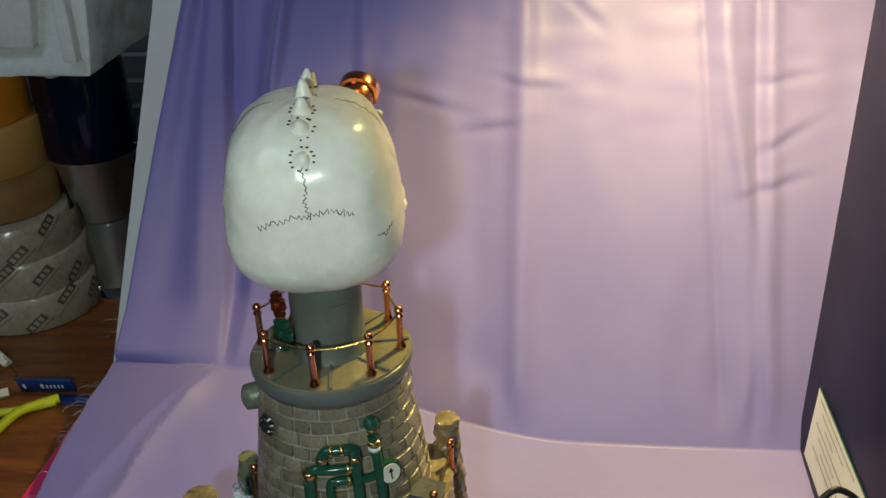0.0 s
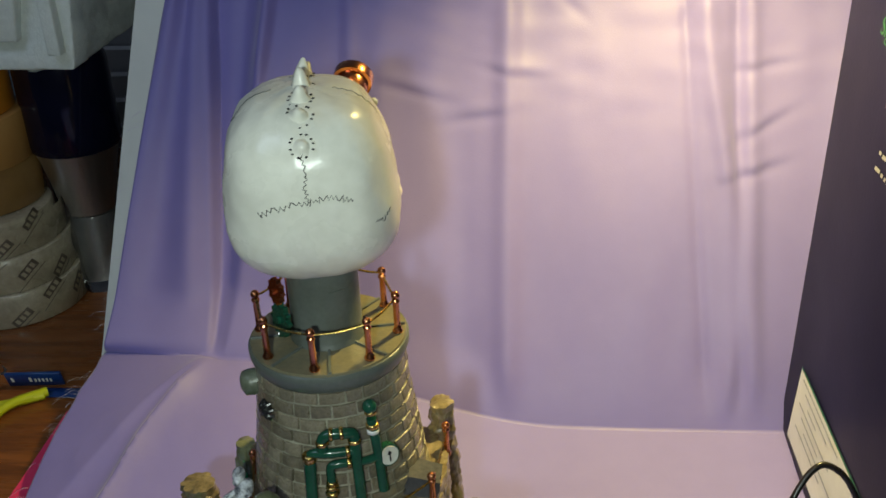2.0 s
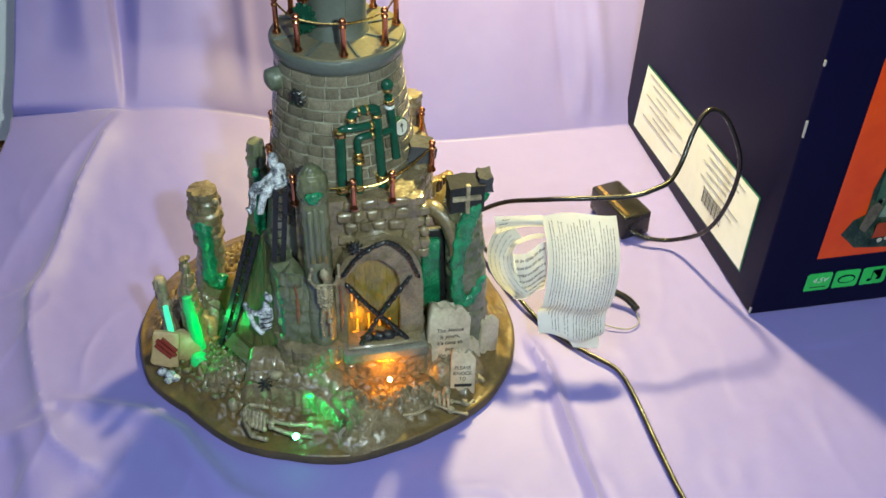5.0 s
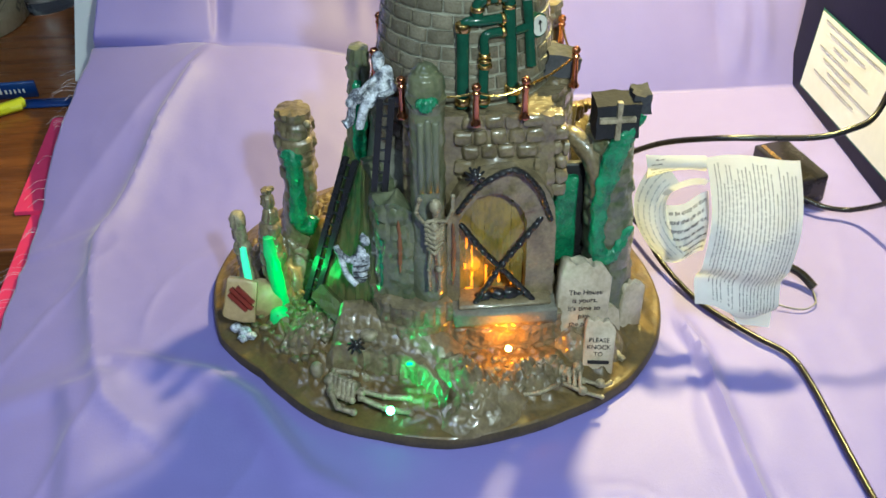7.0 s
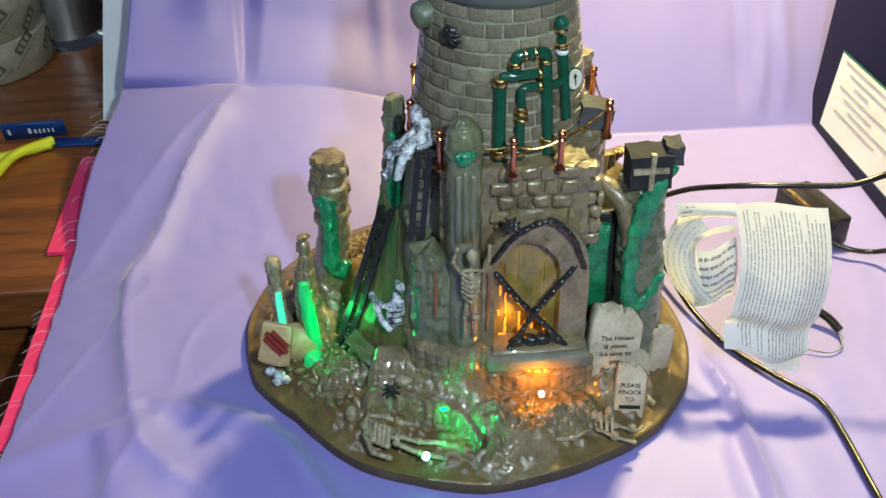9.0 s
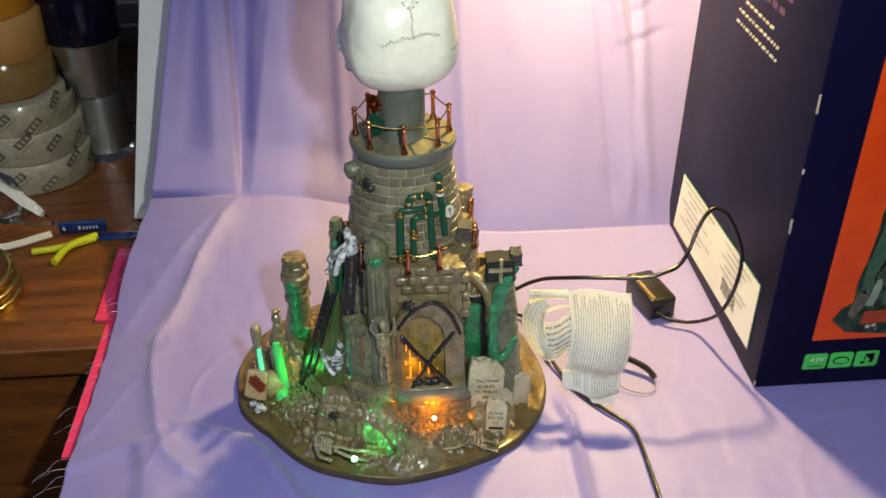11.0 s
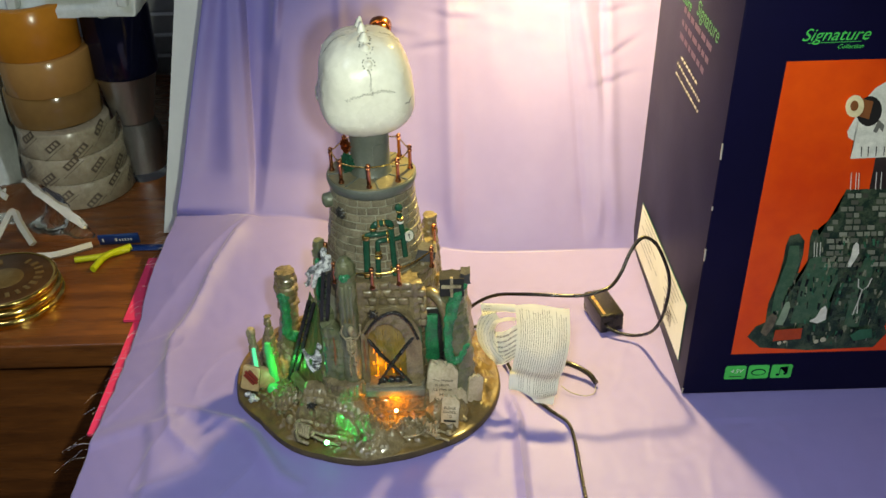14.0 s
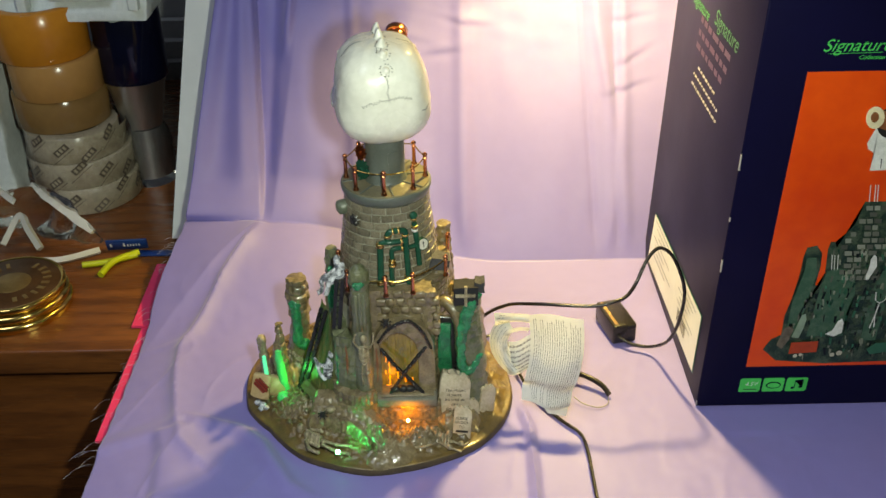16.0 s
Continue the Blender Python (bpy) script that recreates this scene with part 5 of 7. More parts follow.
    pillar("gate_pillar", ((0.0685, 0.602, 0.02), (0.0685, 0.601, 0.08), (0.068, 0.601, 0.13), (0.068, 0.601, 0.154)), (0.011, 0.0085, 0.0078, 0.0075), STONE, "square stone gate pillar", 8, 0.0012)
    bm = bmesh.new(); block(bm, 0.0605, 0.5935, 0.1535, 0.0765, 0.6085, 0.1645, None); cuts(bm, 3); roughen(bm, 0.0011, 240)
    bmesh.ops.rotate(bm, cent=(0.068, 0.601, 0.158), matrix=Matrix.Rotation(radians(12), 3, "Y"), verts=bm.verts[:])
    part("pillar_cap", bm, mat("slate_grey_stone", (0.075, 0.075, 0.08), 0.75, 0, (0.035, 0.035, 0.04), 90.0, 0.5, spec=0.2), LH, "slate grey capstone")
    pillar("rear_right_pillar", ((0.074, 0.655, 0.10), (0.073, 0.655, 0.14), (0.0725, 0.655, 0.166)), (0.0085, 0.0072, 0.0065), STONE, "stepped stone pillar", 6, 0.0016)
    pillar("right_pillar", ((0.094, 0.583, 0.008), (0.096, 0.583, 0.05), (0.0935, 0.582, 0.09), (0.092, 0.582, 0.120), (0.092, 0.582, 0.136)), (0.0165, 0.0135, 0.0128, 0.0122, 0.0120), WASH, "big broken stone pillar", 14, 0.0022)
    pillar("moss_patch", ((0.100, 0.570, 0.146), (0.093, 0.5685, 0.130), (0.0875, 0.5685, 0.105), (0.086, 0.5685, 0.080), (0.089, 0.568, 0.064), (0.097, 0.569, 0.066), (0.1035, 0.571, 0.080)), (0.005, 0.0058, 0.0045, 0.004, 0.0045, 0.0035, 0.0022), MOSS, "bright green moss on the broken pillar", 10, 0.0014, flat=0.5)
    # barred window on the broken pillar
    bm = bmesh.new(); block(bm, 0.0805, 0.5665, 0.1345, 0.1010, 0.5820, 0.1520); cuts(bm, 3); roughen(bm, 0.0009, 240)
    w = part("window_block", bm, mat("matt_black_paint", (0.018, 0.018, 0.02), 0.75, 0, (0.03, 0.03, 0.034), 120.0, 0.5, spec=0.2), LH, "black window block with a tan cross bar")
    for b in ((0.0893, 0.5645, 0.1350, 0.0917, 0.5670, 0.1545), (0.0815, 0.5645, 0.1440, 0.0985, 0.5670, 0.1462)):
        bm = bmesh.new(); block(bm, *b); cuts(bm, 2); roughen(bm, 0.0004, 300)
        part("cross_bar", bm, BONE2, w, "tan painted cross bar")
    bm = bmesh.new(); block(bm, 0.0985, 0.570, 0.145, 0.1065, 0.582, 0.1545); cuts(bm, 3); roughen(bm, 0.0013, 240)
    part("capstone", bm, mat("slate_grey_stone", (0.1, 0.1, 0.1)), LH, "slate grey capstone")
    # arch between gate pillar and broken pillar, with a green door behind
    bm = bmesh.new()
    tube(bm, smooth_path(((0.066, 0.589, 0.1245), (0.075, 0.583, 0.1265), (0.082, 0.577, 0.119), (0.0865, 0.574, 0.105), (0.087, 0.573, 0.090)), 6), 0.0052, 8)
    roughen(bm, 0.0012, 220)
    part("side_arch", bm, STONE, LH, "curved stone arch over a green door")
    # a black slab gives the opening under the arch its shade
    slab(0.063, 0.084, 0.040, 0.112, 0.583, 0.004, SOOT, "side_recess", "black slab put in as the shade under the side arch")
    slab(0.0655, 0.0775, 0.050, 0.106, 0.5795, 0.004, MOSS, "side_door", "mossy green side door", rough=0.0014)
    # rocky rear right mass with a gold path
    bm = bmesh.new()
    ball(bm, (0.086, 0.640, 0.055), 0.027, 24, (0.9, 1.1, 1.9)); roughen(bm, 0.004, 60); roughen(bm, 0.0015, 240)
    part("crag", bm, STONE, LH, "rough stone crag behind the arch")
    for k in range(7):
        slab(0.072 + 0.003 * k, 0.0765 + 0.003 * k, 0.120, 0.1335 - 0.002 * k, 0.600 + 0.004 * k, 0.007, mat("gilded_stone", (0.27, 0.17, 0.05), 0.34, 0.3, (0.10, 0.065, 0.025), 120.0, 0.6), "gilded_step", "gold-brushed stone step", n=2)


castle()


def ladder(a, b, width, rungs, across):
    a, b, across = Vector(a), Vector(b), Vector(across).normalized()
    bm = bmesh.new()
    d = (b - a).normalized()
    n = d.cross(across)
    for s in (-1, 1):
        vs = block(bm, -0.0015, -0.0012, 0, 0.0015, 0.0012, (b - a).length)
        bmesh.ops.transform(bm, verts=vs, matrix=Matrix.Translation(a + across * s * width / 2) @ Matrix((across, n, d)).transposed().to_4x4())
    t = part("ladder", bm, SOOT, LH, "black wooden ladder")
    for k in range(rungs):
        p = a + (b - a) * ((k + 0.7) / (rungs + 0.2))
        bm = bmesh.new(); cone(bm, p - across * width / 2, p + across * width / 2, 0.0007, 0.0007, 6)
        part("rung", bm, SOOT, t)


ladder((-0.0630, 0.5960, 0.020), (-0.0343, 0.5915, 0.116), 0.0058, 13, (0.9, -0.6, -0.1))
ladder((-0.0212, 0.5690, 0.1115), (-0.0160, 0.5712, 0.1595), 0.0052, 8, (1, -0.1, 0))


def bones(name, joints, r, material, label, skull_at, skull_r, skull_turn=(0, 0, 0)):
    """A small modelled bone figure: one plain mesh."""
    bm = bmesh.new()
    for line in joints:
        p = [Vector(q) for q in line]
        tube(bm, smooth_path(p, 5) if len(p) > 2 else p, r, 7)
        for q in p:
            ball(bm, q, r * 1.35, 8)
    if len(joints) > 8:
        for line in joints[-7:-2]:
            ball(bm, Vector(line[1]) * 0.5 + (Vector(line[0]) + Vector(line[2])) * 0.25, r * 2.6, 10)
    ball(bm, skull_at, skull_r, 14, (0.85, 1.0, 1.08))
    ball(bm, Vector(skull_at) + Vector((0, -skull_r * 0.35, -skull_r * 0.85)), skull_r * 0.55, 10, (0.9, 0.8, 0.8))
    return part(name, bm, material, LH, label)


def figures():
    # arms raised, hanging before the buttress
    y = 0.549
    j = [((0.002, y, 0.108), (0.002, y, 0.098), (0.0015, y, 0.089)), ((-0.0045, y, 0.104), (0.002, y - .001, 0.1055), (0.0085, y, 0.104)), ((-0.0045, y, 0.104), (-0.0085, y, 0.110), (-0.0065, y, 0.117)), ((0.0085, y, 0.104), (0.0120, y, 0.110), (0.0125, y, 0.118)),
         ((-0.0005, y, 0.088), (-0.002, y, 0.076), (-0.0015, y, 0.065)), ((0.0035, y, 0.088), (0.0045, y, 0.076), (0.0045, y, 0.065))]
    for k in range(5):
        z = 0.1030 - k * 0.0026
        j.append(((-0.0030, y - 0.0005, z), (0.0015, y - 0.0035, z - 0.0006), (0.0062, y - 0.0005, z)))
    j.append(((-0.002, y, 0.089), (0.0015, y - 0.002, 0.0875), (0.005, y, 0.089)))
    j = [tuple((0.0033 + (a - 0.0020) * 0.80, b - 0.0030, c + 0.0035) for a, b, c in line) for line in j]
    bones("hanging_skeleton", j, 0.0009, BONE2, "tan bone figure hung by its wrists on the buttress", (0.0035, y - 0.004, 0.1170), 0.0034)
    # white ghost perched on the small ladder
    bm = bmesh.new()
    tube(bm, smooth_path(((-0.0178, 0.5850, 0.1684), (-0.0163, 0.5840, 0.1649), (-0.0178, 0.5820, 0.1594), (-0.0213, 0.5810, 0.1551)), 6), [0.0018, 0.0024, 0.0032, 0.0040, 0.0044, 0.0046] + [0.0044] * 12 + [0.003], 14)
    tube(bm, smooth_path(((-0.0203, 0.5810, 0.1578), (-0.0263, 0.5790, 0.1575), (-0.0313, 0.5780, 0.1559), (-0.0318, 0.5775, 0.1500), (-0.0333, 0.5765, 0.1454), (-0.0358, 0.5755, 0.1442)), 5), [0.0034] * 9 + [0.0028] * 4 + [0.0020] * 10 + [0.0024] * 3, 12)
    tube(bm, smooth_path(((-0.0193, 0.5795, 0.1555), (-0.0248, 0.5775, 0.1540), (-0.0273, 0.5765, 0.1477), (-0.0288, 0.5755, 0.1423)), 5), [0.0033] * 6 + [0.0022] * 10, 12)
    tube(bm, smooth_path(((-0.0138, 0.5810, 0.1649), (-0.0123, 0.5780, 0.1602), (-0.0193, 0.5755, 0.1582)), 5), 0.0014, 9)
    tube(bm, smooth_path(((-0.0198, 0.5810, 0.1649), (-0.0253, 0.5780, 0.1618), (-0.0278, 0.5765, 0.1586)), 5), 0.0013, 9)
    ball(bm, (-0.0171, 0.5825, 0.1629), 0.0046, 14, (0.95, 0.85, 1.25))
    ball(bm, (-0.0228, 0.5800, 0.1559), 0.0048, 14, (1.2, 0.9, 0.85))
    roughen(bm, 0.0006, 240)
    roughen(bm, 0.0003, 620)
    ball(bm, (-0.0185, 0.5855, 0.1715), 0.0037, 16, (0.85, 1, 1.12))
    ball(bm, (-0.0193, 0.5830, 0.1692), 0.0024, 12, (0.85, 0.9, 0.9))
    part("white_figure", bm, WHITE, LH, "white ghostly bone figure perched on a ladder")
    # white half figure leaning out of the hatch
    bm = bmesh.new()
    m = Matrix.Translation((-0.0325, 0.573, 0.052)) @ pose(0, 0, 0, -20, 0, -8)
    for pts, r in ((((0, 0, 0.004), (-0.0005, 0, 0.014), (0.001, 0, 0.020)), 0.0034), (((-0.0065, 0, 0.0125), (-0.0115, -0.001, 0.0165), (-0.0135, -0.001, 0.0205)), 0.0017), (((-0.0118, 0, 0.0175), (-0.0085, -0.001, 0.0065), (-0.003, -0.001, 0.000)), 0.0018), (((0.0055, 0, 0.017), (0.0075, -0.001, 0.008), (0.0065, -0.001, -0.001)), 0.0019), (((-0.006, 0, 0.0125), (0.0, 0, 0.016), (0.0055, 0, 0.0175)), 0.0020)):
        tube(bm, [m @ q for q in smooth_path(pts, 5)], r, 8)
    ball(bm, m @ Vector((0.0010, 0.0005, 0.0085)), 0.0068, 18, (0.95, 0.40, 1.45), pose(0, 0, 0, 0, 12, 0))
    ball(bm, m @ Vector((0.0022, -0.001, 0.0245)), 0.0040, 14, (0.9, 0.9, 1.05))
    part("white_figure", bm, WHITE, LH, "white bone figure climbing out of the hatch")
    bm = bmesh.new()
    for k in range(4):
        tube(bm, [m @ Vector((-0.0042, -0.0022, 0.0040 + k * 0.0030)), m @ Vector((0.0008, -0.0034, 0.0048 + k * 0.0030)), m @ Vector((0.0054, -0.0020, 0.0062 + k * 0.0030))], 0.0004, 5)
    part("rib_lines", bm, INK, LH, "black painted rib lines")
    # lying figure by the green lamp
    z = 0.0145
    j = [((-0.0530, 0.540, z + .003), (-0.044, 0.534, z + .004), (-0.036, 0.529, z + .003)), ((-0.0495, 0.546, z + .004), (-0.0500, 0.538, z + .005), (-0.0515, 0.531, z + .003)), ((-0.0495, 0.546, z + .004), (-0.040, 0.543, z + .004), (-0.0335, 0.540, z + .003)),
         ((-0.0515, 0.531, z + .003), (-0.048, 0.523, z + .001), (-0.0405, 0.5195, z)), ((-0.036, 0.531, z + .003), (-0.025, 0.527, z + .002), (-0.012, 0.5255, z + .001)), ((-0.0365, 0.526, z + .003), (-0.025, 0.520, z + .001), (-0.0125, 0.5165, z))]
    for k in range(6):
        x, yy = -0.0505 + k * 0.0022, 0.5395 - k * 0.0015
        j.append(((x + 0.0015, yy + 0.0052, z + 0.001), (x, yy, z + 0.0068), (x - 0.0015, yy - 0.0052, z + 0.001)))
    j.append(((-0.0475, 0.5375, z + 0.002), (-0.0440, 0.5350, z + 0.003)))
    bones("lying_skeleton", j, 0.0015, BONE2, "tan bone figure lying on the earth beside a green lamp", (-0.0585, 0.5485, z + 0.003), 0.0042)
    # scattered bones in front of the small tombstone
    z = 0.0165
    j = [((0.064, 0.540, z), (0.069, 0.533, z + .002), (0.076, 0.528, z)), ((0.040, 0.524, z - .002), (0.052, 0.522, z), (0.062, 0.527, z)), ((0.076, 0.529, z), (0.086, 0.527, z - .003), (0.0905, 0.530, z - .004)), ((0.066, 0.527, z), (0.074, 0.522, z - .001), (0.084, 0.520, z - .004)), ((0.046, 0.529, z), (0.058, 0.531, z), (0.064, 0.534, z))]
    for k in range(4):
        j.append(((0.0645 + k * 0.0025, 0.5375 - k * 0.002, z), (0.0665 + k * 0.0025, 0.5355 - k * 0.002, z + 0.004), (0.0660 + k * 0.0025, 0.5300 - k * 0.002, z)))
    bones("fallen_skeleton", j, 0.0010, BONE2, "tan bones scattered on the earth", (0.0745, 0.536, z + 0.002), 0.0034)
    bm = bmesh.new()
    tube(bm, smooth_path(((0.092, 0.5545, 0.013), (0.0975, 0.5505, 0.014), (0.101, 0.546, 0.012)), 5), 0.0018, 8); roughen(bm, 0.0006, 400)
    part("bone", bm, BONE2, LH, "single tan bone")
    bm = bmesh.new()
    ball(bm, (-0.0310, 0.5530, 0.0345), 0.0040, 12, (1.2, 1, 0.8)); roughen(bm, 0.0009, 350)
    part("bone", bm, BONE2, LH, "single tan bone")
    # black bats or bars beside the lying figure
    spider((-0.0375, 0.5475, 0.0325), 0.0040, "black_claw", (0, -0.5, 0.8))


figures()


def stone_lines(parent, m, rows, size):
    for k, s in enumerate(rows):
        lettering("inscription", s, size, INK, parent, m @ Matrix.Translation((0, -k * size * 1.15, 0)), 0.00006)


def tombstones():
    def stone(name, cx, y, z0, w, h, d, m, label, rough=0.0011, top="ragged"):
        bm = bmesh.new()
        N = 10
        pts = [(-w / 2, 0)]
        pts += [(-w / 2 + 0.0012, h * 0.90)]
        for i in range(1, N):
            t = i / N
            pts.append((-w / 2 + w * t, h * (0.975 + 0.025 * math.sin(math.pi * t * 1.6)) + 0.0016 * (1 if i % 3 else -1)))
        pts += [(w / 2, h * 0.85), (w / 2, 0)]
        f = [bm.verts.new((x, 0, z)) for x, z in pts]
        g = [bm.verts.new((x, d, z)) for x, z in pts]
        bm.faces.new(f); bm.faces.new(list(reversed(g)))
        for i in range(len(pts)):
            bm.faces.new((f[i], g[i], g[(i + 1) % len(pts)], f[(i + 1) % len(pts)]))
        bevel(bm, 0.0007, 1)
        bmesh.ops.triangulate(bm, faces=bm.faces[:])
        roughen(bm, rough * 0.5, 200, seed=cx)
        M = Matrix.Translation((cx, y, z0)) @ m
        bmesh.ops.transform(bm, matrix=M, verts=bm.verts[:])
        return part(name, bm, TOMB, LH, label), M
    s, M = stone("tombstone", 0.0770, 0.5515, 0.010, 0.0285, 0.0560, 0.009, pose(0, 0, 0, -10, 5, 4), "large cream ragged-topped tombstone with an inscription")
    stone_lines(s, M @ Matrix.Translation((0.0005, -0.0012, 0.0405)) @ pose(0, 0, 0, 90, 0, 0), ("The House", "is yours,", "it's time to", "pay", "the price"), 0.0040)
    s, M = stone("tombstone", 0.0850, 0.5385, 0.010, 0.0165, 0.030, 0.005, pose(0, 0, 0, -18, 2, -6), "small cream tombstone with an inscription")
    stone_lines(s, M @ Matrix.Translation((0.0, -0.0011, 0.020)) @ pose(0, 0, 0, 90, 0, 0), ("PLEASE", "KNOCK", "TO"), 0.0034)
    bm = bmesh.new(); block(bm, -0.0052, -0.0013, 0.0068, 0.0058, -0.0011, 0.0088); bmesh.ops.transform(bm, matrix=M, verts=bm.verts[:])
    part("inscription_bar", bm, INK, s, "worn unreadable line")
    stone("tombstone", 0.1085, 0.5685, 0.007, 0.017, 0.033, 0.005, pose(0, 0, 0, -8, 10, 28), "tilted grey-cream tombstone by the pillar")
    stone("tombstone", 0.098, 0.561, 0.007, 0.013, 0.026, 0.005, pose(0, 0, 0, -8, -4, 20), "tilted grey-cream tombstone by the pillar")
    # wooden sign by the glowing crystals
    bm = bmesh.new()
    pts = oval(0, 0, 0.0115, 0.0085, 14)
    block(bm, -0.0085, -0.0016, -0.0125, 0.0085, 0.0016, 0.0110); bevel(bm, 0.0024, 2); cuts(bm, 2); roughen(bm, 0.0013, 200)
    M = Matrix.Translation((-0.0975, 0.590, 0.034)) @ pose(0, 0, 0, -24, 8, -10)
    bmesh.ops.transform(bm, matrix=M, verts=bm.verts[:])
    sign = part("sign", bm, mat("tan_sign", (0.50, 0.36, 0.19), 0.4, 0, (0.36, 0.25, 0.12), 70.0, 0.3), LH, "tan ragged sign board with red writing")
    for z, w in ((0.0036, 0.0062), (0.0008, 0.0080), (-0.0020, 0.0066)):
        bm = bmesh.new(); block(bm, -w, -0.0036, z - 0.0011, w, -0.0012, z + 0.0011, pose(0, 0, 0, 0, 36, 0)); bmesh.ops.transform(bm, matrix=M, verts=bm.verts[:])
        part("writing_bar", bm, RED, sign, "dull red bar of writing")
    for k, (x, y, r) in enumerate(((-0.1020, 0.5855, 0.0030), (-0.0975, 0.5830, 0.0034), (-0.0940, 0.5805, 0.0028), (-0.0985, 0.5800, 0.0026))):
        bm = bmesh.new()
        ball(bm, (x, y, 0.0175 - k * 0.001), r, 12, (1.1, 0.9, 0.9))
        roughen(bm, 0.0008, 500, seed=k)
        part("white_bone", bm, WHITE, LH, "small white bone under the sign")


tombstones()


def crystals():
    pillar("candle_post", ((-0.095, 0.608, 0.015), (-0.0955, 0.608, 0.045), (-0.0962, 0.608, 0.077)), (0.0042, 0.0040, 0.0040), BONE2, "tan candle-like post with a lit cyan strip", 10, 0.0008)
    pillar("lit_strip", ((-0.0945, 0.6035, 0.032), (-0.0948, 0.6035, 0.045), (-0.0950, 0.604, 0.057)), (0.0020, 0.0020, 0.0018), CYAN, "strip of resin glowing cyan green", 8, 0.0003)
    pillar("green_spire", ((-0.0785, 0.606, 0.010), (-0.0795, 0.606, 0.045), (-0.080, 0.606, 0.066), (-0.079, 0.606, 0.078), (-0.0785, 0.606, 0.092)), (0.0075, 0.0068, 0.006, 0.0036, 0.0030), STONE, "bottle-shaped stone spire", 12, 0.0010)
    pillar("glowing_side", ((-0.0775, 0.5985, 0.020), (-0.0795, 0.5990, 0.045), (-0.081, 0.5995, 0.066)), (0.0040, 0.0040, 0.0026), CRYSTAL, "face of the spire glowing green", 10, 0.0006)
    bm = bmesh.new(); ball(bm, (-0.0785, 0.590, 0.019), 0.0065, 12, (1, 0.9, 1.0)); roughen(bm, 0.0012, 280)
    part("glowing_rock", bm, CRYSTAL, LH, "rock glowing green")
    bm = bmesh.new(); ball(bm, (-0.088, 0.6005, 0.024), 0.010, 14, (1.4, 1, 1.2)); roughen(bm, 0.0018, 200)
    part("rock", bm, mat("tan_sign", (0.5, 0.36, 0.19)), LH, "tan rock at the foot of the glowing post")
    bm = bmesh.new(); ball(bm, (-0.050, 0.632, 0.030), 0.014, 14, (1, 1, 1.8)); roughen(bm, 0.003, 120)
    part("rock", bm, mat("gilded_stone", (0.4, 0.3, 0.1)), LH, "gold-brushed rock behind the ladder")
    for at, m, nm, lb in (((-0.0223, 0.5135, 0.0200), LED_G, "green_lamp", "small bright green lamp"), ((0.0385, 0.5375, 0.0335), LED_O, "amber_lamp", "small bright amber lamp")):
        bm = bmesh.new(); ball(bm, at, 0.0021 if nm == "green_lamp" else 0.0016, 12)
        part(nm, bm, m, LH, lb)


crystals()


def mound(name, cx, cy, rx, ry, h, turn, label, seed, groove=0.0):
    """A patch of craggy rock that rises out of the earth."""
    bm = bmesh.new()
    n, rings = 72, 22
    rows = []
    for k in range(rings + 1):
        f = k / rings
        row = []
        for i in range(n):
            a = 2 * math.pi * i / n
            e = 1 + 0.16 * noise.noise((math.cos(a) * 2, math.sin(a) * 2, seed))
            p = Vector((rx * f * e * math.cos(a), ry * f * e * math.sin(a), 0))
            p = Matrix.Rotation(radians(turn), 3, "Z") @ p
            x, y = cx + p.x, cy + p.y
            z = ground_z(x, y) - 0.0012 + h * (1 - f * f) ** 0.7
            if f < 0.999:
                z += (1 - f ** 3) * (0.0046 * (0.28 - abs(noise.noise((x * 95, y * 150, seed)))) + 0.0024 * (0.25 - abs(noise.noise((x * 260, y * 330, seed + 2)))))
                if groove:
                    z -= groove * (1 - f ** 3) * abs(math.sin((x * 0.92 + y * 0.35) * 520 + 2 * noise.noise((x * 60, y * 60, 5))))
            row.append(bm.verts.new((x, y, z)))
        rows.append(row)
    for a, b in zip(rows, rows[1:]):
        for i in range(n):
            bm.faces.new((a[i], b[i], b[(i + 1) % n], a[(i + 1) % n]))
    bmesh.ops.remove_doubles(bm, verts=rows[0], dist=0.0004)
    part(name, bm, STONE, LH, label)


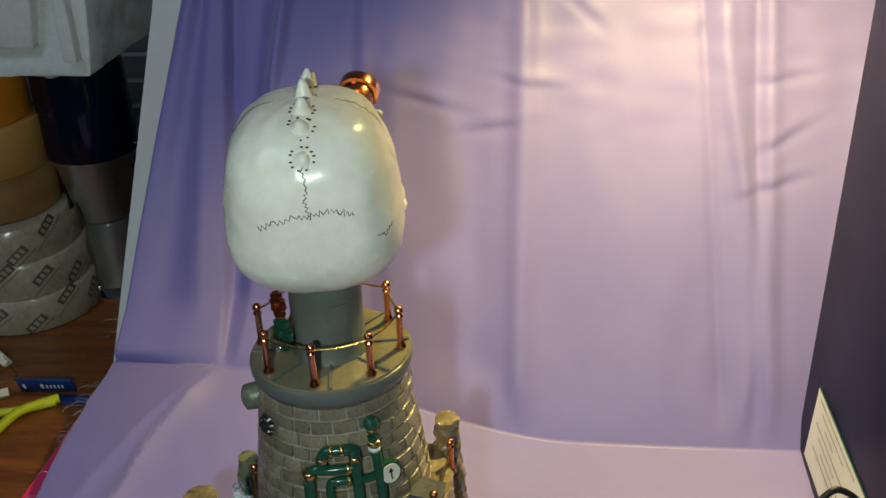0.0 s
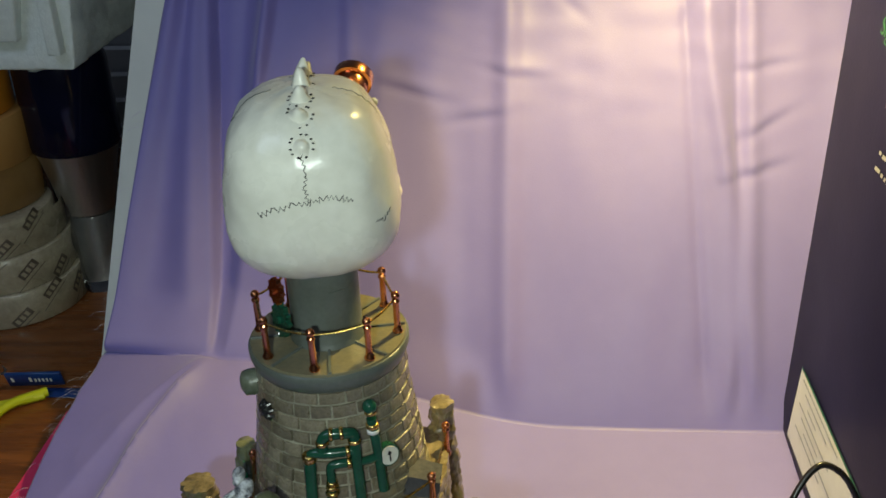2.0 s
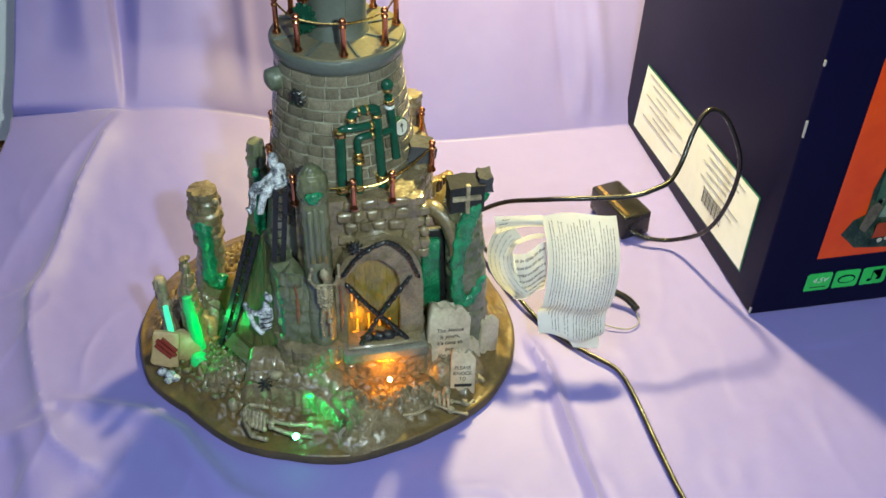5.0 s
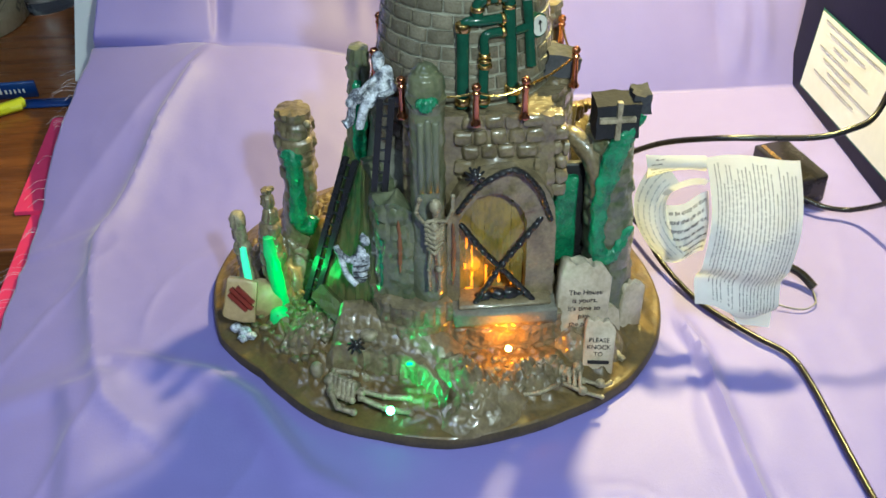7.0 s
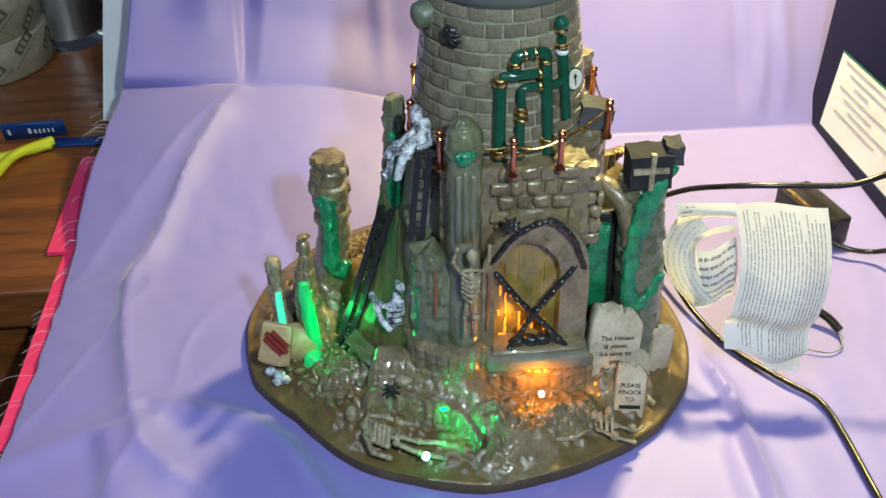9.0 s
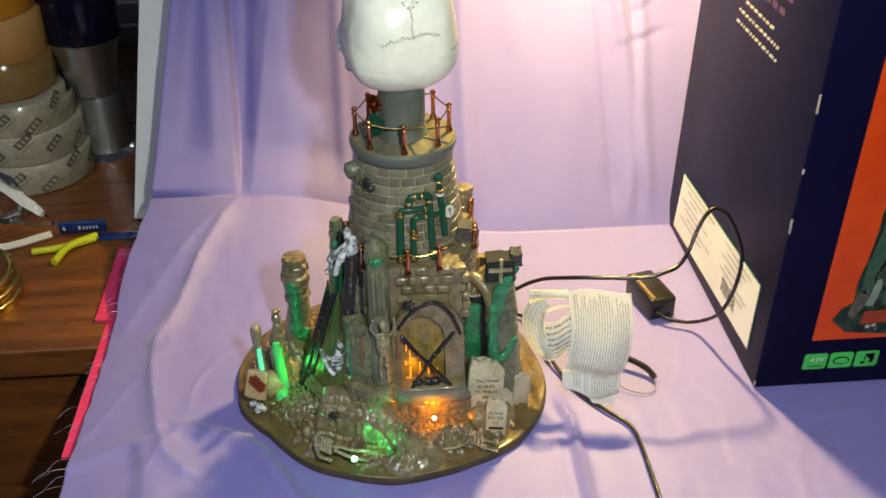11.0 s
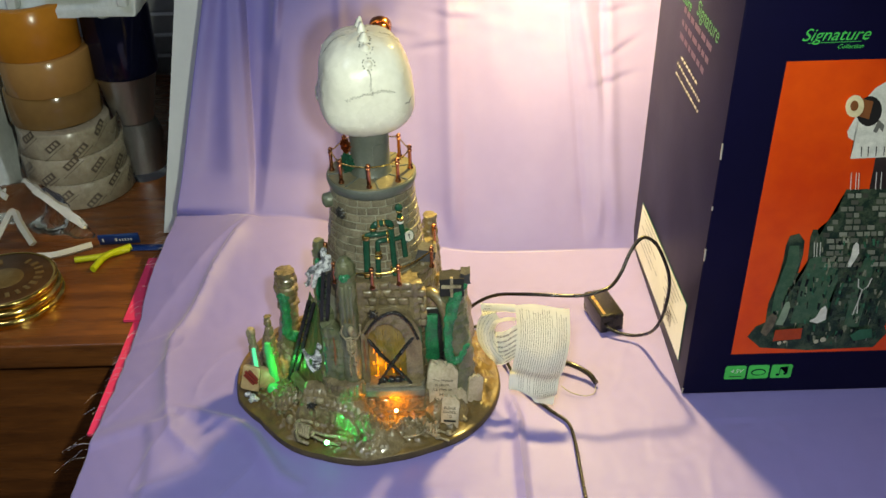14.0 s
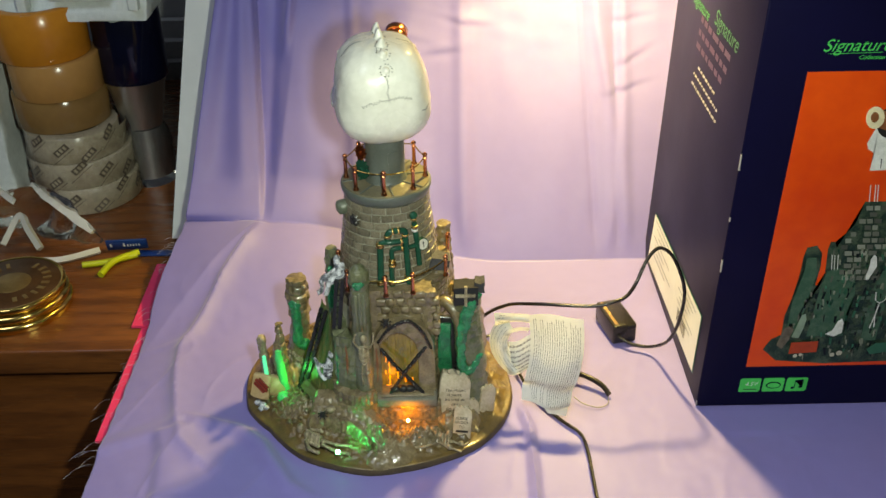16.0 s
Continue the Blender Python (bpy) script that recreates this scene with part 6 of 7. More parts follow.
def pit_wall():
    """The fluted rock face behind the lying bones, with a rounded lip and a band that climbs to the ledge."""
    base = smooth_path(((-0.0630, 0.5520, 0), (-0.0530, 0.5450, 0), (-0.0370, 0.5415, 0), (-0.0200, 0.5355, 0), (-0.0060, 0.5260, 0), (0.0030, 0.5140, 0)), 26)
    prof = ((-0.002, 0.008), (0.0, 0.0130), (0.0012, 0.0180), (0.0024, 0.0230), (0.0036, 0.0280), (0.0048, 0.0315), (0.0062, 0.0338), (0.0080, 0.0342), (0.0098, 0.0335), (0.0120, 0.0350), (0.0145, 0.0385), (0.0175, 0.0425), (0.0215, 0.0455), (0.030, 0.0450), (0.036, 0.012))
    fine = smooth_path([(d, 0, z) for d, z in prof], 4)
    bm = bmesh.new()
    cols, u = [], 0.0
    for i, p in enumerate(base):
        s = i / (len(base) - 1)
        d = (base[min(i + 1, len(base) - 1)] - base[max(i - 1, 0)]).normalized()
        inn = Vector((-d.y, d.x, 0)).lerp(Vector((0.15, 1, 0)), 0.5).normalized()
        u += (p - base[max(i - 1, 0)]).length
        lift = 0.05 + 0.85 * step(0.0, 0.30, s) * (1 - 0.45 * step(0.62, 1.0, s))
        col = []
        for q in fine:
            wall = step(0.012, 0.018, q.z) * step(0.0350, 0.0310, q.z) * step(0.008, 0.005, q.x)
            flute = 0.0016 * abs(math.sin(u * 420 + 1.6 * noise.noise((u * 130, q.z * 60, 2.0)))) * wall
            lump = 0.0026 * (0.25 - abs(noise.noise((u * 150, q.x * 160, q.z * 90)))) + 0.0009 * noise.noise((u * 430, q.x * 500, q.z * 430))
            w = p + inn * (q.x + flute + lump)
            z = 0.010 + (q.z - 0.010) * lift + lump * 0.9
            if q.x > 0.011 and q.x < 0.020:
                z += 0.0012 * (masonry(u, q.x, 0.0075, 0.0065, 6.0) - 0.5)
            col.append(bm.verts.new((w.x, w.y, z)))
        cols.append(col)
    for a, b in zip(cols, cols[1:]):
        for j in range(len(a) - 1):
            bm.faces.new((a[j], b[j], b[j + 1], a[j + 1]))
    part("pit_wall", bm, STONE, LH, "fluted rock face lit green behind the lying bones")


pit_wall()
mound("rock_mound", 0.0150, 0.5300, 0.021, 0.012, 0.013, -48, "craggy grooved rock mound lit green", 1.0, 0.0012)
mound("rock_mound", 0.024, 0.517, 0.024, 0.012, 0.008, 18, "low craggy rock", 3.0)
mound("rock_mound", 0.052, 0.534, 0.018, 0.010, 0.006, 10, "low craggy rock", 4.0)
mound("rock_mound", 0.084, 0.5545, 0.020, 0.014, 0.012, 10, "low craggy rock", 5.0)
mound("rock_mound", -0.060, 0.575, 0.020, 0.013, 0.006, 30, "low craggy rock", 6.0)
mound("rock_mound", -0.076, 0.632, 0.026, 0.024, 0.018, 0, "low craggy rock", 7.0)


lamp("green_lamp_light", "SPOT", (-0.0215, 0.5150, 0.0225), 0.050, (0.0, 1.0, 0.22), 0.002, (0.0, 0.5320, 0.0260))
lamp("amber_lamp_light", "POINT", (0.0385, 0.5405, 0.0350), 0.030, (1.0, 0.30, 0.004), 0.002)
# unseen point lamp added inside the arch for the door's orange glow
lamp("door_glow", "POINT", (0.0245, 0.5605, 0.0630), 0.006, (1.0, 0.33, 0.02), 0.004)
lamp("green_crystal_light", "POINT", (-0.068, 0.588, 0.044), 0.0144, (0.03, 1.0, 0.2), 0.004)


def cobbles():
    rnd = random.Random(7)
    made = 0
    c = None
    meshes = []
    for k in range(6):
        bm = bmesh.new()
        bmesh.ops.create_icosphere(bm, subdivisions=1, radius=0.0032)
        for v in bm.verts:
            v.co.z *= 0.6
        roughen(bm, 0.0009, 330, seed=k)
        meshes.append(finish("cobble", bm, mat("tan_cobble", (0.19, 0.155, 0.085), 0.3, 0, (0.10, 0.08, 0.05), 150.0, 0.4, 500.0, rand=0.25)))
    spots = []
    while made < 90:
        x, y = rnd.uniform(-0.105, 0.115), rnd.uniform(0.51, 0.62)
        d = math.hypot(x - BCX, y - BCY) / rim_radius(math.atan2(y - BCY, x - BCX))
        dense = (x < -0.045 and y > 0.555) or (0.02 < x < 0.07 and 0.512 < y < 0.545)
        if d > 0.90 or not dense or math.hypot(x - TX, y - TY) < 0.05 or any(math.hypot(x - a, y - b) < 0.0042 for a, b in spots):
            c = (c or 0) + 1
            if c > 9000:
                break
            continue
        spots.append((x, y))
        ob = new("cobble", meshes[made % 6])
        ob.parent = LH
        s = rnd.uniform(0.6, 1.15)
        ob.matrix_basis = Matrix.Translation(Vector((x, y, ground_z(x, y) + 0.0004)) - LH.location) @ pose(0, 0, 0, rnd.uniform(-15, 15), rnd.uniform(-15, 15), rnd.uniform(0, 360)) @ Matrix.Diagonal((s, s * rnd.uniform(0.7, 1.1), s, 1))
        made += 1


cobbles()


# ---- tag, cords and switch box ----
def cable(name, pts, r, label, n=8):
    bm = bmesh.new()
    tube(bm, smooth_path(pts, n), r, 8)
    return solid(name, bm, BLACK, label, "cable")


def cords():
    cable("power_cord", ((0.098, 0.668, 0.03), (0.108, 0.655, 0.06), (0.130, 0.640, 0.084), (0.155, 0.612, 0.104), (0.204, 0.601, 0.108), (0.224, 0.600, 0.113), (0.235, 0.604, 0.116), (0.244, 0.612, 0.124), (0.252, 0.620, 0.139), (0.260, 0.626, 0.1485), (0.268, 0.628, 0.151), (0.279, 0.625, 0.142),
          (0.2905, 0.620, 0.112), (0.291, 0.625, 0.075), (0.287, 0.640, 0.040), (0.279, 0.668, 0.012), (0.262, 0.676, 0.009), (0.248, 0.684, 0.0125)), 0.0017, "thin black power cord looping up beside the carton")
    cable("power_cord", ((0.110, 0.700, 0.004), (0.128, 0.700, 0.006), (0.138, 0.665, 0.012), (0.144, 0.636, 0.007), (0.153, 0.610, 0.004), (0.163, 0.590, 0.0035), (0.180, 0.566, 0.004), (0.1935, 0.549, 0.004), (0.1968, 0.525, 0.004), (0.197, 0.490, 0.004), (0.1975, 0.45, 0.004), (0.200, 0.40, 0.004), (0.203, 0.245, 0.004), (0.204, 0.225, -0.03), (0.204, 0.20, -0.20)), 0.0016, "twin black cord running off over the cloth")
    t = thing("cord_tie", (0.22, 0.61, 0.003), "black plastic cord clip with a thin wire loop", "clip")
    bm = bmesh.new(); tube(bm, smooth_path(((0.190, 0.632, 0.010), (0.205, 0.624, 0.012), (0.220, 0.613, 0.0095), (0.227, 0.603, 0.005)), 6), 0.0026, 8)
    part("strap", bm, BLACK, t)
    bm = bmesh.new(); tube(bm, smooth_path(((0.226, 0.602, 0.004), (0.224, 0.592, 0.003), (0.215, 0.587, 0.003), (0.202, 0.591, 0.004), (0.193, 0.599, 0.006)), 6), 0.0005, 6)
    part("wire", bm, mat("grey_wire", (0.25, 0.25, 0.26), 0.4), t)
    # switch box with a brass strip
    s = thing("switch_box", (0.249, 0.711, 0.003), "small black plastic switch box with a brass edge strip", "switch box")
    bm = bmesh.new(); block(bm, -0.0125, -0.024, 0, 0.0125, 0.024, 0.021, Matrix.Translation((0.249, 0.711, 0.003)) @ pose(0, 0, 0, 0, 0, 14)); bevel(bm, 0.0018)
    part("case", bm, BLACK, s)
    bm = bmesh.new(); block(bm, -0.0092, -0.021, 0.021, -0.0062, 0.021, 0.0214, Matrix.Translation((0.249, 0.711, 0.003)) @ pose(0, 0, 0, 0, 0, 14))
    part("strip", bm, GOLD, s, "brass strip")


cords()


def sheet(name, fn, nu, nv, material, parent, thick=0.00025, label=""):
    bm = bmesh.new()
    g = [[bm.verts.new(fn(i / nu, j / nv)) for i in range(nu + 1)] for j in range(nv + 1)]
    for a, b in zip(g, g[1:]):
        for i in range(nu):
            bm.faces.new((a[i], a[i + 1], b[i + 1], b[i]))
    bmesh.ops.solidify(bm, geom=bm.faces[:], thickness=thick)
    return part(name, bm, material, parent, label)


def tags():
    t = thing("paper_tag", (0.17, 0.60, 0.004), "crumpled white paper care tag with grey print over a cord", "paper tag")
    def main(u, v):
        a = Vector((0.1475, 0.5985, 0.1010)).lerp(Vector((0.1965, 0.5975, 0.0985)), u)
        b = Vector((0.1425, 0.566, 0.0330)).lerp(Vector((0.1850, 0.562, 0.0290)), u)
        p = a.lerp(b, v)
        roll = math.sin(v * 17 + u * 1.5) * step(0.62, 0.85, v)
        p += Vector((0.0025 * math.sin(v * 5), -0.012 * math.sin(math.pi * v * 0.9) + 0.003 * math.sin(u * 5 + v * 2) + 0.0042 * roll, 0.002 * math.sin(u * 4 + 1) * v + 0.005 * max(0, v - 0.75) * math.sin(u * 8)))
        return p
    curl = smooth_path(((0.1270, 0.6040, 0.0985), (0.1190, 0.6030, 0.0920), (0.1130, 0.6000, 0.0790), (0.1140, 0.5960, 0.0650), (0.1210, 0.5920, 0.0520), (0.1300, 0.5890, 0.0430)), 8)
    def left(u, v):
        t = min(max(v, 0), 0.9999) * (len(curl) - 1)
        k = int(t)
        p = curl[k].lerp(curl[k + 1], t - k)
        d = (curl[k + 1] - curl[k]).normalized()
        across = d.cross(Vector((0.1, -1, 0.1))).normalized()
        if across.x < 0:
            across = -across
        return p + across * 0.0165 * u + Vector((0, -0.009 * math.sin(math.pi * u * 0.8), 0))
    def under(u, v):
        a = Vector((0.1300, 0.598, 0.0730)).lerp(Vector((0.1520, 0.596, 0.0800)), u)
        b = Vector((0.1290, 0.588, 0.0430)).lerp(Vector((0.1500, 0.584, 0.0500)), u)
        return a.lerp(b, v) + Vector((0, -0.005 * math.sin(math.pi * v) - 0.003 * math.sin(u * 5), 0))
    def top(u, v):
        a = Vector((0.1165, 0.6010, 0.1030)).lerp(Vector((0.1480, 0.5995, 0.1015)), u)
        b = Vector((0.1180, 0.6000, 0.0890)).lerp(Vector((0.1480, 0.5975, 0.0930)), u)
        return a.lerp(b, v) + Vector((0, -0.003 * math.sin(math.pi * v), 0.003 * math.sin(u * 3) * v))
    def band(u, v):
        a = radians(165 - 120 * u)
        return Vector((0.1390 + (0.0145 - 0.0035 * v) * math.cos(a), 0.5925 - 0.004 * math.sin(math.pi * u), 0.0800 + (0.0150 - 0.0040 * v) * math.sin(a)))
    def corner(u, v):
        a = Vector((0.157, 0.560, 0.033)).lerp(Vector((0.183, 0.561, 0.031)), u)
        b = Vector((0.163, 0.555, 0.024)).lerp(Vector((0.180, 0.554, 0.021)), u)
        return a.lerp(b, v)
    def print_on(parent, fn, cols, seed, u0=0.06, u1=0.95, v0=0.04, v1=0.95, fill=0.40, letter=0.006, across=False, ink=PRINT):
        """Rows of tiny letter strokes that follow the leaf."""
        rnd = random.Random(seed)
        bm = bmesh.new()
        for c in range(cols):
            u = u0 + (u1 - u0) * (c + 0.2) / cols
            w = (u1 - u0) / cols * fill
            v = v0 + rnd.uniform(0, 0.05) + (0.10 if rnd.random() < 0.2 else 0)
            end = v1 - rnd.uniform(0, 0.35) * (rnd.random() < 0.35)
            word = rnd.randint(2, 9)
            while v < end:
                ln = letter * rnd.uniform(0.6, 1.25)
                lo, hi = u + w * rnd.uniform(0, 0.25), u + w * rnd.uniform(0.7, 1.0)
                q = []
                for uu, vv in ((lo, v), (hi, v), (hi, v + ln * 0.62), (lo, v + ln * 0.62)):
                    if across:
                        uu, vv = vv, uu
                    p = fn(uu, vv)
                    n = (fn(uu + 0.01, vv) - p).cross(fn(uu, vv + 0.01) - p).normalized()
                    if n.y > 0:
                        n = -n
                    q.append(bm.verts.new(p + n * 0.0005))
                bm.faces.new(q)
                v += ln
                word -= 1
                if not word:
                    word = rnd.randint(2, 9)
                    v += letter * 0.9
        part("printed_text", bm, ink, parent, "rows of small grey print", smooth=False)
    dark = mat("dark_grey_print", (0.10, 0.10, 0.11), 0.6)
    m = sheet("front_leaf", main, 18, 40, PAPER, t)
    print_on(m, main, 21, 1, letter=0.010, ink=dark)
    l = sheet("side_leaf", left, 12, 20, PAPER, t)
    print_on(l, left, 6, 2, letter=0.016, fill=0.34)
    u = sheet("rear_leaf", under, 8, 8, PAPER, t)
    print_on(u, under, 7, 3, across=True, letter=0.032, fill=0.5, ink=dark)
    h = sheet("top_leaf", top, 10, 6, PAPER, t)
    print_on(h, top, 5, 4, u0=0.1, v1=0.45, across=True, letter=0.022, ink=dark)
    sheet("curled_edge", band, 14, 3, PAPER, t)
    sheet("bottom_leaf", corner, 4, 4, PAPER, t)


tags()


# ---- clutter on the desk ----
TAPE_O = mat("orange_tape", (0.62, 0.24, 0.03), 0.22, 0, (0.52, 0.19, 0.025), 12.0)
TAPE_T = mat("tan_tape", (0.50, 0.26, 0.085), 0.20, 0, (0.42, 0.21, 0.07), 12.0)
TAPE_B = mat("brown_clear_tape", (0.30, 0.17, 0.06), 0.16, 0, (0.24, 0.13, 0.05), 12.0)
CORE = mat("cardboard_core", (0.50, 0.42, 0.30), 0.7, 0, (0.42, 0.35, 0.25), 60.0)
WRAP = mat("wrapped_tape_side", (0.42, 0.36, 0.26), 0.24, 0, (0.27, 0.22, 0.15), 24.0, 0.3, 90.0, coat=0.6)
FILM = mat("clear_film", (0.9, 0.9, 0.9), 0.08, transmission=1.0, ior=1.15)


def ring(bm, c, r_out, r_in, z0, z1, seg=48, wob=0.0):
    """A roll: a hollow ring with rounded edges."""
    prof = ((r_in, z0), (r_out - 0.001, z0), (r_out, z0 + 0.001), (r_out, z1 - 0.001), (r_out - 0.001, z1), (r_in, z1))
    rows = [[bm.verts.new((c[0] + (r + wob * noise.noise((i * 0.3, r * 90, z0))) * math.cos(2 * math.pi * i / seg), c[1] + r * math.sin(2 * math.pi * i / seg), z)) for i in range(seg)] for r, z in prof]
    rows.append(rows[0])
    for a, b in zip(rows, rows[1:]):
        for i in range(seg):
            bm.faces.new((a[i], a[(i + 1) % seg], b[(i + 1) % seg], b[i]))


def tape_stack():
    g = "stack of tape rolls"
    for x, y, r, z0, z1, m, lb in ((-0.414, 1.060, 0.0550, 0.1890, 0.252, TAPE_O, "orange packing tape roll lying on top of the stack"), (-0.4055, 1.058, 0.0550, 0.1425, 0.1887, TAPE_T, "tan packing tape roll in the stack"),
                                   (-0.4085, 1.064, 0.0578, 0.100, 0.1422, TAPE_B, "brown glossy packing tape roll in the stack")):
        t = thing("tape_roll", (x, y, z0), lb, "tape roll", g)
        bm = bmesh.new(); ring(bm, (x, y), r, 0.0435, z0, z1)
        part("tape", bm, m, t)
        bm = bmesh.new(); ring(bm, (x, y), 0.0434, 0.0410, z0 + 0.0003, z1 - 0.0003)
        part("core", bm, CORE, t, "pale cardboard core")
    rnd = random.Random(3)
    for k, (z0, z1, r) in enumerate(((0.0655, 0.0997, 0.0570), (0.0310, 0.0652, 0.0580), (-0.0035, 0.0307, 0.0590))):
        x, y = -0.397 + 0.004 * k, 1.050
        t = thing("tape_roll", (x, y, z0), "clear packing tape roll in printed plastic film", "tape roll", g)
        bm = bmesh.new(); ring(bm, (x, y), r, 0.040, z0, z1)
        part("tape", bm, WRAP, t)
        for i in range(5):
            a = radians(-150 + i * 31 + k * 13)
            zc = z0 + 0.010 + 0.02 * ((i * 2 + k) % 3) / 2
            rr = r + 0.0004
            M = Matrix.Translation((x + rr * math.cos(a), y + rr * math.sin(a), zc)) @ Matrix((Vector((-math.sin(a), math.cos(a), 0)), Vector((0, 0, 1)), Vector((math.cos(a), math.sin(a), 0)))).transposed().to_4x4() @ pose(0, 0, 0, 0, 0, 38)
            bm = bmesh.new()
            for q in ((-0.0105, -0.0042, 0.0105, 0.0042),):
                f = bm.faces.new([bm.verts.new(M @ Vector(c)) for c in ((q[0], q[1], 0), (q[2], q[1], 0), (q[2], q[3], 0), (q[0], q[3], 0))])
            part("logo_bar", bm, mat("brown_print", (0.10, 0.075, 0.05), 0.4), t, "dark printed block", smooth=False)
            bm = bmesh.new()
            for dx in (-0.0058, 0.0, 0.0058):
                bm.faces.new([bm.verts.new(M @ Vector(c)) for c in ((dx - 0.0019, -0.0026, 0.0004), (dx + 0.0016, -0.0026, 0.0004), (dx + 0.0016, 0.0026, 0.0004), (dx - 0.0019, 0.0026, 0.0004))])
            part("logo_mark", bm, WRAP, t, smooth=False)
            bm = bmesh.new()
            bm.faces.new([bm.verts.new(M @ Vector(c)) for c in ((-0.022, -0.008, 0), (0.014, -0.008, 0), (0.014, -0.0073, 0), (-0.022, -0.0073, 0))])
            part("print_line", bm, mat("brown_print", (0.1, 0.07, 0.05)), t, smooth=False)
    # loose crinkled film round the lower rolls
    bm = bmesh.new()
    rows = []
    for j in range(15):
        z = -0.003 + 0.104 * j / 14
        row = []
        for i in range(64):
            a = 2 * math.pi * i / 64
            r = 0.0620 + 0.010 * (1 - j / 14) + 0.004 * noise.noise((math.cos(a) * 3, math.sin(a) * 3, z * 30)) + 0.0015 * noise.noise((math.cos(a) * 11, math.sin(a) * 11, z * 120))
            row.append(bm.verts.new((-0.391 + r * math.cos(a), 1.048 + r * math.sin(a), z)))
        rows.append(row)
    for a, b in zip(rows, rows[1:]):
        for i in range(64):
            bm.faces.new((a[i], a[(i + 1) % 64], b[(i + 1) % 64], b[i]))
    ob = solid("plastic_wrap", bm, FILM, "clear crinkled plastic wrap round the tape rolls", "plastic wrap")
    ob.visible_shadow = False


tape_stack()


def bottle():
    t = thing("tumbler", (-0.32, 1.095, -0.004), "black and brushed steel tumbler on a clear glass foot", "tumbler")
    c = (-0.32, 1.095, 0)
    steel = mat("brushed_steel", (0.66, 0.66, 0.67), 0.36, 1.0, (0.58, 0.58, 0.59), 30.0, 0.04, 300.0, stretch=(6, 6, 1))
    bm = bmesh.new(); lathe(bm, [(0.030, 0.142), (0.042, 0.143), (0.0435, 0.150), (0.0430, 0.225), (0.040, 0.2335), (0.01, 0.2345)], c, 40)
    part("lid", bm, mat("black_blue_gloss", (0.004, 0.005, 0.018), 0.12), t, "glossy blue-black upper part")
    bm = bmesh.new(); lathe(bm, [(0.020, 0.075), (0.0255, 0.076), (0.030, 0.10), (0.036, 0.130), (0.0395, 0.1418), (0.02, 0.1419)], c, 40)
    part("steel_body", bm, steel, t, "brushed steel tapering body")
    bm = bmesh.new(); lathe(bm, [(0.004, -0.004), (0.034, -0.0035), (0.037, 0.004), (0.036, 0.022), (0.031, 0.036), (0.034, 0.050), (0.030, 0.066), (0.0262, 0.0748), (0.01, 0.0749)], c, 32)
    ob = part("glass_foot", bm, mat("clear_glass", (0.85, 0.9, 0.9), 0.05, transmission=1.0, ior=1.45), t, "clear glass foot")
    ob.visible_shadow = False
    bm = bmesh.new(); lathe(bm, [(0.006, 0.004), (0.0215, 0.005), (0.0225, 0.03), (0.024, 0.055), (0.0245, 0.0735), (0.01, 0.0745)], c, 32)
    part("inner_cup", bm, steel, t)


bottle()


def foam():
    bm = bmesh.new()
    block(bm, -0.56, 1.03, 0.2352, -0.262, 1.24, 0.330)
    cuts(bm, 7)
    for v in bm.verts:
        f = (v.co.z - 0.2352) / 0.095
        v.co.x += (-0.41 - v.co.x) * 0.08 * (1 - f)
        if v.co.z > 0.32 and abs(v.co.x + 0.41) < 0.11 and abs(v.co.y - 1.135) < 0.075:
            v.co.z -= 0.05
        if v.co.y < 1.035 and abs(v.co.x + 0.38) < 0.06 and 0.25 < v.co.z < 0.31:
            v.co.y += 0.010
    vs = block(bm, -0.400, 1.012, 0.262, -0.300, 1.040, 0.334)
    for v in vs:
        if v.co.z < 0.30:
            v.co.x += (-0.350 - v.co.x) * 0.35
            v.co.y += 0.012 if v.co.y < 1.02 else 0
    for x in (-0.415, -0.285):
        block(bm, x - 0.006, 1.020, 0.250, x + 0.006, 1.036, 0.334)
    ball(bm, (-0.320, 1.050, 0.2350), 0.008, 12, (1, 1, 0.8))
    bevel(bm, 0.002, 2)
    roughen(bm, 0.0012, 200)
    solid("foam_tray", bm, mat("white_polystyrene", (0.70, 0.75, 0.74), 0.75, 0, (0.60, 0.65, 0.64), 160.0, 0.6, 500.0), "white moulded polystyrene packing tray resting on the tumbler", "packing foam")
    bm = bmesh.new()
    block(bm, -0.62, 1.02, -0.004, -0.475, 1.16, 0.205)
    cuts(bm, 5); bevel(bm, 0.004, 2); roughen(bm, 0.004, 30); roughen(bm, 0.0008, 300)
    solid("foam_block", bm, mat("white_polystyrene", (0.7, 0.75, 0.74)), "white polystyrene packing block beside the tape rolls", "packing foam")


foam()


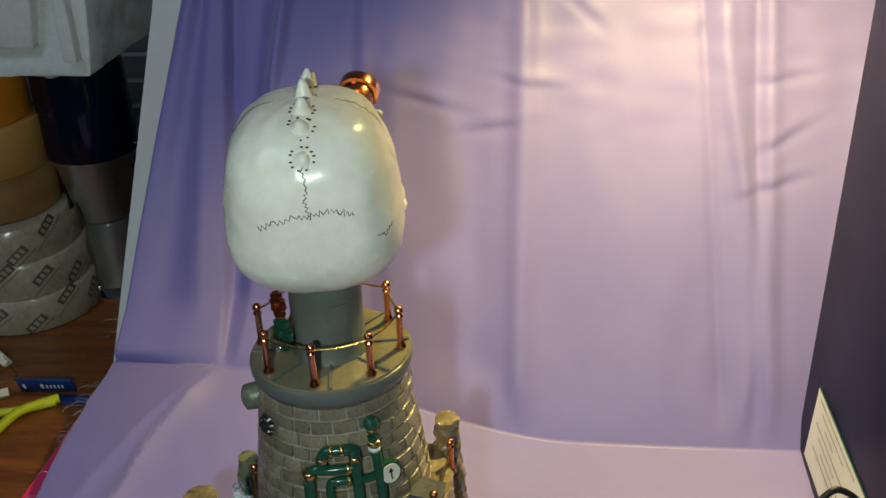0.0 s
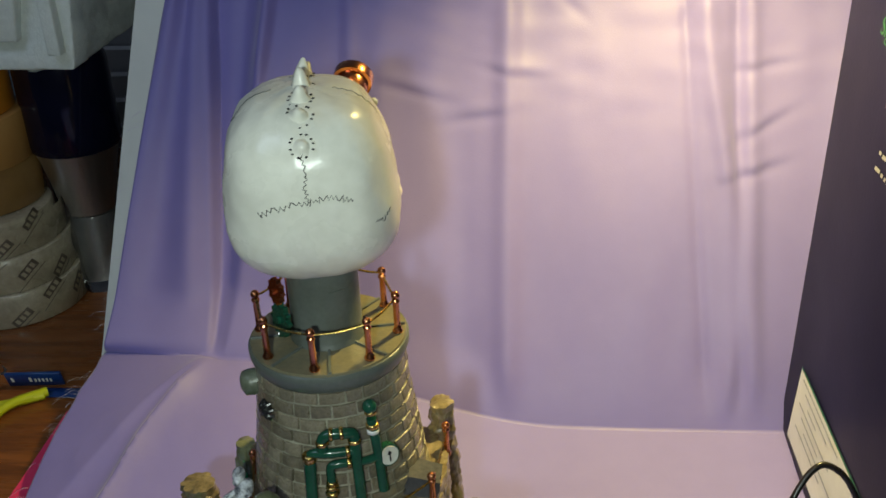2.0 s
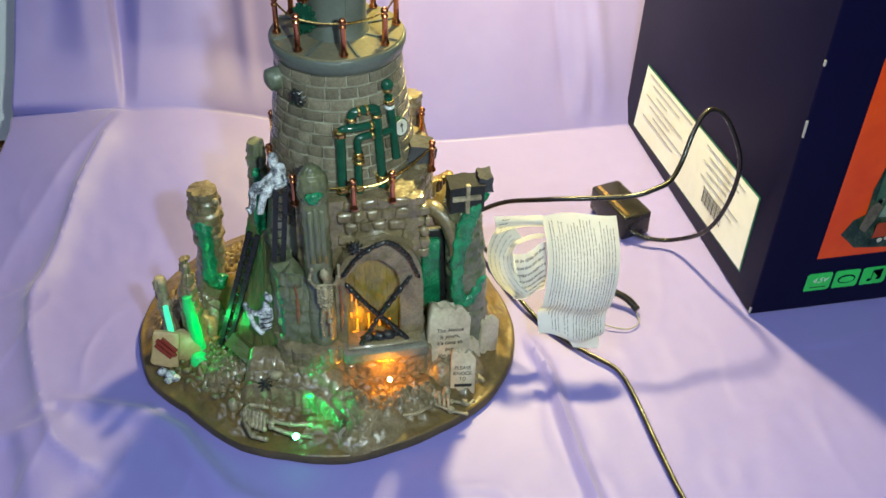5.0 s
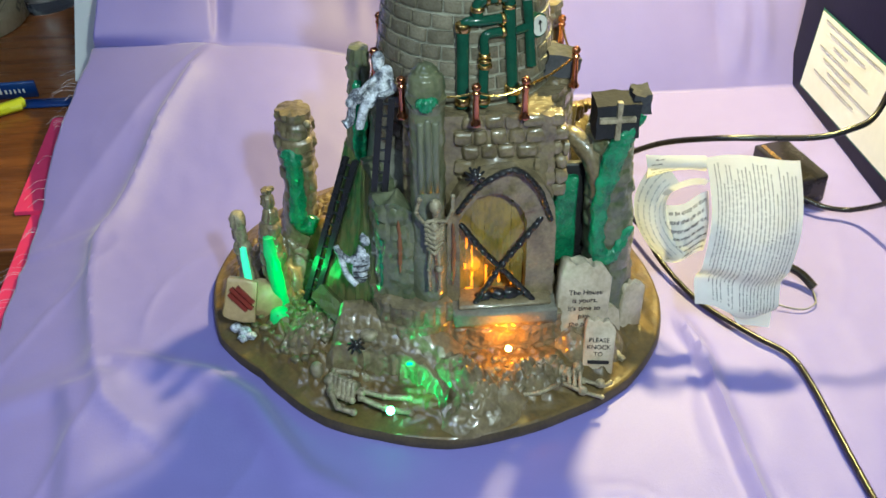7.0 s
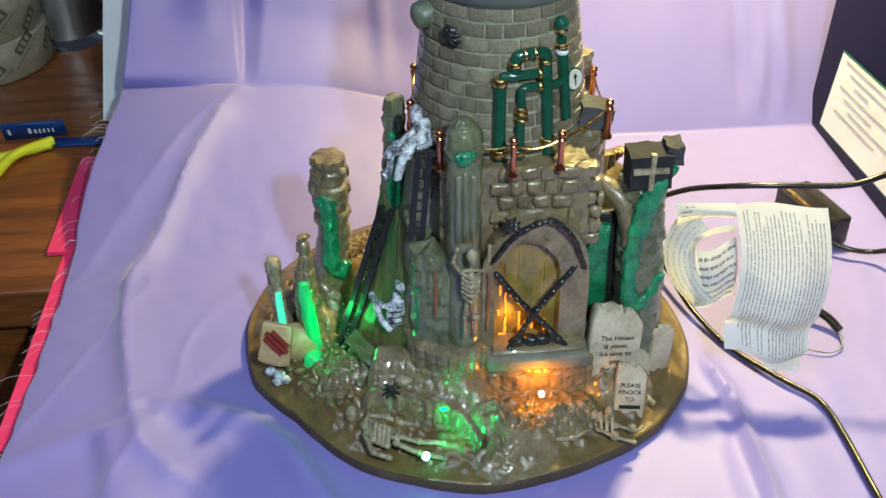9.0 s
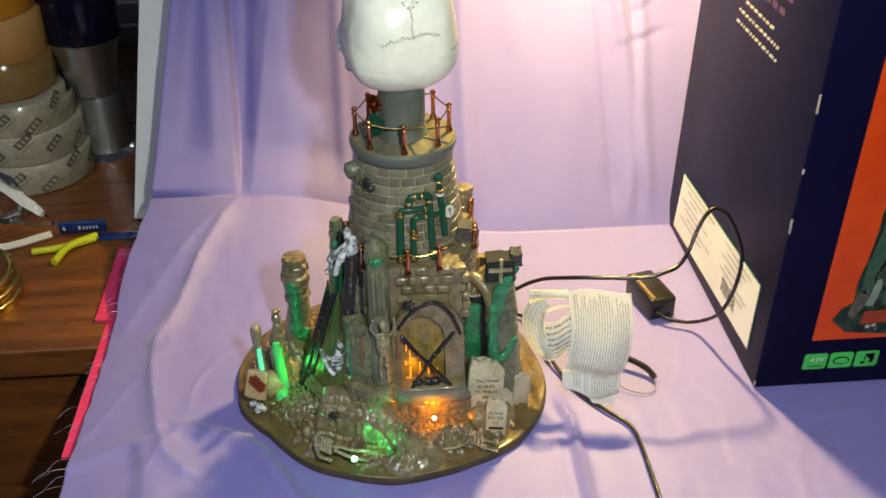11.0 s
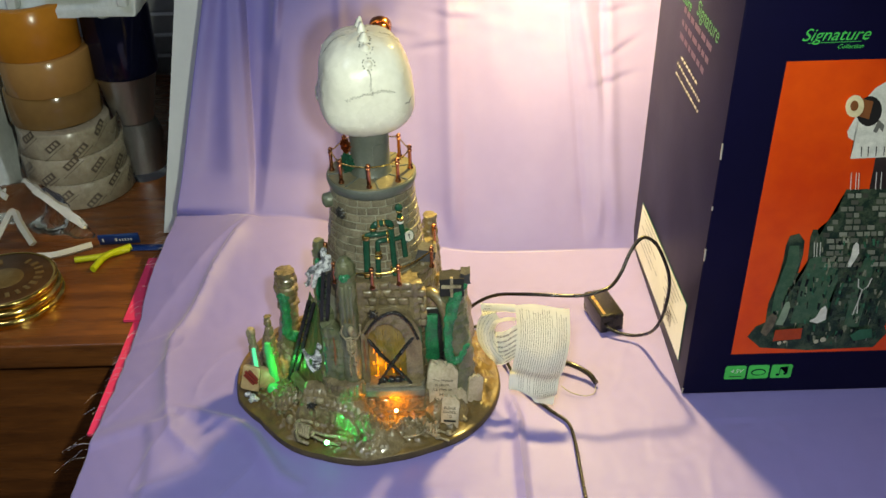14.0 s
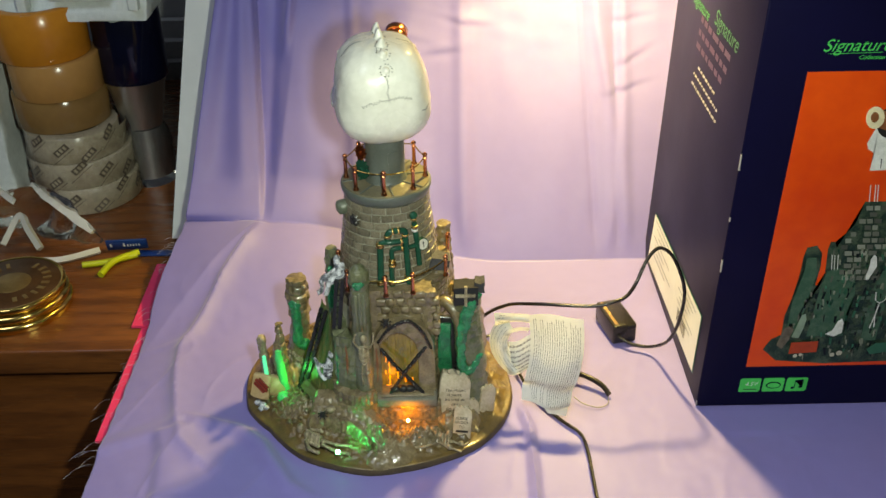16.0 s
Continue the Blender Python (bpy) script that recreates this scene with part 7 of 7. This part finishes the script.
def tin():
    t = thing("gold_tin", (-0.398, 0.786, -0.004), "round gold tin with stepped rims and an embossed brown lid", "tin")
    c = (-0.398, 0.786, 0)
    bm = bmesh.new(); lathe(bm, [(0.050, -0.004), (0.0595, -0.003), (0.0602, 0.002), (0.0588, 0.0058), (0.0560, 0.0066), (0.0560, 0.0078), (0.0578, 0.0086), (0.0585, 0.012), (0.0570, 0.0160), (0.0540, 0.0168), (0.0538, 0.0180), (0.0555, 0.0188), (0.0560, 0.0245), (0.0545, 0.0262), (0.0525, 0.0262), (0.0515, 0.0252), (0.01, 0.0252)], c, 72)
    b = part("body", bm, mat("bright_gold_tin", (0.80, 0.55, 0.17), 0.16, 1.0, (0.72, 0.48, 0.14), 40.0, 0.08), t, "bright gold stepped rim")
    lidm = mat("brown_gold_lid", (0.16, 0.075, 0.03), 0.35, 0.5, (0.11, 0.05, 0.02), 60.0, 0.2)
    bm = bmesh.new(); lathe(bm, [(0.0510, 0.0253), (0.0505, 0.0260), (0.001, 0.0261)], c, 64)
    l = part("lid", bm, lidm, t, "brown embossed lid")
    bm = bmesh.new(); lathe(bm, [(0.0205, 0.0261), (0.0195, 0.0268), (0.001, 0.0268)], c, 48)
    part("medallion", bm, mat("gold_medallion", (0.52, 0.34, 0.13), 0.35, 0.8, (0.36, 0.22, 0.08), 90.0, 0.5, 500.0), l)
    for k in range(22):
        if k in (5, 6, 16, 17):
            continue
        a = 2 * math.pi * k / 22
        bm = bmesh.new()
        block(bm, -0.0020 - 0.0008 * (k % 3 == 0), -0.0045, 0, 0.0020, 0.0045, 0.0006, Matrix.Translation((c[0] + 0.037 * math.cos(a), c[1] + 0.037 * math.sin(a), 0.0261)) @ pose(0, 0, 0, 0, 0, math.degrees(a) + 90))
        part("embossed_bar", bm, mat("gold_medallion", (0.5, 0.3, 0.1)), l)


tin()


def small_things():
    white = mat("white_plastic", (0.66, 0.63, 0.54), 0.35, 0, (0.58, 0.55, 0.47), 30.0)
    for pts in (((-0.440, 0.990, 0.040), (-0.405, 0.955, 0.030), (-0.352, 0.925, 0.008)), ((-0.500, 1.010, 0.030), (-0.475, 0.985, 0.030), (-0.455, 0.965, 0.030)),
                ((-0.455, 0.905, 0.004), (-0.448, 0.920, 0.016), (-0.436, 0.930, 0.030), (-0.424, 0.915, 0.018), (-0.408, 0.898, 0.002)), ((-0.396, 0.872, 0.0005), (-0.372, 0.874, 0.001), (-0.336, 0.893, 0.0015))):
        bm = bmesh.new()
        tube(bm, smooth_path(pts, 6), 0.0048, 4)
        for v in bm.verts:
            v.co.z = max(v.co.z, -0.0035)
        solid("plastic_strip", bm, white, "bent off-white plastic strip lying by the tape rolls", "plastic strip", group="plastic strips on the desk")
    bm = bmesh.new()
    lime = mat("lime_plastic", (0.55, 0.60, 0.03), 0.4, 0, (0.45, 0.50, 0.03), 30.0)
    for pts, r in ((((-0.348, 0.862, 0.0), (-0.318, 0.868, 0.0005), (-0.289, 0.882, 0.001)), 0.0038), (((-0.321, 0.840, 0.0), (-0.312, 0.866, 0.002), (-0.288, 0.886, 0.002)), 0.0042)):
        tube(bm, smooth_path(pts, 6), r, 6)
    for v in bm.verts:
        v.co.z = max(v.co.z, -0.0036)
    solid("lime_clip", bm, lime, "lime green plastic clip lying on the desk", "clip")
    p = thing("blue_packet", (-0.305, 0.905, -0.003), "small blue packet with white lettering", "packet")
    blue = mat("blue_packet_card", (0.006, 0.045, 0.20), 0.3, 0, (0.005, 0.035, 0.16), 20.0)
    M = Matrix.Translation((-0.305, 0.901, -0.0032)) @ pose(0, 0, 0, 18, 0, 4)
    bm = bmesh.new(); block(bm, -0.024, 0, 0, 0.024, 0.003, 0.016, M); bevel(bm, 0.0006, 1)
    part("card", bm, blue, p)
    for k, (x, w) in enumerate(((-0.003, 0.0022), (0.0012, 0.0016), (0.0045, 0.0014), (0.0078, 0.0016), (0.0112, 0.0014), (0.0145, 0.0014), (-0.0185, 0.002))):
        bm = bmesh.new(); block(bm, x - w / 2, -0.0004, 0.006, x + w / 2, -0.0001, 0.0115 - (0 if k in (0, 6) else 0.0015), M)
        part("white_bar", bm, PAPER, p, "white printed bar")
    bm = bmesh.new(); block(bm, -0.295, 0.884, -0.0035, -0.235, 0.896, -0.001); bevel(bm, 0.0008, 1)
    solid("blue_strip", bm, blue, "flat blue strip lying beside the packet", "strip")
    bm = bmesh.new()
    tube(bm, smooth_path(((-0.49, 0.985, 0.0), (-0.44, 0.968, 0.020), (-0.385, 0.925, 0.024), (-0.340, 0.915, 0.002)), 8), [0.012, 0.02, 0.022, 0.024, 0.026, 0.026, 0.027, 0.027] + [0.026] * 8 + [0.024, 0.02, 0.018, 0.016, 0.013, 0.01, 0.008, 0.006, 0.004], 14)
    roughen(bm, 0.006, 60); roughen(bm, 0.002, 220)
    for v in bm.verts:
        v.co.z = max(v.co.z, -0.0036)
    ob = solid("plastic_bag", bm, FILM, "clear crumpled plastic bag lying before the tape rolls", "plastic bag")
    ob.visible_shadow = False


small_things()


# ---- stone facing of the keep ----
def facing():
    rnd = random.Random(21)
    for k in range(6):
        z = 0.104 + k * 0.0078
        x = 0.0140 + (0.004 if k % 2 else 0.0)
        while x < 0.066:
            w = rnd.uniform(0.0075, 0.0115)
            inside = ((x + w / 2 - 0.0365) / 0.0285) ** 2 + ((z + 0.004 - 0.092) / 0.0365) ** 2 < 1
            if not inside:
                bm = bmesh.new()
                block(bm, x, 0.5653 + rnd.uniform(-0.0004, 0.0004), z, min(x + w, 0.069) - 0.0007, 0.573, z + 0.0071)
                bevel(bm, 0.0022, 2); roughen(bm, 0.0010, 260, seed=x * 40 + k)
                part("block", bm, STONE, LH)
            x += w
    for k in range(15):
        z = 0.020 + k * 0.0085
        a0 = -50 + 5 * (k % 2)
        while a0 < 6:
            a = radians(a0)
            r = 0.0525 + 0.010 * (1 - z / 0.15) ** 2
            bm = bmesh.new()
            block(bm, -0.002, -0.0044, 0, 0.002, 0.0044, 0.0074)
            bevel(bm, 0.0014, 2); roughen(bm, 0.0008, 260, seed=a0 + k)
            bmesh.ops.transform(bm, verts=bm.verts[:], matrix=Matrix.Translation((TX + r * math.cos(a), TY + r * math.sin(a), z)) @ pose(0, 0, 0, 0, 0, a0))
            part("block", bm, STONE, LH)
            a0 += 10.5


facing()


# ---- bricks, last ----
def bricks():
    rnd = random.Random(11)
    cache = {}
    rows, z = [], 0.1225
    while z < 0.2155:
        rows.append(z)
        z += 0.0071
    for k, z0 in enumerate(rows):
        zc = z0 + 0.0031
        r = tower_radius(zc)
        cuts_at, a = [], rnd.uniform(0, 0.3)
        first = a
        while a < first + 2 * math.pi - 0.10:
            cuts_at.append(a)
            a += rnd.uniform(0.0082, 0.0140) / r
        cuts_at.append(first + 2 * math.pi)
        for i, (a0, a1) in enumerate(zip(cuts_at, cuts_at[1:])):
            a = (a0 + a1) / 2
            deg = math.degrees(math.atan2(math.sin(a), math.cos(a)))
            if 35 < deg < 150 or z0 < 0.14 and deg > 0:
                continue
            key = (k, i)
            if key not in cache:
                bm = bmesh.new()
                w = (a1 - a0) / 2 - 0.0006 / r
                h = 0.00265 + rnd.uniform(-0.0002, 0.00025)
                fr, bk = [], []
                for j in range(4):
                    q = -w + 2 * w * j / 3
                    fr.append([bm.verts.new((tower_radius(zc + s * h) * math.cos(q) + 0.0003 + 0.0006 * noise.noise((q * 60 + i * 3.7, s * 3, k * 1.3)), tower_radius(zc + s * h) * math.sin(q), s * h + 0.0006 * noise.noise((a * 5 + q * 5, k * 0.7, 1.0)) + 0.00035 * noise.noise((q * 70, i * 1.7, k * 3 + s)))) for s in (-1, 1)])
                    bk.append([bm.verts.new(((tower_radius(zc) - 0.002) * math.cos(q * 1.1), (tower_radius(zc) - 0.002) * math.sin(q * 1.12), s * h * 1.15)) for s in (-1, 1)])
                for j in range(3):
                    bm.faces.new((fr[j][0], fr[j + 1][0], fr[j + 1][1], fr[j][1]))
                    bm.faces.new((bk[j][1], bk[j + 1][1], fr[j + 1][1], fr[j][1]))
                    bm.faces.new((bk[j][0], bk[j + 1][0], fr[j + 1][0], fr[j][0]))
                bm.faces.new((fr[0][0], fr[0][1], bk[0][1], bk[0][0]))
                bm.faces.new((fr[3][0], fr[3][1], bk[3][1], bk[3][0]))
                cache[key] = finish("brick", bm, BRICK)
            ob = new("brick", cache[key])
            ob.parent = TOWER
            ob.matrix_basis = Matrix.Translation(Vector((TX, TY, zc)) - LH.location) @ pose(0, 0, 0, 0, 0, math.degrees(a))


bricks()
